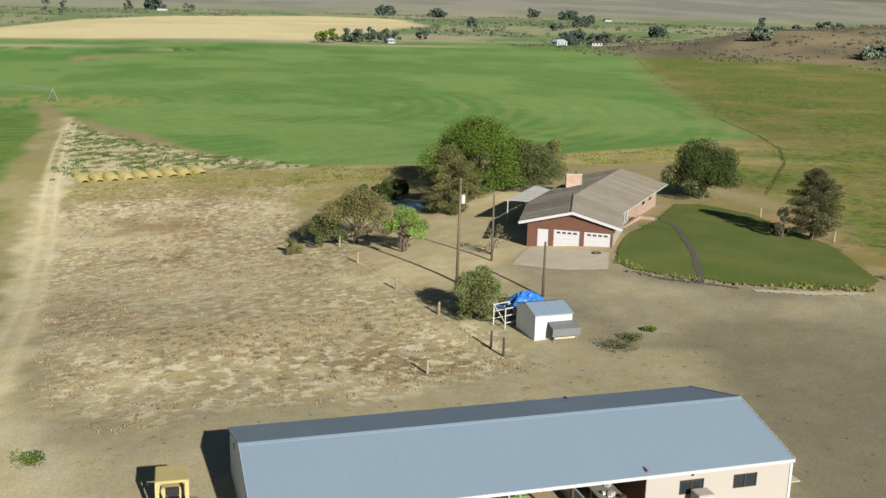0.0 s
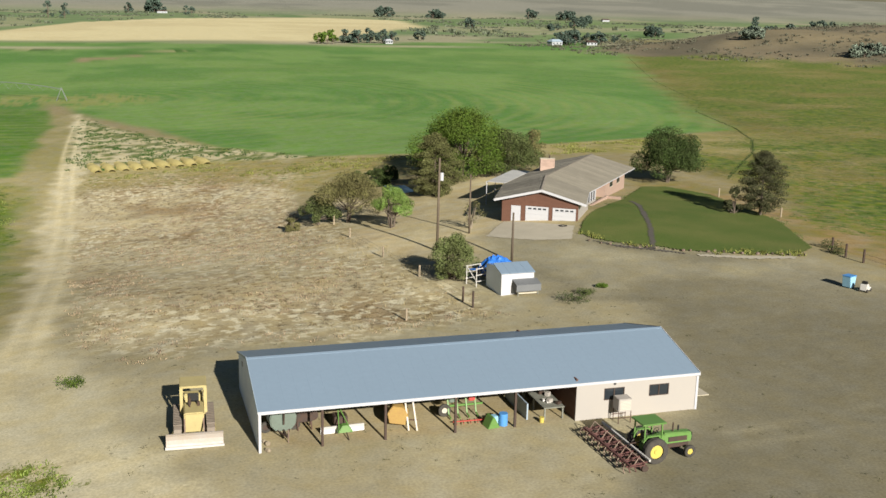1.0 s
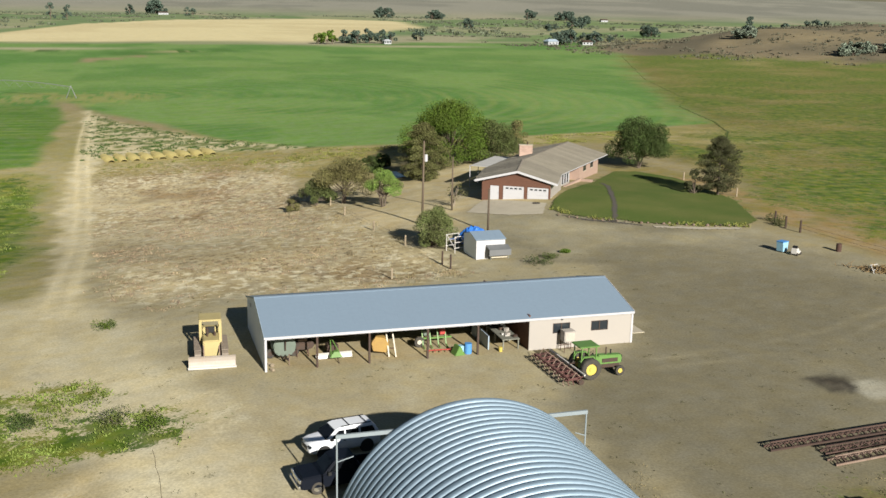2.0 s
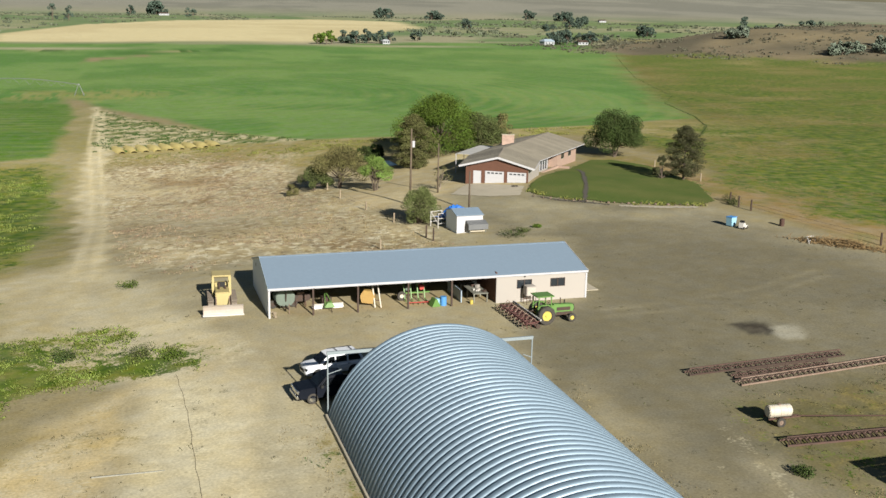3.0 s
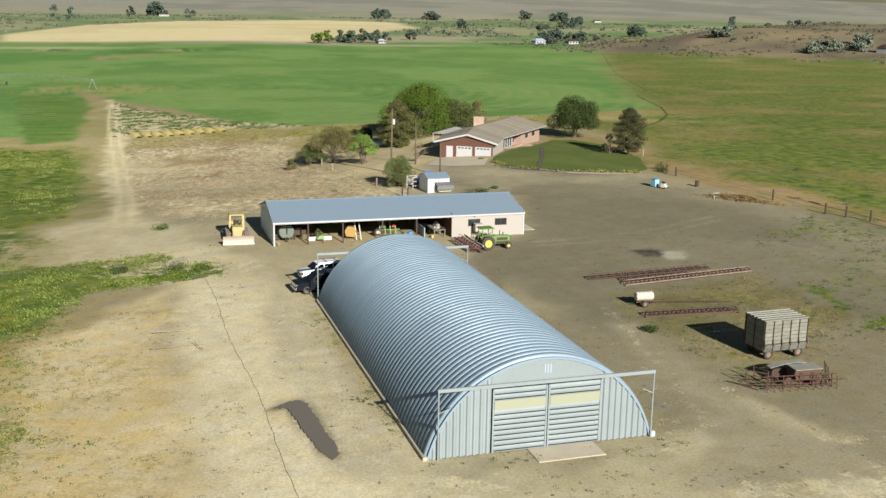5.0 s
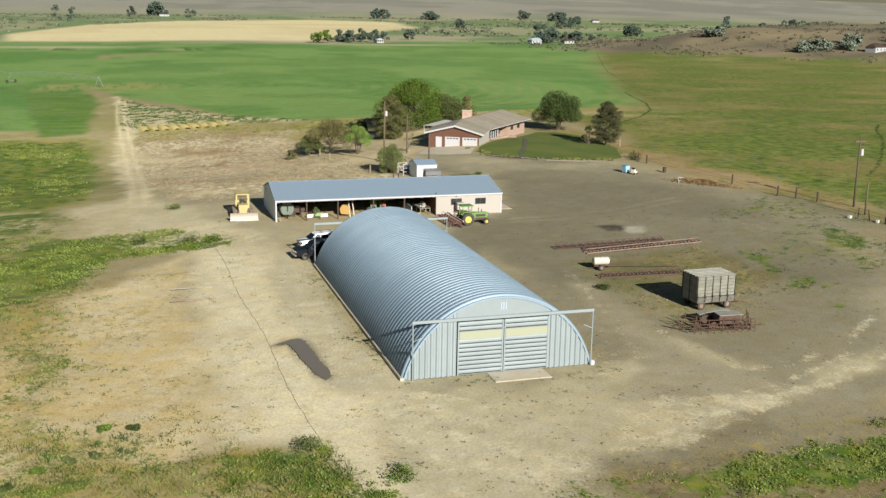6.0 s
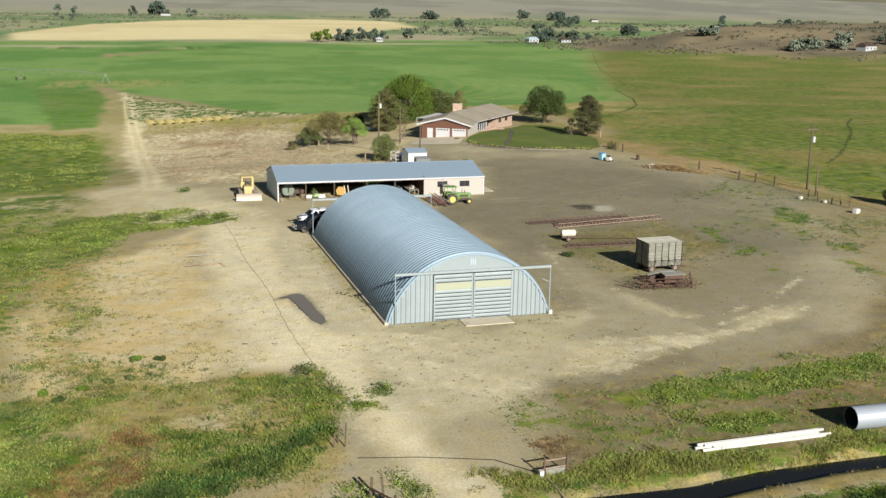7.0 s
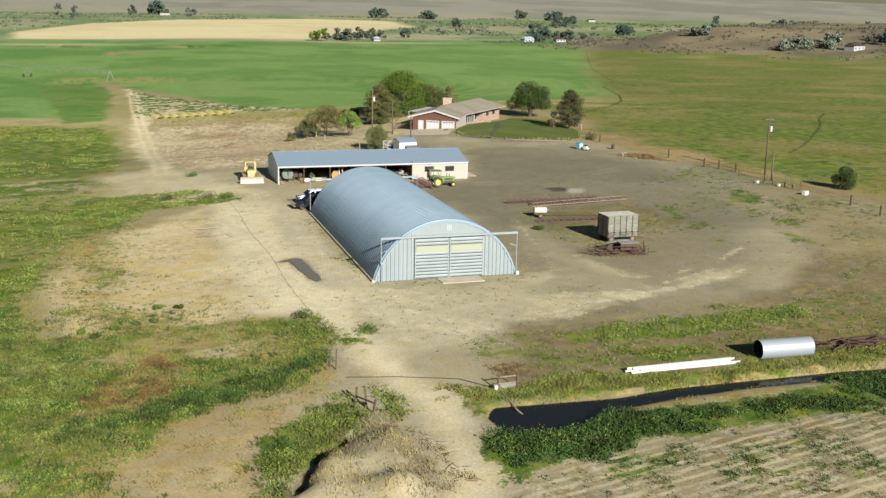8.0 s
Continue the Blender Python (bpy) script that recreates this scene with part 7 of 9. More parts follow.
CAR_GLASS = glass("car_glass", (0.012, 0.014, 0.018), 0.04)
bulldozer()
tractor()
cultivator()
suv()
pickup()
tank_trailer()
hay_wagon()
old_thresher()
truss(28.3, -35.8, 37.8, -36.3, 0.95, TRUSS_IRON, "rusty ladder-like steel section lying on dirt", "steel sections", 22)
truss(28.9, -22.4, 43.4, -21.7, 0.7, TRUSS_IRON, "long rusty steel truss lying on dirt", "steel sections", 30)
truss(31.6, -25.3, 46.8, -24.3, 0.8, PALE_RUST, "long weathered steel truss lying on dirt", "steel sections", 30)
truss(32.0, -23.7, 41.0, -23.2, 0.5, TRUSS_IRON, "rusty steel truss stacked beside others", "steel sections", 20)


# ---- gear inside the open shed bays ----
def spreader():
    s = thing("seed_drill", "faded green box implement parked under the shed roof", "implement", 1.75, 2.6, -0.02, 4)
    b = B()
    prism(b, [(-0.45, 0.42), (0.45, 0.42), (0.82, 0.80), (0.88, 1.35), (0.70, 1.80), (0.30, 2.0), (-0.30, 2.0), (-0.70, 1.80), (-0.88, 1.35), (-0.82, 0.80)], -0.55, 0.9, 0.03)
    part("hopper", b, PALE_GREEN, s, bevel=0.06)
    for x in (-0.95, 0.95):
        wheel(s, x, 0.5, 0.38, 0.38, 0.2, 0.19, DARK_STEEL)
    b = B()
    beam(b, (0, -0.5, 0.5), (0, -1.7, 0.45), 0.1, 0.1)
    beam(b, (-0.4, -0.5, 0.5), (0, -1.6, 0.45), 0.07, 0.07)
    beam(b, (0.4, -0.5, 0.5), (0, -1.6, 0.45), 0.07, 0.07)
    part("drawbar", b, DARK_STEEL, s)
    b = B()
    beam(b, (0.1, -1.5, 0.0), (0.1, -1.5, 0.9), 0.06, 0.06)
    part("jack", b, PALE_RUST, s)
    b = B()
    rod(b, (0, -0.6, 0.9), (0, -0.75, 1.7), 0.06)
    part("spout", b, DARK_STEEL, s)


def engine_stand():
    e = thing("old_engine", "dark greasy old engine on a stand in the shed", "engine", 3.25, 3.2, -0.02)
    b = B()
    box(b, -0.5, 0.6, -0.35, 0.35, 0.55, 1.15)
    part("block", b, DARK_STEEL, e, bevel=0.05)
    b = B()
    box(b, -0.3, 0.4, -0.2, 0.2, 1.15, 1.4)
    part("head", b, PALE_RUST, e, bevel=0.03)
    for x in (-0.4, 0.5):
        b = B()
        beam(b, (x, -0.4, 0), (x, -0.1, 0.6), 0.07, 0.07)
        beam(b, (x, 0.4, 0), (x, 0.1, 0.6), 0.07, 0.07)
        part("stand", b, RUST, e)
    b = B()
    rod(b, (0.65, -0.06, 0.85), (0.65, 0.06, 0.85), 0.35, n=16)
    part("flywheel", b, DARK_STEEL, e)


def rear_blade():
    r = thing("rear_blade", "bright green three-point blade with a long white mouldboard", "implement", 5.6, 1.9, -0.02, 2)
    b = B()
    prism(b, [(-0.1, 0.05), (0.02, 0.05), (0.10, 0.28), (0.05, 0.5), (-0.05, 0.5), (-0.02, 0.28)], -1.45, 1.45)
    bmesh.ops.rotate(b, verts=b.verts[:], cent=(0, 0, 0), matrix=Matrix.Rotation(radians(90), 3, "Z"))
    part("mouldboard", b, PIPE_WHITE, r, "long white blade")
    b = B()
    prism(b, [(-0.5, 0.3), (0.55, 0.3), (0.2, 0.75), (-0.15, 0.75)], -0.8, -0.15, 0.1)
    part("frame", b, TRACTOR_GREEN, r, bevel=0.03)
    for x in (-0.4, 0.4):
        b = B()
        beam(b, (x, -0.8, 0.35), (x * 0.2, 0.9, 1.2), 0.07, 0.07)
        part("mast", b, TRACTOR_GREEN, r)
    b = B()
    box(b, -0.4, 0.5, 0.5, 1.4, 0.3, 0.9)
    part("gearbox", b, DARK_STEEL, r, bevel=0.05)
    b = B()
    beam(b, (0.1, -0.7, 0.3), (0.1, -1.4, 0.05), 0.06, 0.06)
    part("foot", b, DARK_STEEL, r)


def loader_bucket():
    k = thing("loader_arm", "old orange loader bucket with rusty lift arms", "implement", 9.45, 2.1, -0.02, -18)
    b = B()
    prism(b, [(-0.6, 0.35), (0.55, 0.25), (0.65, 0.9), (0.3, 1.45), (-0.4, 1.55), (-0.75, 1.0)], -0.5, 0.5, 0.02)
    part("bucket", b, ORANGE, k, bevel=0.04)
    b = B()
    beam(b, (0.7, -0.9, 0.05), (0.35, 0.2, 1.9), 0.11, 0.11)
    beam(b, (1.25, -0.9, 0.05), (0.85, 0.2, 1.9), 0.11, 0.11)
    part("lift_arm", b, TANK_WHITE, k, "pale rusty lift arms")
    b = B()
    beam(b, (0.7, -0.5, 0.65), (1.25, -0.5, 0.65), 0.07, 0.07)
    part("cross_tube", b, RUST, k)
    b = B()
    box(b, -0.45, 0.5, 0.5, 1.6, 0.0, 0.8)
    part("base", b, DARK_STEEL, k)


def planter():
    p = thing("row_planter", "green and red row-crop planter frame in the shed", "implement", 14.3, 3.0, -0.02)
    for z, y in ((0.7, 0.0), (1.75, 0.3)):
        b = B()
        beam(b, (-1.4, y, z), (1.3, y, z), 0.12, 0.12)
        part("toolbar", b, TRACTOR_GREEN, p)
    for x in (-1.2, -0.55, 0.1, 0.75):
        b = B()
        beam(b, (x, 0.3, 1.75), (x, -0.3, 0.2), 0.10, 0.10)
        beam(b, (x, -0.3, 0.2), (x, -0.9, 0.12), 0.08, 0.08)
        part("shank", b, TRACTOR_GREEN, p)
    for x in (-0.9, 0.5):
        b = B()
        box(b, x - 0.2, x + 0.25, -0.1, 0.35, 0.95, 1.4)
        part("seed_box", b, RED if x > 0 else PALE_GREEN, p, bevel=0.04)
    wheel(p, -1.45, -0.1, 0.45, 0.45, 0.2, 0.2, TANK_WHITE)
    b = B()
    for k in range(6):
        x = -1.2 + k * 0.5
        beam(b, (x, -2.1, 0.2), (x + 0.2, -1.2, 0.12), 0.05, 0.05)
    beam(b, (-1.3, -1.6, 0.2), (1.5, -1.7, 0.2), 0.07, 0.07)
    part("harrow_bar", b, RED, p, "faded red tine bar")


def drums():
    b = B()
    rod(b, (0, 0, 0), (0, 0, 0.85), 0.30, n=18)
    rod(b, (0, 0, 0.28), (0, 0, 0.32), 0.315, n=18)
    rod(b, (0, 0, 0.56), (0, 0, 0.60), 0.315, n=18)
    single("blue_drum", b, BLUE_PLASTIC, "bright blue plastic drum beside a shed post", "drum", 16.25, 0.55, -0.02)
    b = B()
    prism(b, [(-0.45, 0.0), (0.45, 0.0), (0.05, 0.75), (-0.1, 0.75)], -0.4, 0.5)
    single("green_trough", b, TRACTOR_GREEN, "small green metal hopper leaning by the drum", "hopper", 15.4, 0.5, -0.02, 8, bevel=0.02)
    b = B()
    box(b, -0.3, 0.3, -0.25, 0.25, 0, 0.6)
    single("blue_crate", b, PALE_BLUE, "pale blue plastic crate", "crate", 15.85, 0.9, -0.02, 5, bevel=0.03)


def bench():
    w = thing("workbench", "cluttered wooden workbench against the dark partition", "workbench", 20.0, 2.2, -0.02, 0)
    b = B()
    box(b, -0.8, 0.7, -1.6, 2.6, 0.82, 0.90)
    part("top", b, WOOD_GREY, w)
    for x in (-0.7, 0.6):
        for y in (-1.5, 0.5, 2.5):
            b = B()
            box(b, x - 0.05, x + 0.05, y - 0.05, y + 0.05, 0, 0.82)
            part("leg", b, WOOD_GREY, w)
    b = B()
    box(b, -1.9, -1.8, -1.2, 3.0, 0.0, 1.15)
    part("side_panel", b, WALL_STEEL, w, "pale steel side panel")
    rng = random.Random(4)
    for k in range(9):
        b = B()
        s = rng.uniform(0.10, 0.28)
        box(b, -s, s, -s * 0.7, s * 0.7, 0, s * rng.uniform(0.7, 1.5))
        x, y = 20.0 + rng.uniform(-0.55, 0.45), 2.2 + rng.uniform(-1.3, 2.2)
        single("stored_box", b, rng.choice((PIPE_WHITE, TANK_WHITE, DARK_STEEL, WALL_CREAM)), "small box or can stored on the workbench", "box", x, y, 0.88, rng.uniform(0, 90), "bench clutter", bevel=0.02)
    b = B()
    rod(b, (0, 0, 0), (0, 0, 0.38), 0.15, 0.17, n=14)
    single("bucket", b, WHEEL_YELLOW, "pale yellow bucket on the dirt floor", "bucket", 18.95, 0.35, -0.02)


def cooler():
    c = thing("evaporative_cooler", "cream louvred evaporative cooler on a pipe stand", "air cooler", 24.35, -0.75, -0.02)
    b = B()
    box(b, -0.5, 0.5, -0.45, 0.45, 0.85, 1.75)
    part("cabinet", b, WALL_CREAM, c, bevel=0.03)
    for k in range(7):
        b = B()
        box(b, -0.4, 0.4, -0.475, -0.45, 0.98 + k * 0.1, 1.03 + k * 0.1)
        part("louvre", b, TANK_WHITE, c)
    for x in (-0.45, 0.45):
        for y in (-0.4, 0.4):
            b = B()
            rod(b, (x, y, 0), (x, y, 0.87), 0.03)
            part("leg", b, RUST, c)
    b = B()
    for z in (0.4,):
        beam(b, (-0.45, -0.4, z), (0.45, -0.4, z), 0.04, 0.04)
        beam(b, (-0.45, 0.4, z), (0.45, 0.4, z), 0.04, 0.04)
    part("stretcher", b, RUST, c)
    b = B()
    box(b, -0.3, 0.3, 0.45, 0.73, 1.15, 1.6)
    part("duct", b, TANK_WHITE, c)


spreader()
engine_stand()
rear_blade()
loader_bucket()
planter()
drums()
bench()
cooler()
rng = random.Random(11)
for k in range(5):
    b = B()
    s = rng.uniform(0.1, 0.2)
    bmesh.ops.create_icosphere(b, subdivisions=1, radius=s)
    single("pale_rock", b, PALE_POST, "pale broken rock by the shed corner", "rock", 0.35 + rng.uniform(-0.1, 0.3), rng.uniform(-0.2, 1.6), s * 0.6, rng.uniform(0, 90), "rocks at the shed corner")


# ---- water, lawn and paths ----
def sheet(name, poly, lift, material, label, category, step=0.5, level=None, margin=0.0):
    """A thin sheet that follows the ground inside an outline."""
    px, py = [p[0] for p in poly], [p[1] for p in poly]
    xs_ = np.arange(min(px) - 1, max(px) + 1 + step, step)
    ys_ = np.arange(min(py) - 1, max(py) + 1 + step, step)
    data, _ = grid_mesh(name, xs_, ys_, (lambda x, y: ground(x, y) + lift) if level is None else (lambda x, y: np.full(x.shape, level)), lambda x, y: depth_in(poly, x, y) + 0.35 * rough(x, y, 2.0, 7) > -margin)
    data.materials.append(material)
    return tagged(new(name, data), label, category, kind="structure")


LAWN_MAT = surface("mown_lawn", (0.062, 0.105, 0.019), 0.9, dirt=(0.145, 0.148, 0.046), amount=0.95, coarse=0.16, fine=7, bump=0.6, lift=0.06, spec=0.15)
PATH_MAT = surface("dark_path", (0.075, 0.068, 0.058), 0.9, dirt=(0.12, 0.10, 0.075), amount=0.6, coarse=1.2, fine=9, bump=0.3)
sheet("lawn", LAWN, 0.10, LAWN_MAT, "mown bright green lawn before the house", "lawn", 0.3)
PATH_LINE = [(60.9, 69.5), (60.2, 65.5), (57.0, 57.5), (53.8, 50.0), (51.0, 44.0), (49.2, 40.8), (48.3, 41.2), (50.0, 44.6), (52.8, 50.4), (56.0, 57.9), (59.2, 65.8), (59.9, 69.5)]
sheet("garden_path", PATH_LINE, 0.13, PATH_MAT, "dark curved path across the lawn", "path", 0.3)
KERB_LINE = [(44.2, 47.0), (46.0, 44.0), (49.4, 41.2), (51.8, 38.8), (51.4, 38.2), (48.8, 40.3), (45.4, 43.2), (43.8, 46.4)]
sheet("damp_edge", KERB_LINE, 0.05, PATH_MAT, "dark damp soil strip along the lawn edge", "soil", 0.3)
sheet("canal_water", CANAL, 0, DARK_WATER, "still dark canal water between weedy banks", "water", 0.5, level=-0.20, margin=1.2)
sheet("puddle", PUDDLE, 0, MUD_WATER, "shallow muddy puddle on the pale drive", "water", 0.1, level=0.012, margin=0.0)
DITCH_WIDE = [(-15.0, -104.5), (-12.0, -99.8), (-9.3, -96.6), (-8.9, -97.4), (-12.4, -101.6), (-14.4, -105.4)]
sheet("ditch_water", DITCH_WIDE, 0, DARK_WATER, "dark water in the narrow ditch", "water", 0.3, level=-0.95, margin=0.2)
POOL = [(33.2, 104.0), (36.6, 101.5), (36.4, 94.6), (32.2, 95.0)]
POOL_MAT = surface("pool_cover", (0.20, 0.32, 0.42), 0.4, amount=0.4, coarse=0.8, bump=0.1)
sheet("pool_cover", POOL, 0.25, POOL_MAT, "pale blue sheet lying in tree shade", "cover", 0.5)
sheet("flat_pad", [(62.0, 33.2), (57.0, 34.6), (52.0, 37.2), (52.6, 38.2), (57.4, 36.0), (63.0, 34.4)], 0.06, CONCRETE, "pale concrete strip beside the lawn", "strip", 0.3)

sheet("garage_apron", APRON, 0.05, CONCRETE, "pale concrete apron before the garage doors", "apron", 0.15)


# ---- poles, posts, fences ----
def utility_pole(x, y, top, r, label, crossarm=False, lamp=False, lean=0.0):
    z = height_at(x, y)
    p = thing("utility_pole", label, "utility pole", x, y, z)
    b = B()
    rod(b, (0, 0, -0.3), (lean, 0, top - z), r, r * 0.7, n=10)
    part("pole", b, POLE_WOOD, p, smooth_shade=True)
    if crossarm:
        b = B()
        box(b, -0.9, 0.9, -0.07, 0.05, top - z - 0.7, top - z - 0.55)
        part("crossarm", b, POLE_WOOD, p)
        for dx in (-0.8, 0.0, 0.8):
            b = B()
            rod(b, (dx, 0, top - z - 0.55), (dx, 0, top - z - 0.38), 0.05, n=8)
            part("insulator", b, PANE, p)
    if lamp:
        b = B()
        rod(b, (0.35, -0.1, top - z - 2.6), (0.35, -0.1, top - z - 1.7), 0.22, n=14)
        part("transformer", b, WHITE_TRIM, p, "pale transformer can", bevel=0.03)
    return p


utility_pole(26.85, 51.7, 10.4, 0.16, "tall weathered wooden utility pole beside a bush", lamp=True, lean=0.1)
utility_pole(32.7, 57.6, 7.45, 0.13, "weathered wooden pole in the dirt yard")
utility_pole(32.7, 42.8, 5.6, 0.15, "short thick wooden pole beside the small shed")
utility_pole(79.0, -10.4, 10.6, 0.15, "wooden utility pole with a pale transformer", True, True)
utility_pole(76.6, -15.8, 5.3, 0.14, "short dark wooden pole among scrap")


def fence_post(x, y, h, r, material, label, group, tilt=0.0):
    b = B()
    rod(b, (0, 0, -0.3), (tilt, 0, h), r, r * 0.92, n=8)
    return single("fence_post", b, material, label, "fence post", x, y, height_at(x, y), 0, group)


for x, y in ((20.4, 80.6), (20.2, 68.9), (20.7, 52.9), (22.0, 42.0)):
    fence_post(x, y, 1.25, 0.12, PALE_POST, "pale weathered wooden fence post in dry grass", "posts along the lot", 0.05)
for x, y, h in ((16.5, 26.6, 1.15), (23.4, 31.3, 1.5), (23.6, 28.9, 1.6)):
    fence_post(x, y, h, 0.11, DARK_STEEL if h > 1.2 else PALE_POST, "dark wooden fence post in dry weeds" if h > 1.2 else "leaning mossy fence post", "posts along the lot")
for x, y in ((68.9, 36.4), (68.1, 33.0), (68.2, 30.2), (71.9, 9.2), (73.4, -0.6), (74.9, -2.9), (76.1, -6.2), (74.5, -37.8), (73.2, -45.5)):
    fence_post(x, y, 1.5, 0.13, DARK_STEEL, "dark creosoted fence post on the field edge", "posts along the field")
for x, y in ((76.5, 57.2), (77.0, 73.5)):
    fence_post(x, y, 1.3, 0.12, PALE_POST, "pale fence post beside the lawn trees", "posts along the field")


def wire(points, sag, label):
    """Fence wire from post to post."""
    b = B()
    for (x0, y0), (x1, y1) in zip(points, points[1:]):
        for h in (0.55, 1.0):
            a, c = Vector((x0, y0, height_at(x0, y0) + h)), Vector((x1, y1, height_at(x1, y1) + h))
            m = (a + c) / 2 - Vector((0, 0, sag))
            rod(b, a, m, 0.012, n=4)
            rod(b, m, c, 0.012, n=4)
    single("fence_wire", b, DARK_STEEL, label, "fence wire", 0, 0, 0)


wire([(20.4, 80.6), (20.2, 68.9), (20.7, 52.9), (22.0, 42.0), (23.4, 31.3)], 0.05, "thin slack wire between the lot posts")
wire([(68.2, 30.2), (71.9, 9.2), (73.4, -0.6), (76.1, -6.2), (74.5, -37.8), (73.2, -45.5)], 0.1, "thin wire along the field fence")
# hose along the pale drive
b = B()
pts = [(-8.6 + 0.16 * math.sin(i * 0.31) + 0.035 * i + 0.05 * math.sin(i * 2.3), -11.6 - i * 1.35) for i in range(44)]
for (x0, y0), (x1, y1) in zip(pts, pts[1:]):
    rod(b, (x0, y0, height_at(x0, y0) + 0.03), (x1, y1, height_at(x1, y1) + 0.02), 0.011, n=5)
single("hose", b, POLE_WOOD, "thin dark hose lying along the pale ground", "hose", 0, 0, 0)


# ---- small shed, tarp heap and rack ----
HOOD_GREY = surface("dark_grey_sheet", (0.13, 0.135, 0.14), 0.6, amount=0.4, coarse=1.0, bump=0.05)


def pump_house():
    s = thing("small_shed", "small white metal shed with pale blue roof", "shed", 27.45, 31.75, -0.35, 2)
    W, D, H = 3.45, 4.1, 2.15
    b = B()
    box(b, 0, W, 0, 0.08, -0.3, H)
    part("front_wall", b, WHITE_TRIM, s)
    b = B()
    box(b, 0, W, D - 0.08, D, -0.3, H)
    part("back_wall", b, WALL_STEEL, s)
    for x in (0, W - 0.08):
        b = B()
        pts = ((0.08, -0.3), (D - 0.08, -0.3), (D - 0.08, H + 0.1), (D * 0.5, H + 0.55), (0.08, H + 0.1))
        a = [b.verts.new((x, p[0], p[1])) for p in pts]
        c = [b.verts.new((x + 0.08, p[0], p[1])) for p in pts]
        b.faces.new(a)
        b.faces.new(c[::-1])
        for i in range(5):
            b.faces.new((a[i], a[(i + 1) % 5], c[(i + 1) % 5], c[i]))
        part("side_wall", b, END_STEEL, s)
    for y0, y1 in ((-0.1, D / 2), (D + 0.1, D / 2)):
        for k in range(4):
            b = B()
            x0 = -0.1 + k * (W + 0.2) / 4
            x1 = x0 + (W + 0.2) / 4 - 0.01
            v = [b.verts.new(p) for p in ((x0, y0, H + 0.12), (x1, y0, H + 0.12), (x1, y1, H + 0.68), (x0, y1, H + 0.68))]
            u = [b.verts.new(q.co - Vector((0, 0, 0.05))) for q in v]
            b.faces.new(v)
            b.faces.new(u[::-1])
            for j in range(4):
                b.faces.new((v[j], u[j], u[(j + 1) % 4], v[(j + 1) % 4]))
            part("roof_sheet", b, ROOF_STEEL, s)
    b = B()
    prism(b, [(-1.15, 0.62), (-1.15, 1.28), (-0.02, 1.62), (-0.02, 1.56), (-1.10, 1.22), (-1.10, 0.62)], 1.15, 3.75)
    bmesh.ops.transform(b, matrix=Matrix(((0, 1, 0, 0), (1, 0, 0, 0), (0, 0, 1, 0), (0, 0, 0, 1))), verts=b.verts[:])
    part("hood", b, HOOD_GREY, s, "dark grey sheet hood over a low bench")
    b = B()
    box(b, 1.5, 3.4, -0.9, -0.05, 0.3, 0.45)
    part("bench", b, CONCRETE, s)
    for x in (1.4, 3.5):
        b = B()
        box(b, x - 0.04, x + 0.04, -0.97, -0.89, -0.25, 1.0)
        part("hood_post", b, WOOD_GREY, s)


pump_house()


def draped(name, x, y, rx, ry, h, material, label, category, seed, turn=0):
    """A crumpled cloth over a heap, with folds and an uneven hem."""
    n = 26
    verts, faces = [], []
    rng = np.random.RandomState(seed)
    for i in range(n + 1):
        for j in range(n + 1):
            u, v = i / n * 2 - 1, j / n * 2 - 1
            r = math.hypot(u, v)
            fold = 0.22 * math.sin(5 * math.atan2(v, u) + seed) * r
            crease = float(rough(u * 3 + seed, v * 3 + 9, 1.3, seed)) * 1.5 + float(abs(rough(u * 3 + 40, v * 3, 0.9, seed + 4))) * 1.2
            z = h * max(0.0, 1 - r ** 1.8) ** 0.75 + crease * 0.55 * (1 - min(1, r)) ** 0.4 + rng.uniform(-0.03, 0.03)
            verts.append(((u + fold * u) * rx, (v + fold * v) * ry, max(0.03, z)))
    for i in range(n):
        for j in range(n):
            faces.append((i * (n + 1) + j, (i + 1) * (n + 1) + j, (i + 1) * (n + 1) + j + 1, i * (n + 1) + j + 1))
    ob = new(name, raw(name, verts, faces, material))
    ob.matrix_basis = pose(x, y, height_at(x, y), 0, 0, turn)
    return tagged(ob, label, category)


draped("tarp", 30.0, 40.3, 1.9, 1.6, 1.7, TARP, "crumpled bright blue tarp over a scrap heap", "tarp", 3, 15)
rng = random.Random(8)
for k in range(16):
    b = B()
    x, y = 28.6 + rng.uniform(-1.2, 1.2), 38.6 + rng.uniform(-0.9, 0.9)
    rod(b, (-rng.uniform(0.3, 0.8), 0, 0), (rng.uniform(0.3, 0.8), 0, rng.uniform(0, 0.3)), rng.uniform(0.06, 0.12), n=7)
    single("firewood_log", b, rng.choice((PALE_POST, POLE_WOOD, BRICK)), "split log on a loose firewood heap", "log", x, y, height_at(x, y) + rng.uniform(0.08, 0.7), rng.uniform(0, 180), "firewood heap")


def pipe_rack():
    r = thing("pipe_rack", "white painted pipe rack beside the small shed", "rack", 26.2, 35.6, -0.35, 20)
    for x in (0, 1.7):
        for y in (0, 1.6):
            b = B()
            rod(b, (x, y, -0.1), (x, y, 1.8), 0.05)
            part("upright", b, PIPE_WHITE, r)
    for z in (0.5, 1.15, 1.8):
        for y in (0, 1.6):
            b = B()
            rod(b, (-0.1, y, z), (1.8, y, z), 0.045)
            part("rail", b, PIPE_WHITE, r)
    for x in (0, 1.7):
        b = B()
        rod(b, (x, 0, 0.5), (x, 1.6, 1.8), 0.04)
        part("brace", b, PIPE_WHITE, r)


pipe_rack()

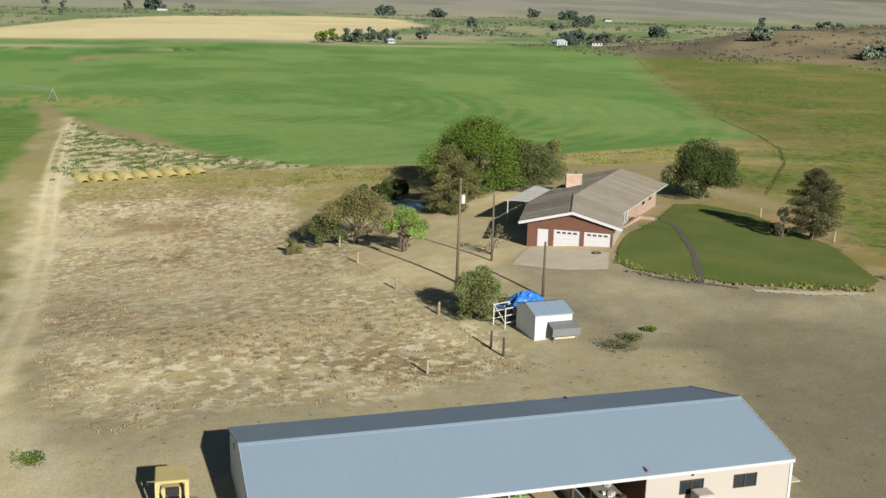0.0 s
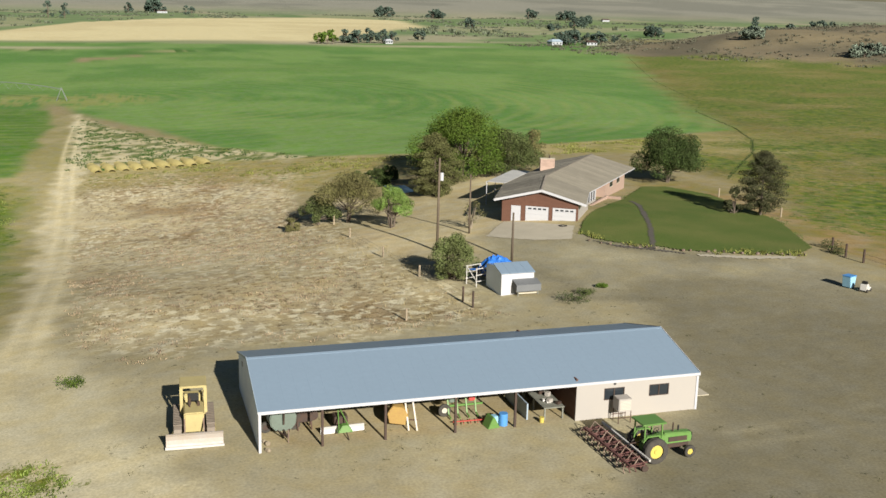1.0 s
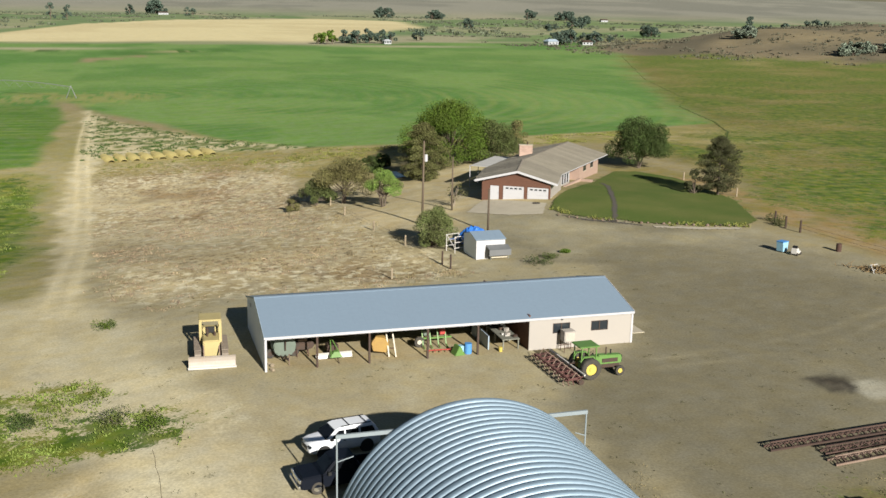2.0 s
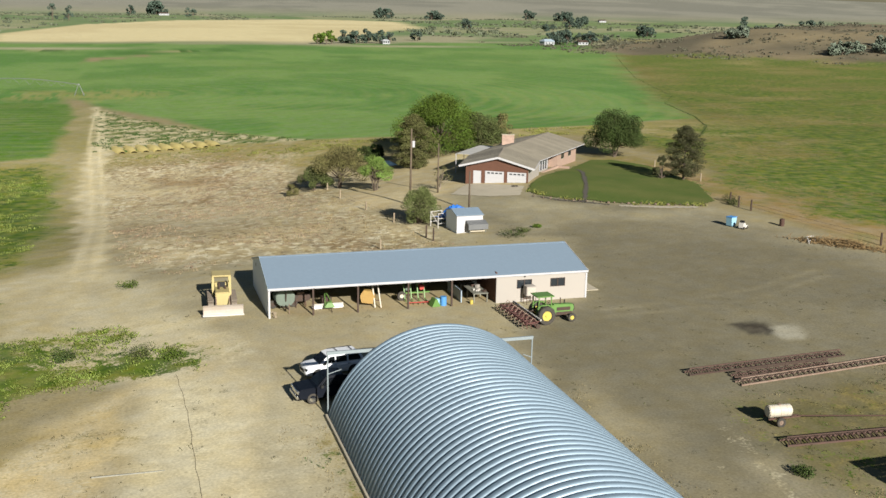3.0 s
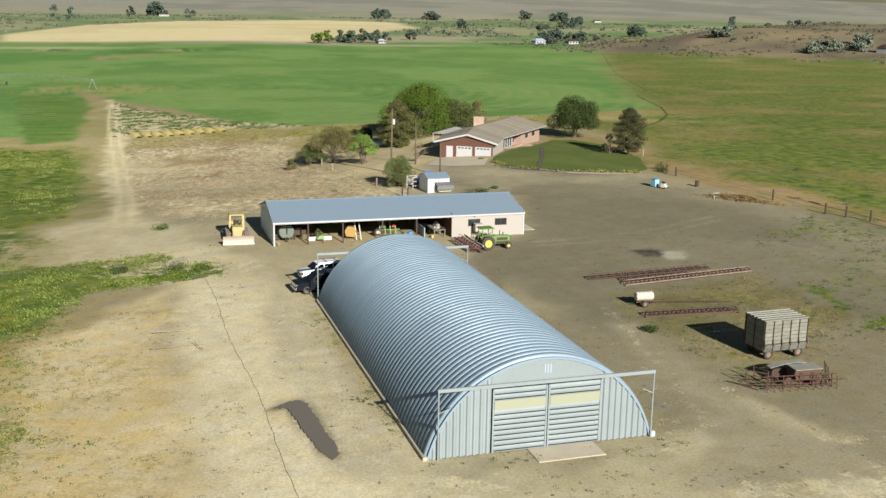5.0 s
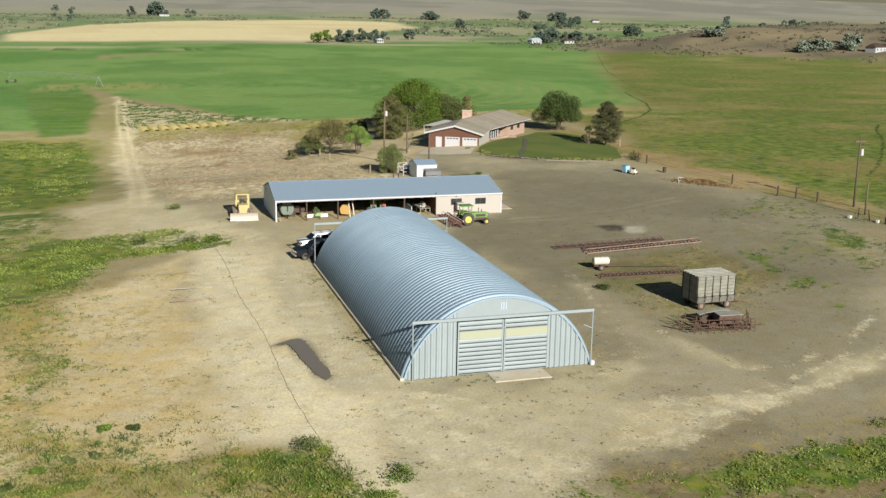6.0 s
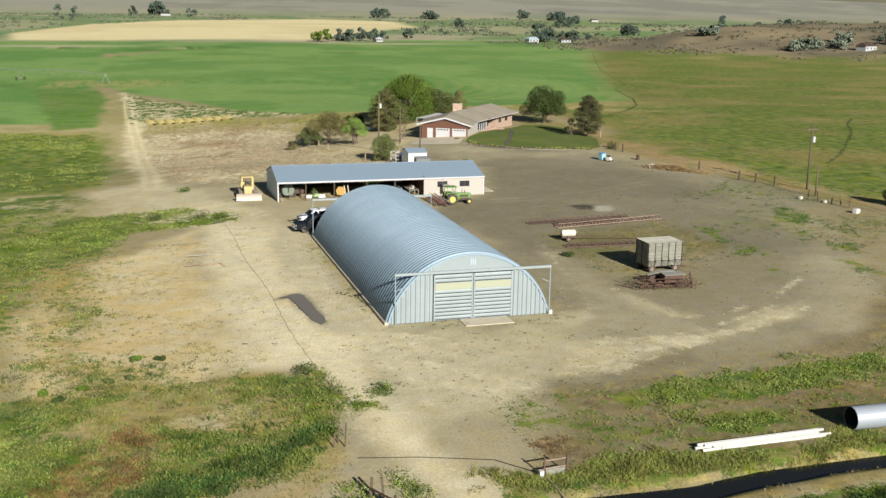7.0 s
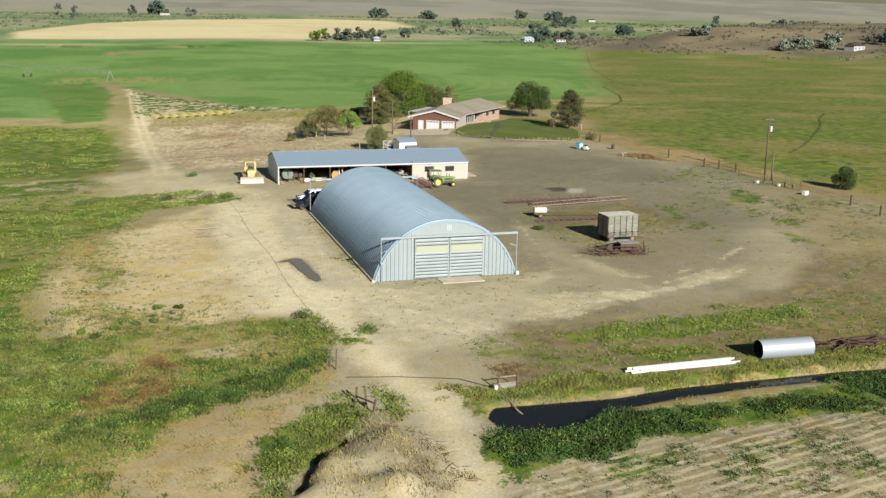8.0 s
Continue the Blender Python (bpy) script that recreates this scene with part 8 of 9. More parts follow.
# ---- odds and ends along the field edge ----
def barrel(x, y, material, label, h=0.9):
    b = B()
    rod(b, (0, 0, 0), (0, 0, h), 0.3, n=16)
    for z in (0.3, 0.6):
        rod(b, (0, 0, z * h / 0.9 - 0.02), (0, 0, z * h / 0.9 + 0.02), 0.315, n=16)
    single("barrel", b, material, label, "barrel", x, y, height_at(x, y))


t = thing("rubbish_bin", "pale blue wheeled rubbish bin standing on dirt", "bin", 60.3, 22.4, height_at(60.3, 22.4), 20)
b = B()
prism(b, [(-0.38, 0.08), (0.38, 0.08), (0.5, 1.15), (-0.5, 1.15)], -0.45, 0.45)
part("body", b, PALE_BLUE, t, bevel=0.03)
b = B()
box(b, -0.52, 0.54, -0.48, 0.48, 1.15, 1.24)
part("lid", b, BLUE_PLASTIC, t, "darker blue lid", bevel=0.02)
t = thing("toy_car", "small white and dark ride-on toy car", "toy car", 61.0, 20.8, height_at(61.0, 20.8), 30)
b = B()
prism(b, [(-0.55, 0.15), (0.6, 0.15), (0.6, 0.4), (0.1, 0.5), (-0.05, 0.8), (-0.5, 0.8)], -0.35, 0.35)
part("body", b, PIPE_WHITE, t, bevel=0.04)
b = B()
box(b, -0.45, -0.1, -0.25, 0.25, 0.8, 1.05)
part("roof", b, BLACK, t, bevel=0.03)
for x in (-0.4, 0.4):
    for y in (-0.35, 0.35):
        b = B()
        wheel_ring(b, x, y, 0.17, 0.17, 0.05, 0.14, 12)
        part("wheel", b, TYRE, t)
barrel(66.4, 20.6, RUST, "rusty burn barrel on the field edge")
t = thing("scrap_frame", "bent white metal frame leaning by a brush pile", "scrap", 64.9, 12.3, height_at(64.9, 12.3), 30)
for k, (a_, c_) in enumerate((((-0.9, 0, 0.05), (0.4, 0.9, 0.5)), ((0.3, -0.3, 0.05), (1.4, 0.6, 0.5)), ((-0.5, 0.2, 0.25), (0.7, 0.1, 0.25)), ((0.4, 0.9, 0.5), (1.4, 0.6, 0.5)))):
    b = B()
    beam(b, a_, c_, 0.09, 0.09)
    part("bar", b, PIPE_WHITE, t)
b = B()
rng = random.Random(5)
for k in range(900):
    u, v = rng.gauss(0, 1.0), rng.gauss(0, 0.55)
    x, y = 67.3 + u * 1.7 + v * 0.3, 10.0 - u * 1.9 + v
    hgt = max(0.05, 1.0 - 0.35 * abs(u) - 0.6 * abs(v))
    p = Vector((x, y, height_at(x, y) + rng.uniform(0, hgt)))
    d = Vector((rng.uniform(-1, 1), rng.uniform(-1, 1), rng.uniform(-0.3, 0.7))) * rng.uniform(0.4, 1.1)
    rod(b, p, p + d, 0.035, 0.012, n=4, caps=False)
single("brush_pile", b, BRUSH, "heap of dry tangled brown branches", "brush pile", 0, 0, 0, kind="stuff")
for k, (x, y, tilt) in enumerate(((73.7, -18.0, 0.2), (74.4, -19.6, -0.4), (74.9, -21.8, 0.5), (75.0, -23.7, 0.6), (75.4, -25.0, -0.3))):
    b = B()
    beam(b, (0, 0, -0.1), (tilt, 0.1, 1.5), 0.16, 0.12)
    single("old_plank", b, POLE_WOOD, "broken grey plank leaning in a scrap heap", "plank", x, y, height_at(x, y), 20 * k, "scrap by the poles")
for x, y, s in ((73.0, -17.3, 0.32), (73.7, -28.6, 0.5), (74.6, -20.8, 0.3)):
    b = B()
    box(b, -s, s, -s * 0.6, s * 0.6, 0, s * 1.2)
    single("white_box", b, PIPE_WHITE, "dumped white metal cabinet in the scrap", "cabinet", x, y, height_at(x, y), 25, "scrap by the poles", bevel=0.04)
t = thing("tyre_stack", "old black tyre lying before the garage", "tyre", 43.6, 54.2, 1.10, 20)
b = B()
wheel_ring(b, 0, 0, 0, 0.52, 0.28, 0.3, 20)
bmesh.ops.rotate(b, verts=b.verts[:], cent=(0, 0, 0), matrix=Matrix.Rotation(radians(90), 3, "X"))
bmesh.ops.translate(b, verts=b.verts[:], vec=(0, 0, 0.16))
part("tyre", b, TYRE, t)
rng = random.Random(21)
for k in range(26):
    f = k / 25
    x, y = 43.6 + 20.5 * f, 46.8 - 12.4 * f ** 0.62 + rng.uniform(-0.3, 0.3)
    b = B()
    s = rng.uniform(0.12, 0.26)
    bmesh.ops.create_icosphere(b, subdivisions=1, radius=s)
    bmesh.ops.scale(b, verts=b.verts[:], vec=(1.2, 0.9, 0.7))
    single("edging_stone", b, PALE_RUST if k % 3 else POLE_WOOD, "brown stone edging the lawn", "stone", x, y, height_at(x, y) + 0.12, rng.uniform(0, 90), "lawn edging stones")

# ---- by the canal ----
t = thing("pipe_stack", "stack of long white irrigation pipes by the canal", "pipe stack", 18.1, -90.55, height_at(18, -90.5), 1)
for k, (y, z, l) in enumerate(((-0.42, 0.1, 0.0), (-0.14, 0.1, 0.9), (0.1, 0.1, -0.3), (0.36, 0.1, 0.5), (-0.02, 0.28, 0.3), (0.22, 0.27, -0.1))):
    b = B()
    rod(b, (-4.6 + l, y * 0.8, z), (4.5 + l * 0.6, y + 0.12 * math.sin(5 * k), z + 0.02), 0.095, n=12)
    part("pipe", b, PIPE_WHITE, t, smooth_shade=False)
t = thing("culvert_pipe", "large dull silver corrugated culvert pipe lying down", "culvert", 27.3, -90.4, height_at(27.3, -90.4), -2)
prof = [(k * 0.06, 0.78 + (0.008 if k % 2 else 0.0)) for k in range(79)]
verts, faces = [], []
for x, r in prof:
    for j in range(28):
        a = 2 * math.pi * j / 28
        verts.append((x - 2.35, r * math.cos(a), 0.78 + r * math.sin(a)))
for i in range(len(prof) - 1):
    for j in range(28):
        faces.append((i * 28 + j, i * 28 + (j + 1) % 28, (i + 1) * 28 + (j + 1) % 28, (i + 1) * 28 + j))
data = raw("shell", verts, faces, DULL_CULVERT)
bm_ = bmesh.new()
bm_.from_mesh(data)
bmesh.ops.solidify(bm_, geom=bm_.faces[:], thickness=0.03)
bm_.to_mesh(data)
bm_.free()
ob = new("shell", data)
ob.parent = t
# added inner tube; its dark colour stands in for shade inside the pipe
b = B()
rod(b, (-2.3, 0, 0.78), (2.3, 0, 0.78), 0.735, n=28, caps=False)
part("lining", b, INNER_SHADE, t, "added inner tube coloured dark for the shade inside")
rng = random.Random(9)
for k in range(22):
    b = B()
    x, y = 31.2 + rng.uniform(0, 6.5), -89.6 + rng.uniform(-0.9, 1.0)
    rod(b, (-rng.uniform(0.6, 1.5), 0, 0), (rng.uniform(0.6, 1.5), 0, rng.uniform(-0.1, 0.35)), rng.uniform(0.04, 0.08), n=6)
    single("rusty_bar", b, RUST, "rusty iron bar in a scrap pile", "scrap bar", x, y, height_at(x, y) + rng.uniform(0.1, 0.6), rng.uniform(-50, 50), "scrap pile by the canal")
b = B()
box(b, -2.0, 2.2, -0.8, 0.8, 0.0, 0.25)
single("rusty_plate", b, RUST, "flat rusty steel platform by the scrap", "plate", 36.2, -88.6, height_at(36.2, -88.6), 4, bevel=0.03)
t = thing("headgate", "rusty canal headgate frame with white block", "headgate", 2.6, -91.4, height_at(2.6, -91.4), 4)
for x in (0.0, 1.5):
    b = B()
    beam(b, (x, 0, -0.2), (x, 0, 1.15), 0.1, 0.1)
    part("upright", b, RUST, t)
for z in (0.45, 0.95):
    b = B()
    beam(b, (-0.1, 0, z), (1.6, 0.05, z), 0.07, 0.07)
    part("rail", b, PALE_RUST, t)
b = B()
box(b, 0.1, 1.4, -0.05, 0.05, 0.0, 0.4)
part("gate_board", b, WOOD_GREY, t)
b = B()
box(b, -0.35, -0.08, -0.2, 0.1, 0.0, 0.4)
part("block", b, PIPE_WHITE, t)
b = B()
pts = [(0.0, -0.4, 0.1), (-0.1, -2.2, 0.05), (-0.2, -3.6, -0.1), (0.0, -4.6, -0.3)]
for a_, c_ in zip(pts, pts[1:]):
    rod(b, a_, c_, 0.06, n=6)
part("outlet_pipe", b, PALE_POST, t)
t = thing("broken_gate", "dark broken wooden gate posts beside the ditch", "gate", -7.6, -92.5, height_at(-7.6, -92.5), 10)
for x, y, h, k in ((-0.2, 1.0, 1.3, 0.1), (0.3, 0.2, 1.6, -0.15), (0.1, -1.2, 1.1, 0.3), (-0.4, -0.6, 0.9, -0.4)):
    b = B()
    beam(b, (x, y, -0.2), (x + k, y + 0.1, h), 0.14, 0.12)
    part("post", b, POLE_WOOD, t)
b = B()
beam(b, (-0.2, 1.0, 0.7), (0.2, -1.2, 0.9), 0.08, 0.1)
part("rail", b, RUST, t)
for x, y, h in ((-7.9, -84.1, 1.6), (-8.2, -83.4, 1.2), (-8.6, -84.0, 1.0)):
    fence_post(x, y, h, 0.05, POLE_WOOD, "thin weathered stake beside the ditch weeds", "stakes by the ditch", 0.08)
b = B()
pts = [(-7.5, -86.0), (-3.8, -87.0), (0.5, -88.6), (2.4, -91.0)]
for (x0, y0), (x1, y1) in zip(pts, pts[1:]):
    rod(b, (x0, y0, height_at(x0, y0) + 0.05), (x1, y1, height_at(x1, y1) + 0.05), 0.025, n=5)
single("ground_cable", b, BLACK, "thin dark cable lying across the drive", "cable", 0, 0, 0)
rngb = np.random.RandomState(12)
b = B()
for k in range(90):
    f = rngb.rand()
    x, y = -5.4 + 1.5 * f + rngb.normal(0, 0.35), -96.2 - 9.0 * f
    a, d = rngb.uniform(1.0, 2.4), rngb.uniform(0.5, 1.5)
    z = height_at(x, y)
    rod(b, (x, y, z), (x + d * math.cos(a) * 0.7, y - d * math.sin(a), z + rngb.uniform(0.05, 0.55)), 0.016, 0.008, n=4, caps=False)
single("dry_branches", b, BRUSH, "dry brown branches strewn along the earth heap", "branches", 0, 0, 0, kind="stuff")
t = thing("old_bed_frame", "rusty bed-like metal frame lying on bare dirt", "frame", -12.4, -33.0, height_at(-12.4, -33.0), -4)
for y in (0.0, 4.4):
    b = B()
    beam(b, (-2.2, y, 0.1), (2.0, y + 0.2, 0.1), 0.07, 0.07)
    part("bar", b, WOOD_PALE if y else PALE_RUST, t)
for x in (1.9, 2.1):
    b = B()
    beam(b, (x, -1.4, 0.0), (x - 0.5, -0.6, 0.8), 0.04, 0.04)
    part("stake", b, PALE_POST, t)
t = thing("crate", "small rusty crate with pale side in green weeds", "crate", -34.0, -84.6, height_at(-34.0, -84.6), 10)
for z in (0.2, 0.5, 0.8):
    b = B()
    box(b, -0.8, 0.8, -0.5, 0.5, z, z + 0.16)
    part("slat", b, RUST if z > 0.3 else PIPE_WHITE, t)
for x in (-0.75, 0.75):
    b = B()
    box(b, x - 0.05, x + 0.05, -0.45, 0.45, 0.0, 0.95)
    part("post", b, RUST, t)

# ---- straw windrows beside the far field ----
for k in range(9):
    x = -12.2 + k * 2.55
    n = 14
    verts, faces = [], []
    rng = np.random.RandomState(k)
    for i in range(n + 1):
        f = i / n
        cx, cy = x - 1.6 * f, 146.6 + 9.0 * f
        w = 1.15 * (0.6 + 0.4 * math.sin(math.pi * f)) * rng.uniform(0.85, 1.1)
        for j in range(7):
            a = math.pi * j / 6
            px = cx - w * math.cos(a) + rng.uniform(-0.1, 0.1)
            verts.append((px, cy, height_at(px, cy) + 0.75 * math.sin(a) * (0.5 + 0.5 * math.sin(math.pi * min(1, f + 0.1))) + rng.uniform(-0.06, 0.06)))
    for i in range(n):
        for j in range(6):
            faces.append((i * 7 + j, i * 7 + j + 1, (i + 1) * 7 + j + 1, (i + 1) * 7 + j))
    tagged(new("straw_windrow", raw("straw_windrow", verts, faces, HAY, True)), "long heap of golden straw on bare ground", "straw heap", "straw heaps")


# ---- centre pivot ----
def pivot_irrigator():
    p = thing("pivot_irrigator", "pale galvanised centre pivot irrigator reaching across the field", "irrigator", -26, 303, height_at(-26, 303), 0)
    b = B()
    for sx in (-1, 1):
        for sy in (-1, 1):
            beam(b, (sx * 1.6, sy * 1.6, 0), (0, 0, 4.2), 0.14, 0.14)
    part("centre_tower", b, ALUMINIUM, p)
    ang = radians(140)
    dx, dy = math.cos(ang), math.sin(ang)
    for k in range(5):
        x0, y0, x1, y1 = dx * 45 * k, dy * 45 * k, dx * 45 * (k + 1), dy * 45 * (k + 1)
        b = B()
        for i in range(9):
            f0, f1 = i / 9, (i + 1) / 9
            rise = lambda f: 3.8 + 1.0 * math.sin(math.pi * f)
            rod(b, (x0 + (x1 - x0) * f0, y0 + (y1 - y0) * f0, rise(f0)), (x0 + (x1 - x0) * f1, y0 + (y1 - y0) * f1, rise(f1)), 0.12, n=6)
            low = 2.6 + 0.6 * abs(2 * (f0 + f1) / 2 - 1)
            mx, my = x0 + (x1 - x0) * (f0 + f1) / 2, y0 + (y1 - y0) * (f0 + f1) / 2
            for f in (f0, f1):
                beam(b, (x0 + (x1 - x0) * f, y0 + (y1 - y0) * f, rise(f)), (mx, my, low), 0.06, 0.06)
        part("span", b, ALUMINIUM, p)
        b = B()
        for s in (-1, 1):
            beam(b, (x1 - dy * 2.2 * s, y1 + dx * 2.2 * s, 0.5), (x1, y1, 3.8), 0.13, 0.13)
        beam(b, (x1 - dy * 2.2, y1 + dx * 2.2, 0.6), (x1 + dy * 2.2, y1 - dx * 2.2, 0.6), 0.14, 0.14)
        part("tower", b, ALUMINIUM, p)
        for s in (-1, 1):
            b = B()
            cx, cy = x1 - dy * 2.2 * s, y1 + dx * 2.2 * s
            rod(b, (cx - dx * 0.15, cy - dy * 0.15, 0.6), (cx + dx * 0.15, cy + dy * 0.15, 0.6), 0.6, n=14)
            part("wheel", b, TYRE, p)


pivot_irrigator()


# ---- trees ----
def leaf_cloud(centres, radii, count, size, seed, squash=0.8, up=0.0):
    """Many small leaves, thicker towards the skin of each clump."""
    rng = np.random.RandomState(seed)
    centres, radii = np.array(centres, float), np.array(radii, float)
    pick = rng.choice(len(centres), count, p=radii ** 2 / (radii ** 2).sum())
    d = rng.normal(size=(count, 3))
    d /= np.linalg.norm(d, axis=1)[:, None]
    r = radii[pick] * rng.uniform(0.45, 1.08, count) ** 0.6
    p = centres[pick] + d * r[:, None] * np.array([1, 1, squash])
    nrm = d * 0.55 + rng.normal(size=(count, 3)) * 0.7
    nrm[:, 2] += 0.3 + up
    nrm /= np.linalg.norm(nrm, axis=1)[:, None]
    t = np.cross(nrm, rng.normal(size=(count, 3)))
    t /= np.linalg.norm(t, axis=1)[:, None] + 1e-9
    s = np.cross(nrm, t)
    a = size * rng.uniform(0.6, 1.4, count)[:, None]
    w = a * rng.uniform(0.45, 0.8, count)[:, None]
    verts = np.stack([p - t * a, p + s * w * 0.8, p + t * a, p - s * w], 1).reshape(-1, 3)
    faces = np.arange(count * 4).reshape(-1, 4)
    return verts, faces


def tree(x, y, label, category, trunk_h, spread, top, leaves, size, leaf_mat, bark, seed, stems=1, clumps=16, flat=1.0, low=0.35, z=None):
    """A broadleaf tree: tapered trunk, limbs, and a crown of leaf clumps round the limb ends."""
    rng = random.Random(seed)
    z = height_at(x, y) if z is None else z
    t = thing("tree", label, category, x, y, z)
    b = B()
    ends = []
    for s in range(stems):
        base = Vector((rng.uniform(-0.25, 0.25) * (stems > 1), rng.uniform(-0.25, 0.25) * (stems > 1), -0.2))
        knee = base + Vector((rng.uniform(-0.4, 0.4), rng.uniform(-0.4, 0.4), trunk_h))
        r = 0.05 * top / math.sqrt(stems) * 0.55 + 0.05
        rod(b, base, knee, r, r * 0.75, n=8)
        for k in range(clumps // stems):
            a = rng.uniform(0, 2 * math.pi)
            h = low + (1 - low) * rng.random()
            reach = spread * flat * math.sin(math.pi * min(0.97, 0.22 + 0.72 * h)) * rng.uniform(0.45, 0.95)
            end = Vector((reach * math.cos(a), reach * math.sin(a), top * h * 0.86))
            mid = knee.lerp(end, 0.5) + Vector((0, 0, -0.1 * top * rng.random()))
            rod(b, knee, mid, r * 0.5, r * 0.3, n=6, caps=False)
            rod(b, mid, end, r * 0.3, r * 0.08, n=5, caps=False)
            ends.append(end)
    part("trunk", b, bark, t)
    radii = [spread * rng.uniform(0.20, 0.40) for _ in ends]
    verts, faces = leaf_cloud(ends, radii, leaves, size, seed)
    verts[:, 2] = np.maximum(verts[:, 2], top * low * 0.35)
    ob = new("crown", raw("crown", verts, faces, leaf_mat))
    ob.parent = t
    return t


def conifer(x, y, label, radius, top, leaves, size, leaf_mat, seed, bare=0.08, round_top=0.5, z=None, lean=0.0):
    """A dense evergreen: a straight trunk and whorls of drooping, needle-covered boughs."""
    rng = random.Random(seed)
    z = height_at(x, y) if z is None else z
    t = thing("tree", label, "tree", x, y, z)
    b = B()
    rod(b, (0, 0, -0.2), (lean, 0, top * 0.95), 0.045 * top * 0.6, 0.02, n=8)
    ends, radii = [], []
    for k in range(46):
        h = bare + (0.98 - bare) * (k / 45)
        a = k * 2.399 + rng.uniform(-0.3, 0.3)
        prof = math.sin(math.pi * (0.18 + 0.82 * h) ** 0.8) if round_top > 0.6 else min(1.0, 0.35 + 1.6 * (h - bare)) * (1 - h) ** 0.62 * 1.25
        reach = radius * prof * rng.uniform(0.7, 1.12)
        root = Vector((lean * h, 0, top * h))
        end = root + Vector((reach * math.cos(a), reach * math.sin(a), -0.06 * top * (1 - h)))
        rod(b, root, end, 0.05, 0.015, n=5, caps=False)
        for f in (0.5, 0.8, 1.0):
            ends.append(root.lerp(end, f))
            radii.append(max(0.25, radius * 0.19 * (1.25 - 0.5 * f)))
    part("trunk", b, BARK, t)
    verts, faces = leaf_cloud(ends, radii, leaves, size, seed, 0.6)
    ob = new("crown", raw("crown", verts, faces, leaf_mat))
    ob.parent = t
    return t


tree(22.4, 80.3, "spreading olive-brown orchard tree with several stems", "tree", 2.0, 4.9, 7.4, 21000, 0.085, LEAF_OLIVE, BARK, 1, stems=4, clumps=36, low=0.40)
tree(18.6, 82.5, "low olive shrub tree beside the orchard tree", "tree", 1.0, 2.8, 4.2, 9000, 0.085, LEAF_SOFT, BARK, 2, stems=3, clumps=17, low=0.25)
tree(14.6, 80.8, "small sparse shrub in dry grass", "shrub", 0.4, 1.5, 2.2, 2200, 0.075, LEAF_OLIVE, BARK, 3, stems=2, clumps=8, low=0.2)
tree(26.2, 70.3, "small light green tree with open forked trunk", "tree", 1.8, 2.6, 5.9, 15000, 0.068, LEAF_BRIGHT, BARK, 4, stems=3, clumps=24, low=0.44)
tree(47.0, 104.5, "large broad green shade tree behind the house", "tree", 2.5, 8.6, 11.0, 60000, 0.115, LEAF_MID, BARK, 5, stems=2, clumps=64, low=0.22)
tree(54.6, 102.0, "rounded dull green shade tree behind the house", "tree", 2.0, 4.8, 7.6, 24000, 0.105, LEAF_SOFT, BARK, 6, stems=2, clumps=32, low=0.18)
tree(61.5, 110.0, "thin olive tree behind the house", "tree", 2.0, 3.2, 6.6, 4200, 0.11, LEAF_OLIVE, BARK, 66, stems=2, clumps=16, low=0.25)
conifer(38.0, 90.5, "dull olive-green spruce beside the dirt yard", 5.6, 9.3, 38000, 0.085, NEEDLES, 7, 0.08)
tree(76.0, 87.0, "broad dark green yard tree with several trunks", "tree", 2.2, 5.6, 8.8, 38000, 0.105, LEAF_DARK, BARK, 8, stems=4, clumps=44, low=0.32)
conifer(74.0, 58.3, "bushy dark juniper tree with a leaning trunk", 4.6, 8.5, 32000, 0.075, JUNIPER, 9, 0.14, 0.5)
tree(70.6, 59.6, "small juniper bush beside the larger one", "shrub", 0.4, 1.3, 4.0, 5000, 0.075, JUNIPER, BARK, 10, stems=2, clumps=12, low=0.2)
tree(24.9, 39.6, "dense green bush by the utility pole", "bush", 0.3, 2.6, 5.0, 24000, 0.065, foliage("bush_leaves", (0.105, 0.128, 0.044), 0.35), BARK, 11, stems=5, clumps=50, low=0.04)
tree(83.0, -25.6, "round dark green bush on the field edge", "bush", 0.3, 2.4, 3.4, 10000, 0.08, LEAF_DARK, BARK, 12, stems=3, clumps=30, flat=0.75, low=0.12)
tree(33.9, 60.2, "bare grey sapling beside the pole", "tree", 1.2, 1.8, 4.2, 420, 0.08, LEAF_OLIVE, PALE_BARK, 13, stems=3, clumps=18, low=0.3)
for x, y, k in ((29.6, 106.5, 14), (32.0, 105.0, 15), (34.6, 107.0, 16)):
    tree(x, y, "dark hedge tree shading the pool", "tree", 0.5, 2.0, 3.2, 5000, 0.11, LEAF_DARK, BARK, k, stems=3, clumps=18, low=0.1)

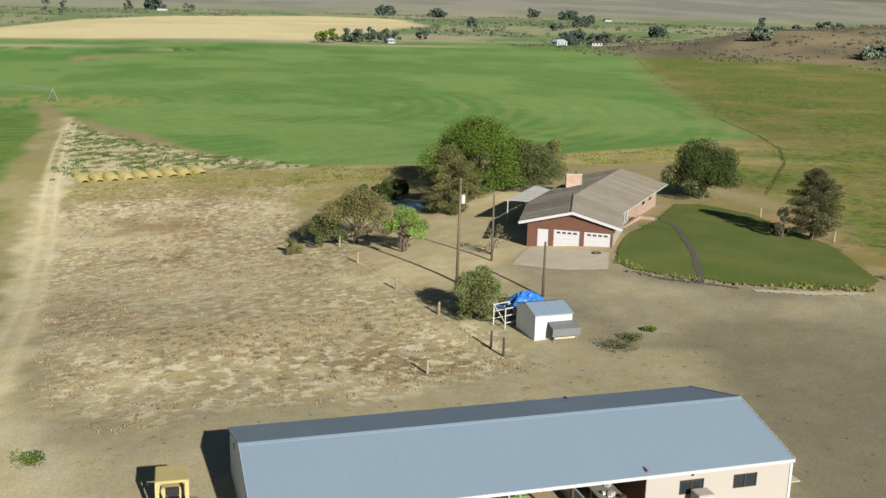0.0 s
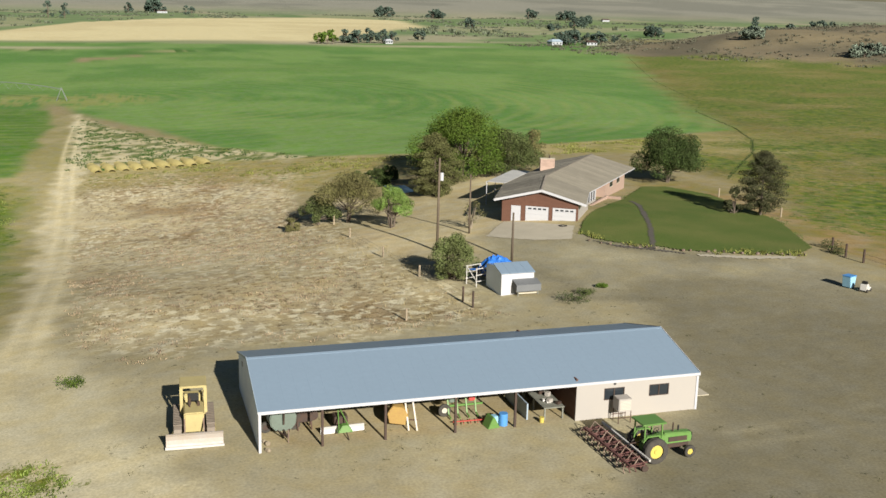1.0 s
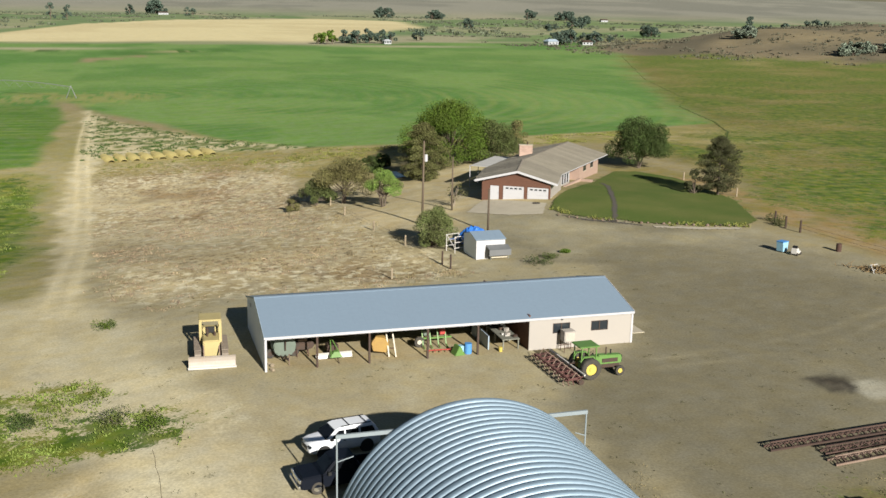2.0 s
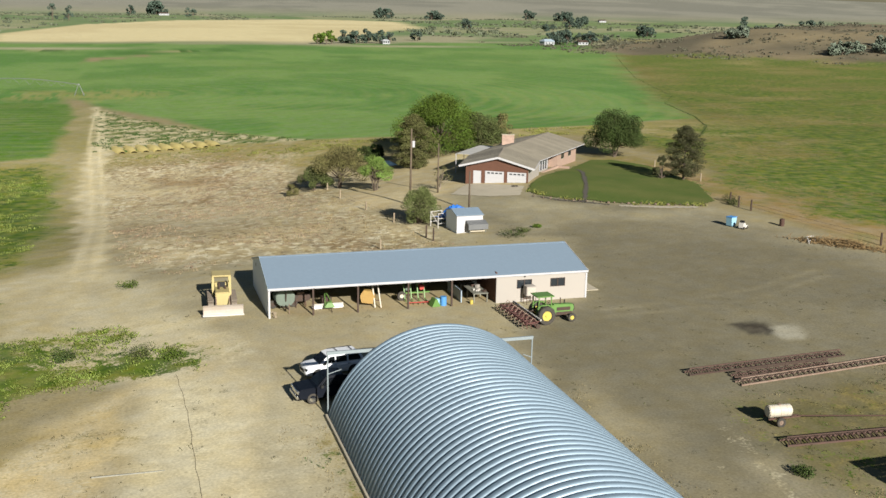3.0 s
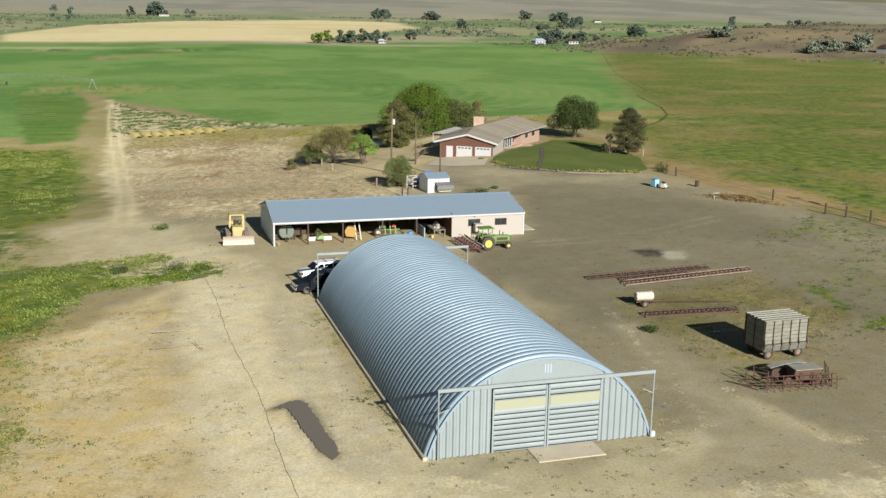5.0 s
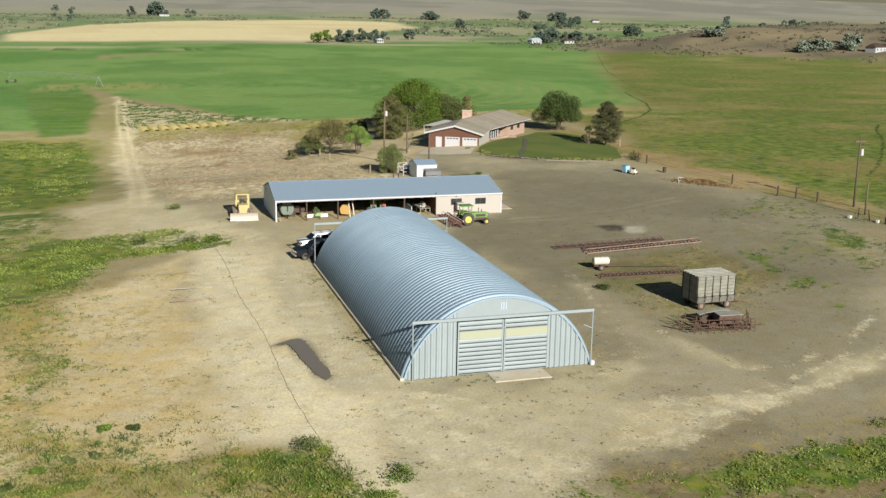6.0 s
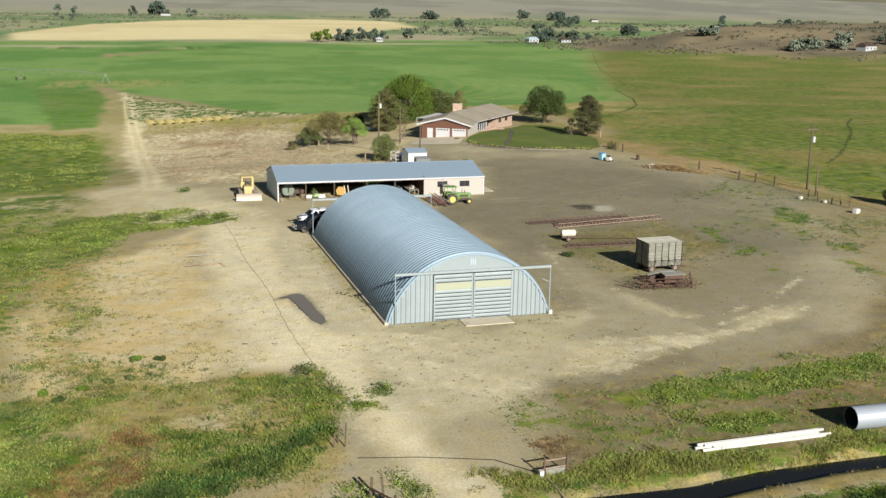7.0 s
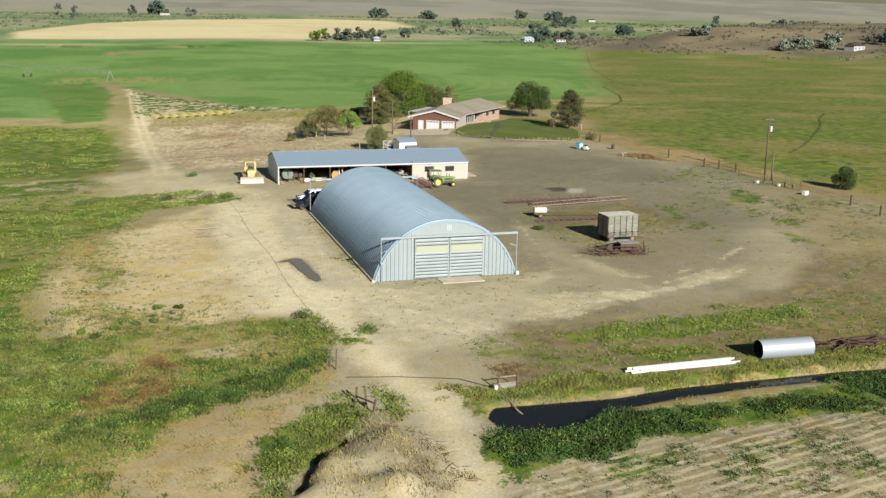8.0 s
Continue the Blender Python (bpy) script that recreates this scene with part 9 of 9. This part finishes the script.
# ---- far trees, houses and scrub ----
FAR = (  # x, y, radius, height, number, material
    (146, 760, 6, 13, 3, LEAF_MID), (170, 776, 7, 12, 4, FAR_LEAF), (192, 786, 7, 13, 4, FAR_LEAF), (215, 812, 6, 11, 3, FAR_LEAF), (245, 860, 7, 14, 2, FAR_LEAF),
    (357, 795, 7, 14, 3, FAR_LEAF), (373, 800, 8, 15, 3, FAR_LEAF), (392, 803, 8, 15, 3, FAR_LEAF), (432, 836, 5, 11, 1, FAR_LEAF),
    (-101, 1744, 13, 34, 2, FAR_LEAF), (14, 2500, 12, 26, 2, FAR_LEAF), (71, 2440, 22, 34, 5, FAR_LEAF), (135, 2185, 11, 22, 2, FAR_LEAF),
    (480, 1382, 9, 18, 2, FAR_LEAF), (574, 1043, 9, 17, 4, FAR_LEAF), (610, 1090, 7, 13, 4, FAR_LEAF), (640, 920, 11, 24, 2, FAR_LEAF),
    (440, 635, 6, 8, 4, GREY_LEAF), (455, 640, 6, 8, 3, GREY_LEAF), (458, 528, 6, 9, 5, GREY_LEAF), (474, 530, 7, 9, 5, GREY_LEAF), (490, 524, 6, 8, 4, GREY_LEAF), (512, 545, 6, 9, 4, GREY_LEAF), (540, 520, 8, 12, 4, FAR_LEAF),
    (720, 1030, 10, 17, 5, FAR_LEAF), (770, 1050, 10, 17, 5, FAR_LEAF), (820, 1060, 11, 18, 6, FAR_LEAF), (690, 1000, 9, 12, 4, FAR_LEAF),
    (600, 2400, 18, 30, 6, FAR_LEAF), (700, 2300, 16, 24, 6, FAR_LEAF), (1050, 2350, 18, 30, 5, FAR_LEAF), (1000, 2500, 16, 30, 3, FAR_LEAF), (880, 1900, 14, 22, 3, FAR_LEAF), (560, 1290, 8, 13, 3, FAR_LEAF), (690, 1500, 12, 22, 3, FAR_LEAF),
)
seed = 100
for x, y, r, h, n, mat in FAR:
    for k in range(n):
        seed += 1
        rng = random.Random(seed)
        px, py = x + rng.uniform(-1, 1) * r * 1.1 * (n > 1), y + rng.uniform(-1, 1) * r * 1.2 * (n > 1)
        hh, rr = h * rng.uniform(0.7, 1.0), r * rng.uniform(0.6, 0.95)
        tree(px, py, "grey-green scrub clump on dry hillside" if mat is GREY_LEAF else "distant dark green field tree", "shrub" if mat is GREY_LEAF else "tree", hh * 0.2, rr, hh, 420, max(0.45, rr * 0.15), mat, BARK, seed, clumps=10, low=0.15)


def far_house(x, y, w, d, h, wall, roof, turn, label):
    s = thing("farmhouse", label, "house", x, y, height_at(x, y), turn)
    b = B()
    box(b, -w / 2, w / 2, -d / 2, d / 2, -0.5, h)
    part("walls", b, wall, s)
    b = B()
    prism(b, [(-w / 2 - 0.5, h), (w / 2 + 0.5, h), (w / 2 - 1.5, h + d * 0.28), (-w / 2 + 1.5, h + d * 0.28)], -d / 2 - 0.5, d / 2 + 0.5, d * 0.42)
    part("roof", b, roof, s)
    for k in range(3):
        b = B()
        wx = -w / 2 + w * (k + 0.5) / 3
        box(b, wx - 0.6, wx + 0.6, -d / 2 - 0.05, -d / 2 - 0.01, 1.0, 2.2)
        part("window", b, PANE, s)


FAR_WALL = surface("far_pale_wall", (0.33, 0.34, 0.36), 0.8, amount=0.3, coarse=0.3, bump=0.0)
far_house(350, 784, 11, 7, 3, FAR_WALL, WALL_STEEL, 15, "distant white farmhouse among trees")
far_house(385, 786, 9, 6, 2.6, FAR_WALL, DARK_STEEL, -10, "distant pale farm building beside trees")
far_house(200, 772, 6, 5, 2.4, FAR_WALL, FAR_WALL, 5, "small distant white building by field trees")
far_house(85, 2380, 22, 10, 4, FAR_WALL, DARK_STEEL, 10, "far white farmhouse on the plain")
far_house(500, 505, 14, 8, 3.2, FAR_WALL, DARK_STEEL, 20, "pale house below the dry hills")
far_house(800, 1030, 20, 9, 4, FAR_WALL, WALL_STEEL, 8, "distant white farm building on the hill")
far_house(1120, 2300, 18, 10, 4, FAR_WALL, DARK_STEEL, 0, "far pale farm building")

# scrub over the hills and far flats
def tufts(name, pts, blades, h, spread, width, material, label, category, seed, kind="stuff", lean=0.5):
    """Bunches of pointed blades on the ground."""
    rng = np.random.RandomState(seed)
    pts = np.asarray(pts, float)
    n = len(pts) * blades
    c = np.repeat(pts, blades, 0)
    sc = np.repeat(rng.uniform(0.6, 1.4, len(pts)), blades)
    a = rng.uniform(0, 2 * np.pi, n)
    off = rng.uniform(0, 1, n) ** 0.7 * spread * sc
    bx, by = c[:, 0] + off * np.cos(a), c[:, 1] + off * np.sin(a)
    bz = land_height(bx, by) - 0.03
    hh = h * sc * rng.uniform(0.5, 1.1, n)
    ln = lean * hh * rng.uniform(0.2, 1.2, n)
    b = rng.uniform(0, 2 * np.pi, n)
    wx, wy = width * np.cos(b), width * np.sin(b)
    base = np.stack([bx, by, bz], 1)
    w = np.stack([wx, wy, np.zeros(n)], 1)
    tip = base + np.stack([ln * np.cos(a), ln * np.sin(a), hh], 1)
    mid = base * 0.45 + tip * 0.55 + np.stack([np.zeros(n), np.zeros(n), hh * 0.08], 1)
    verts = np.stack([base - w, base + w, mid + w * 0.8, tip, mid - w * 0.8], 1).reshape(-1, 3)
    i = np.arange(n) * 5
    data = bpy.data.meshes.new(name)
    faces = np.stack([i, i + 1, i + 2, i + 3, i + 4], 1)
    data.from_pydata(verts.tolist(), [], faces.tolist())
    data.materials.append(material)
    return tagged(new(name, data), label, category, kind=kind)


def sown(poly, count, seed, thin=None, edge=0.0):
    """Random places inside an outline, fewer where thin() is low."""
    rng = np.random.RandomState(seed)
    px, py = [p[0] for p in poly], [p[1] for p in poly]
    x = rng.uniform(min(px) - 2, max(px) + 2, count * 4)
    y = rng.uniform(min(py) - 2, max(py) + 2, count * 4)
    ok = depth_in(poly, x, y) + 7.0 * rough(x, y, 5, seed) > edge
    if thin is not None:
        ok &= rng.rand(len(x)) < thin(x, y)
    return np.stack([x[ok], y[ok]], 1)[:count]


def patchy(size, seed, lo=-0.05, hi=0.15):
    return lambda x, y: smooth(lo, hi, rough(x, y, size, seed))


def sown_by(channel, box, count, seed, power=1.0, keep=None):
    """Random places in a box (x0, x1, y0, y1), as dense as the ground cover there."""
    rng = np.random.RandomState(seed)
    x, y = rng.uniform(box[0], box[1], count * 12), rng.uniform(box[2], box[3], count * 12)
    share = land_cover(x, y)[:, channel]
    ok = rng.rand(len(x)) < share ** power * smooth(-0.12, 0.10, rough(x, y, 2.2, seed))
    if keep is not None:
        ok &= keep(x, y)
    return np.stack([x[ok], y[ok]], 1)[:count]


def clumps(name, pts, leaves, radius, height, leaf, material, label, category, seed, upright=0.7):
    """Low rounded bunches of small leaves on the ground."""
    rng = np.random.RandomState(seed)
    pts = np.asarray(pts, float)
    n = len(pts) * leaves
    c = np.repeat(pts, leaves, 0)
    size = np.repeat(rng.uniform(0.5, 1.5, len(pts)) ** 1.3, leaves)
    a, r = rng.uniform(0, 2 * np.pi, n), np.sqrt(rng.rand(n))
    x, y = c[:, 0] + radius * size * r * np.cos(a), c[:, 1] + radius * size * r * np.sin(a)
    z = land_height(x, y) + height * size * np.sqrt(1 - 0.9 * r ** 2) * rng.uniform(0.15, 1.0, n)
    p = np.stack([x, y, z], 1)
    nrm = np.stack([r * np.cos(a), r * np.sin(a), np.full(n, 0.5)], 1) + rng.normal(size=(n, 3)) * 0.6
    nrm /= np.linalg.norm(nrm, axis=1)[:, None]
    t = rng.normal(size=(n, 3)) * 0.55 + np.stack([0.5 * r * np.cos(a), 0.5 * r * np.sin(a), np.full(n, upright)], 1)
    t /= np.linalg.norm(t, axis=1)[:, None] + 1e-9
    s = np.cross(nrm, t)
    s /= np.linalg.norm(s, axis=1)[:, None] + 1e-9
    u = leaf * rng.uniform(0.6, 1.5, n)[:, None]
    w = u * rng.uniform(0.22, 0.42, n)[:, None]
    verts = np.stack([p - t * u, p + s * w, p + t * u, p - s * w], 1).reshape(-1, 3)
    return tagged(new(name, raw(name, verts, np.arange(n * 4).reshape(-1, 4), material)), label, category, kind="stuff")


WEST = (-48, -5, -106, -60)
clumps("tall_weeds", sown_by(0, WEST, 3600, 1), 15, 0.42, 0.30, 0.075, GRASS, "tall green weeds beside the ditch", "weeds", 1)
clumps("olive_weeds", sown_by(0, WEST, 2600, 2), 13, 0.45, 0.26, 0.07, foliage("olive_weeds", (0.135, 0.142, 0.040), 0.28), "olive green weeds among taller growth", "weeds", 2)
tufts("deep_weeds", np.concatenate([sown(BELT_DARK, 1500, 2, None, 0.1), sown_by(0, WEST, 1200, 5)]), 13, 0.34, 0.4, 0.022, DEEP_GRASS, "dark green rushes along the ditch", "weeds", 2, lean=0.8)
clumps("rush_leaves", sown(BELT_DARK, 700, 6, patchy(3, 12, -0.1, 0.1)), 16, 0.4, 0.4, 0.08, DEEP_GRASS, "dark green rush clumps along the old ditch", "weeds", 3)
tufts("yellow_weeds", np.concatenate([sown_by(1, WEST, 2200, 3), sown_by(0, WEST, 900, 33)]), 10, 0.2, 0.5, 0.016, YELLOW_GRASS, "yellowing grass among the weeds", "grass", 3, lean=0.9)
clumps("red_weeds", np.concatenate([sown(BELT_RED, 900, 4, patchy(3, 17, -0.2, 0.05)), sown(GATE_RED, 60, 8)]), 12, 0.4, 0.22, 0.06, RED_WEED, "reddish-brown seeding weeds", "weeds", 4)
clumps("ditch_side_weeds", np.concatenate([sown(DITCH_GREEN, 620, 44, patchy(3, 53, -0.1, 0.1)), sown(GATE_GREEN, 90, 45), sown(DRIVE_GREEN, 60, 47)]), 15, 0.38, 0.32, 0.075, GRASS, "green weeds on the ditch side", "weeds", 45)
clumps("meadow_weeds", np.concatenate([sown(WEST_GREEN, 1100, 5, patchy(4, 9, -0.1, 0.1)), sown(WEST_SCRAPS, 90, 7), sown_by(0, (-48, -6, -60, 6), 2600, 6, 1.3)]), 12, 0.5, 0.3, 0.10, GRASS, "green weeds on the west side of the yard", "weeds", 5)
clumps("fringe_weeds", sown_by(0, (-32, -12, -74, -16), 800, 34, 1.0, lambda x, y: depth_in(WEST_FRINGE, x, y) > -3), 12, 0.3, 0.18, 0.07, foliage("fringe_leaves", (0.075, 0.105, 0.030), 0.35), "small green weeds dotted over ochre soil", "weeds", 46)
tufts("field_weeds", sown([(-60, 140), (-28, 137), (-23.8, 100), (-25, 52), (-34, 39), (-42, 5), (-60, 5)], 2600, 7, patchy(8, 23)), 10, 0.26, 0.6, 0.04, foliage("track_weeds", (0.125, 0.155, 0.036), 0.3), "weedy yellow-green growth beside the track", "weeds", 6)
clumps("bank_weeds", np.concatenate([sown(DARK_BANK, 2600, 8, patchy(3, 25, -0.3, -0.1)), sown([(27, -102), (33, -95.5), (60, -96.5), (60, -100.5), (36, -101.5)], 900, 48)]), 17, 0.38, 0.42, 0.085, DEEP_GRASS, "dense dark green weeds on the canal bank", "weeds", 7)
clumps("bank_tops", sown(DARK_BANK, 700, 49, patchy(2, 26, 0.0, 0.1)), 12, 0.34, 0.55, 0.08, GRASS, "lighter green weed tops on the canal bank", "weeds", 50)
tufts("reed_fringe", sown(FRINGE_N, 2100, 9, patchy(3, 28, -0.2, 0.05)), 11, 0.26, 0.35, 0.016, YELLOW_GRASS, "yellow-green reeds fringing the canal", "reeds", 8, lean=0.7)
clumps("strip_weeds", np.concatenate([sown(STRIP_1, 900, 10, patchy(3, 27, -0.1, 0.1)), sown(STRIP_2, 320, 12, patchy(3, 29, -0.2, 0.05)), sown(FRINGE_N, 700, 43, patchy(3, 30, -0.05, 0.1)), sown([(34, -77), (46, -72), (60, -62), (60, -64), (46, -75), (33, -79)], 300, 46, patchy(4, 32)), sown_by(0, (2, 46, -93, -76), 700, 11, 1.3)]), 12, 0.36, 0.2, 0.075, GRASS, "low green weed strip across the dirt", "weeds", 9)
tufts("bank_straw", sown_by(1, (-2, 60, -100, -72), 1300, 51, 1.2), 8, 0.14, 0.35, 0.014, DRY_GRASS, "dry straw-coloured grass on the canal banks", "grass", 52, lean=0.9)
clumps("stub_weeds", np.concatenate([sown(STUB_1, 200, 13, patchy(3, 31, -0.05, 0.1)), sown(STUB_2, 260, 14, patchy(3, 31, -0.05, 0.1)), sown(STUB_3, 90, 15), sown_by(0, (0, 40, -116, -101), 420, 16)]), 11, 0.36, 0.14, 0.075, DEEP_GRASS, "scattered weeds in pale stubble", "weeds", 10)
tufts("spoil_grass", np.concatenate([sown(SPOIL, 260, 14), sown([(-9, -96), (-6, -94), (-5, -104), (-7, -107)], 200, 15)]), 9, 0.22, 0.3, 0.02, DRY_GRASS, "dry grass over the earth heap", "grass", 11)
tufts("lot_weeds", sown(LOT, 3200, 16, patchy(10, 33, -0.1, 0.2)), 7, 0.22, 0.35, 0.025, GREY_WEED, "grey-brown dead weeds over the dry lot", "weeds", 12)
tufts("lot_stalks", sown([(10, 22), (24, 25), (24, 50), (20, 80), (8, 70), (6, 40)], 500, 17), 5, 0.38, 0.4, 0.015, DRY_GRASS, "tall dry stalks along the old fence", "weeds", 13)
BAND = [(-10, 140), (24, 126), (46, 118), (80, 122), (110, 140), (105, 152), (78, 140), (47, 131), (26, 142), (8, 150)]
tufts("tall_dry_grass", sown(BAND, 2000, 18, patchy(8, 49)), 9, 0.4, 0.6, 0.04, YELLOW_GRASS, "tall yellow grass along the field edge", "grass", 14)
tufts("stubble_clumps", sown(STUBBLE, 1500, 19, patchy(3, 35, -0.1, 0.1)), 9, 0.3, 0.5, 0.06, DEEP_GRASS, "rows of sparse crop clumps on bare ground", "crop", 15)
tufts("lawn_edge", sown([(43, 48), (46, 43), (52, 39), (64, 34.5), (65.5, 36), (56, 38.5), (50, 42.5), (46.5, 46), (45, 50)], 500, 20), 8, 0.4, 0.25, 0.04, YELLOW_GRASS, "rough uncut grass along the lawn edge", "grass", 16)
tufts("lawn_blades", sown(LAWN, 9000, 21, None, 0.6), 3, 0.14, 0.3, 0.03, foliage("lawn_grass", (0.066, 0.105, 0.024), 0.28), "short mown lawn grass", "grass", 17)
DITCH_PTS = []
for line, step in ((FIELD_DITCH[:5], 3.0), (FIELD_DITCH[4:], 0.7), (EAST_DITCH, 0.8)):
    for (ax, ay), (bx, by) in zip(line, line[1:]):
        m = int(math.hypot(bx - ax, by - ay) / step)
        DITCH_PTS += [(ax + (bx - ax) * k / m, ay + (by - ay) * k / m) for k in range(m)]
DITCH_PTS = np.array(DITCH_PTS) + np.random.RandomState(3).normal(0, 0.14, (len(DITCH_PTS), 2))
tufts("ditch_brush", DITCH_PTS, 9, 0.2, 0.28, 0.05, foliage("ditch_leaves", (0.035, 0.055, 0.016), 0.3), "dark brush along the field ditches", "weeds", 19)
clumps("yard_weeds", np.concatenate([*(sown(p, 34, 340 + n) for n, p in enumerate(EAST_WEEDS)), sown(DRY_E, 150, 24, patchy(4, 41, 0.0, 0.15)), sown([(44, -45), (75, -50), (78, 5), (55, -10)], 420, 25, patchy(6, 43, 0.03, 0.15)), sown([(-30, -75), (-8, -72), (-10, -62), (-28, -60)], 120, 26, patchy(4, 45, 0.0, 0.15)), sown(FOOT_W, 90, 56), sown([(-2, -62.5), (2, -61.5), (8, -62.6), (17, -61.5), (17, -60.4), (1, -60.6)], 26, 57)]), 13, 0.3, 0.17, 0.065, DEEP_GRASS, "small scattered weeds on dry dirt", "weeds", 20)
tufts("dry_wisps", np.concatenate([sown(DRY_E, 600, 27, patchy(5, 46)), sown(TAN_W, 300, 28, patchy(5, 47)), sown([(0.2, -60), (0.8, -24), (-1.5, -24), (-2.2, -58)], 260, 29), sown([(16.4, -60), (16.4, -24), (18.5, -24), (19, -60)], 260, 30)]), 6, 0.13, 0.35, 0.02, DRY_GRASS, "dry grass wisps on bare dirt", "grass", 21)
YARD = [(-8, -84), (20, -82), (50, -70), (64, -50), (72, -10), (60, 20), (36, 30), (-6, 20), (-14, -20), (-13, -66)]
clumps("yard_specks", np.concatenate([sown(YARD, 700, 61, patchy(9, 62, -0.1, 0.2)), sown([(-3, -62), (16, -62), (24, -66), (20, -76), (2, -82), (-4, -76)], 160, 69), sown(LOT, 900, 63), sown([(-28, -70), (-10, -68), (-8, -20), (-22, -20)], 300, 64, patchy(6, 65, -0.05, 0.15)), sown(DRY_E, 420, 66), sown([(4, -77), (26, -80), (44, -74), (52, -56), (66, -48), (66, -80), (30, -90), (6, -90)], 600, 67, patchy(5, 68, -0.05, 0.12))]), 9, 0.22, 0.09, 0.05, foliage("dark_speck_weeds", (0.075, 0.075, 0.034), 0.35), "tiny dark weeds and litter dotted over bare dirt", "weeds", 67)
tufts("pasture_grass", sown([(80, -60), (88, 20), (84, 60), (94, 124), (140, 160), (190, 120), (170, 0), (120, -60)], 5200, 68, patchy(7, 69, -0.02, 0.12)), 7, 0.10, 0.9, 0.05, foliage("pasture_blades", (0.080, 0.105, 0.026), 0.35), "low green pasture grass", "grass", 70)
rng = random.Random(77)
shrubs = [(-11.8, 18.5, 1.2, 0.9), (-16.8, -4.3, 1.0, 1.3), (-11.0, -6.0, 1.6, 0.9), (-8.8, -7.5, 1.2, 0.8), (33.4, 27.6, 1.5, 0.9), (35.4, 29.2, 0.9, 0.7), (37.6, 30.4, 0.6, 0.5), (27.0, -39.6, 0.8, 0.5), (-7.8, -70.6, 1.2, 1.0), (-3.6, -75.6, 1.1, 0.7), (69.8, 37.5, 1.6, 1.0), (68.6, 34.8, 1.2, 0.8)]
for x, y in ((-20.2, -63.0), (-18.4, -63.4), (-22.2, -67.5), (-24.0, -68.5), (-25.6, -70.6), (-20.8, -67.2), (-26.8, -68.8)):
    shrubs.append((x, y, 0.45, 0.5))
for k, (x, y, r, h) in enumerate(shrubs):
    s = thing("weed_bush", "low green weed bush on dry ground", "bush", x, y, height_at(x, y), 0, "weed bushes")
    c = [(rng.uniform(-0.6, 0.6) * r, rng.uniform(-0.6, 0.6) * r, h * rng.uniform(0.25, 0.6)) for _ in range(7)]
    b = B()
    for p in c:
        rod(b, (0, 0, -0.05), p, 0.02, 0.008, n=5)
    part("stems", b, BARK, s)
    v, f = leaf_cloud(c, [0.5 * r] * 7, 800, 0.06, 500 + k, 0.7)
    v[:, 2] = np.maximum(v[:, 2], 0.02)
    ob = new("leaves", raw("leaves", v, f, (LEAF_MID, LEAF_DARK, LEAF_SOFT)[k % 3]))
    ob.parent = s
# sage and scrub on the hills
rngn = np.random.RandomState(5)
hx = rngn.uniform(300, 900, 9000)
hy = rngn.uniform(380, 1050, 9000)
s_ = (hx - 300) * 0.77 + (hy - 620) * 0.64
keep = (s_ > 5) & (s_ < 420) & (rough(hx, hy, 40, 51) > -0.02)
tufts("hill_scrub", np.stack([hx[keep], hy[keep]], 1)[:3000], 6, 1.3, 1.5, 0.45, foliage("sage_scrub", (0.085, 0.085, 0.058), 0.3), "grey sage scrub dotted over dry hills", "scrub", 22, lean=0.8)
fx = rngn.uniform(-500, 1200, 5000)
fy = rngn.uniform(820, 2600, 5000)
keep = (rough(fx, fy, 180, 55) > 0.04) & (depth_in(TAN_FIELD, fx, fy) < -10)
tufts("far_scrub", np.stack([fx[keep], fy[keep]], 1)[:1300], 9, 3.0, 4.0, 1.2, foliage("far_scrub_leaf", (0.085, 0.10, 0.065), 0.3), "scrub dotted over the far plain", "scrub", 23, lean=0.8)
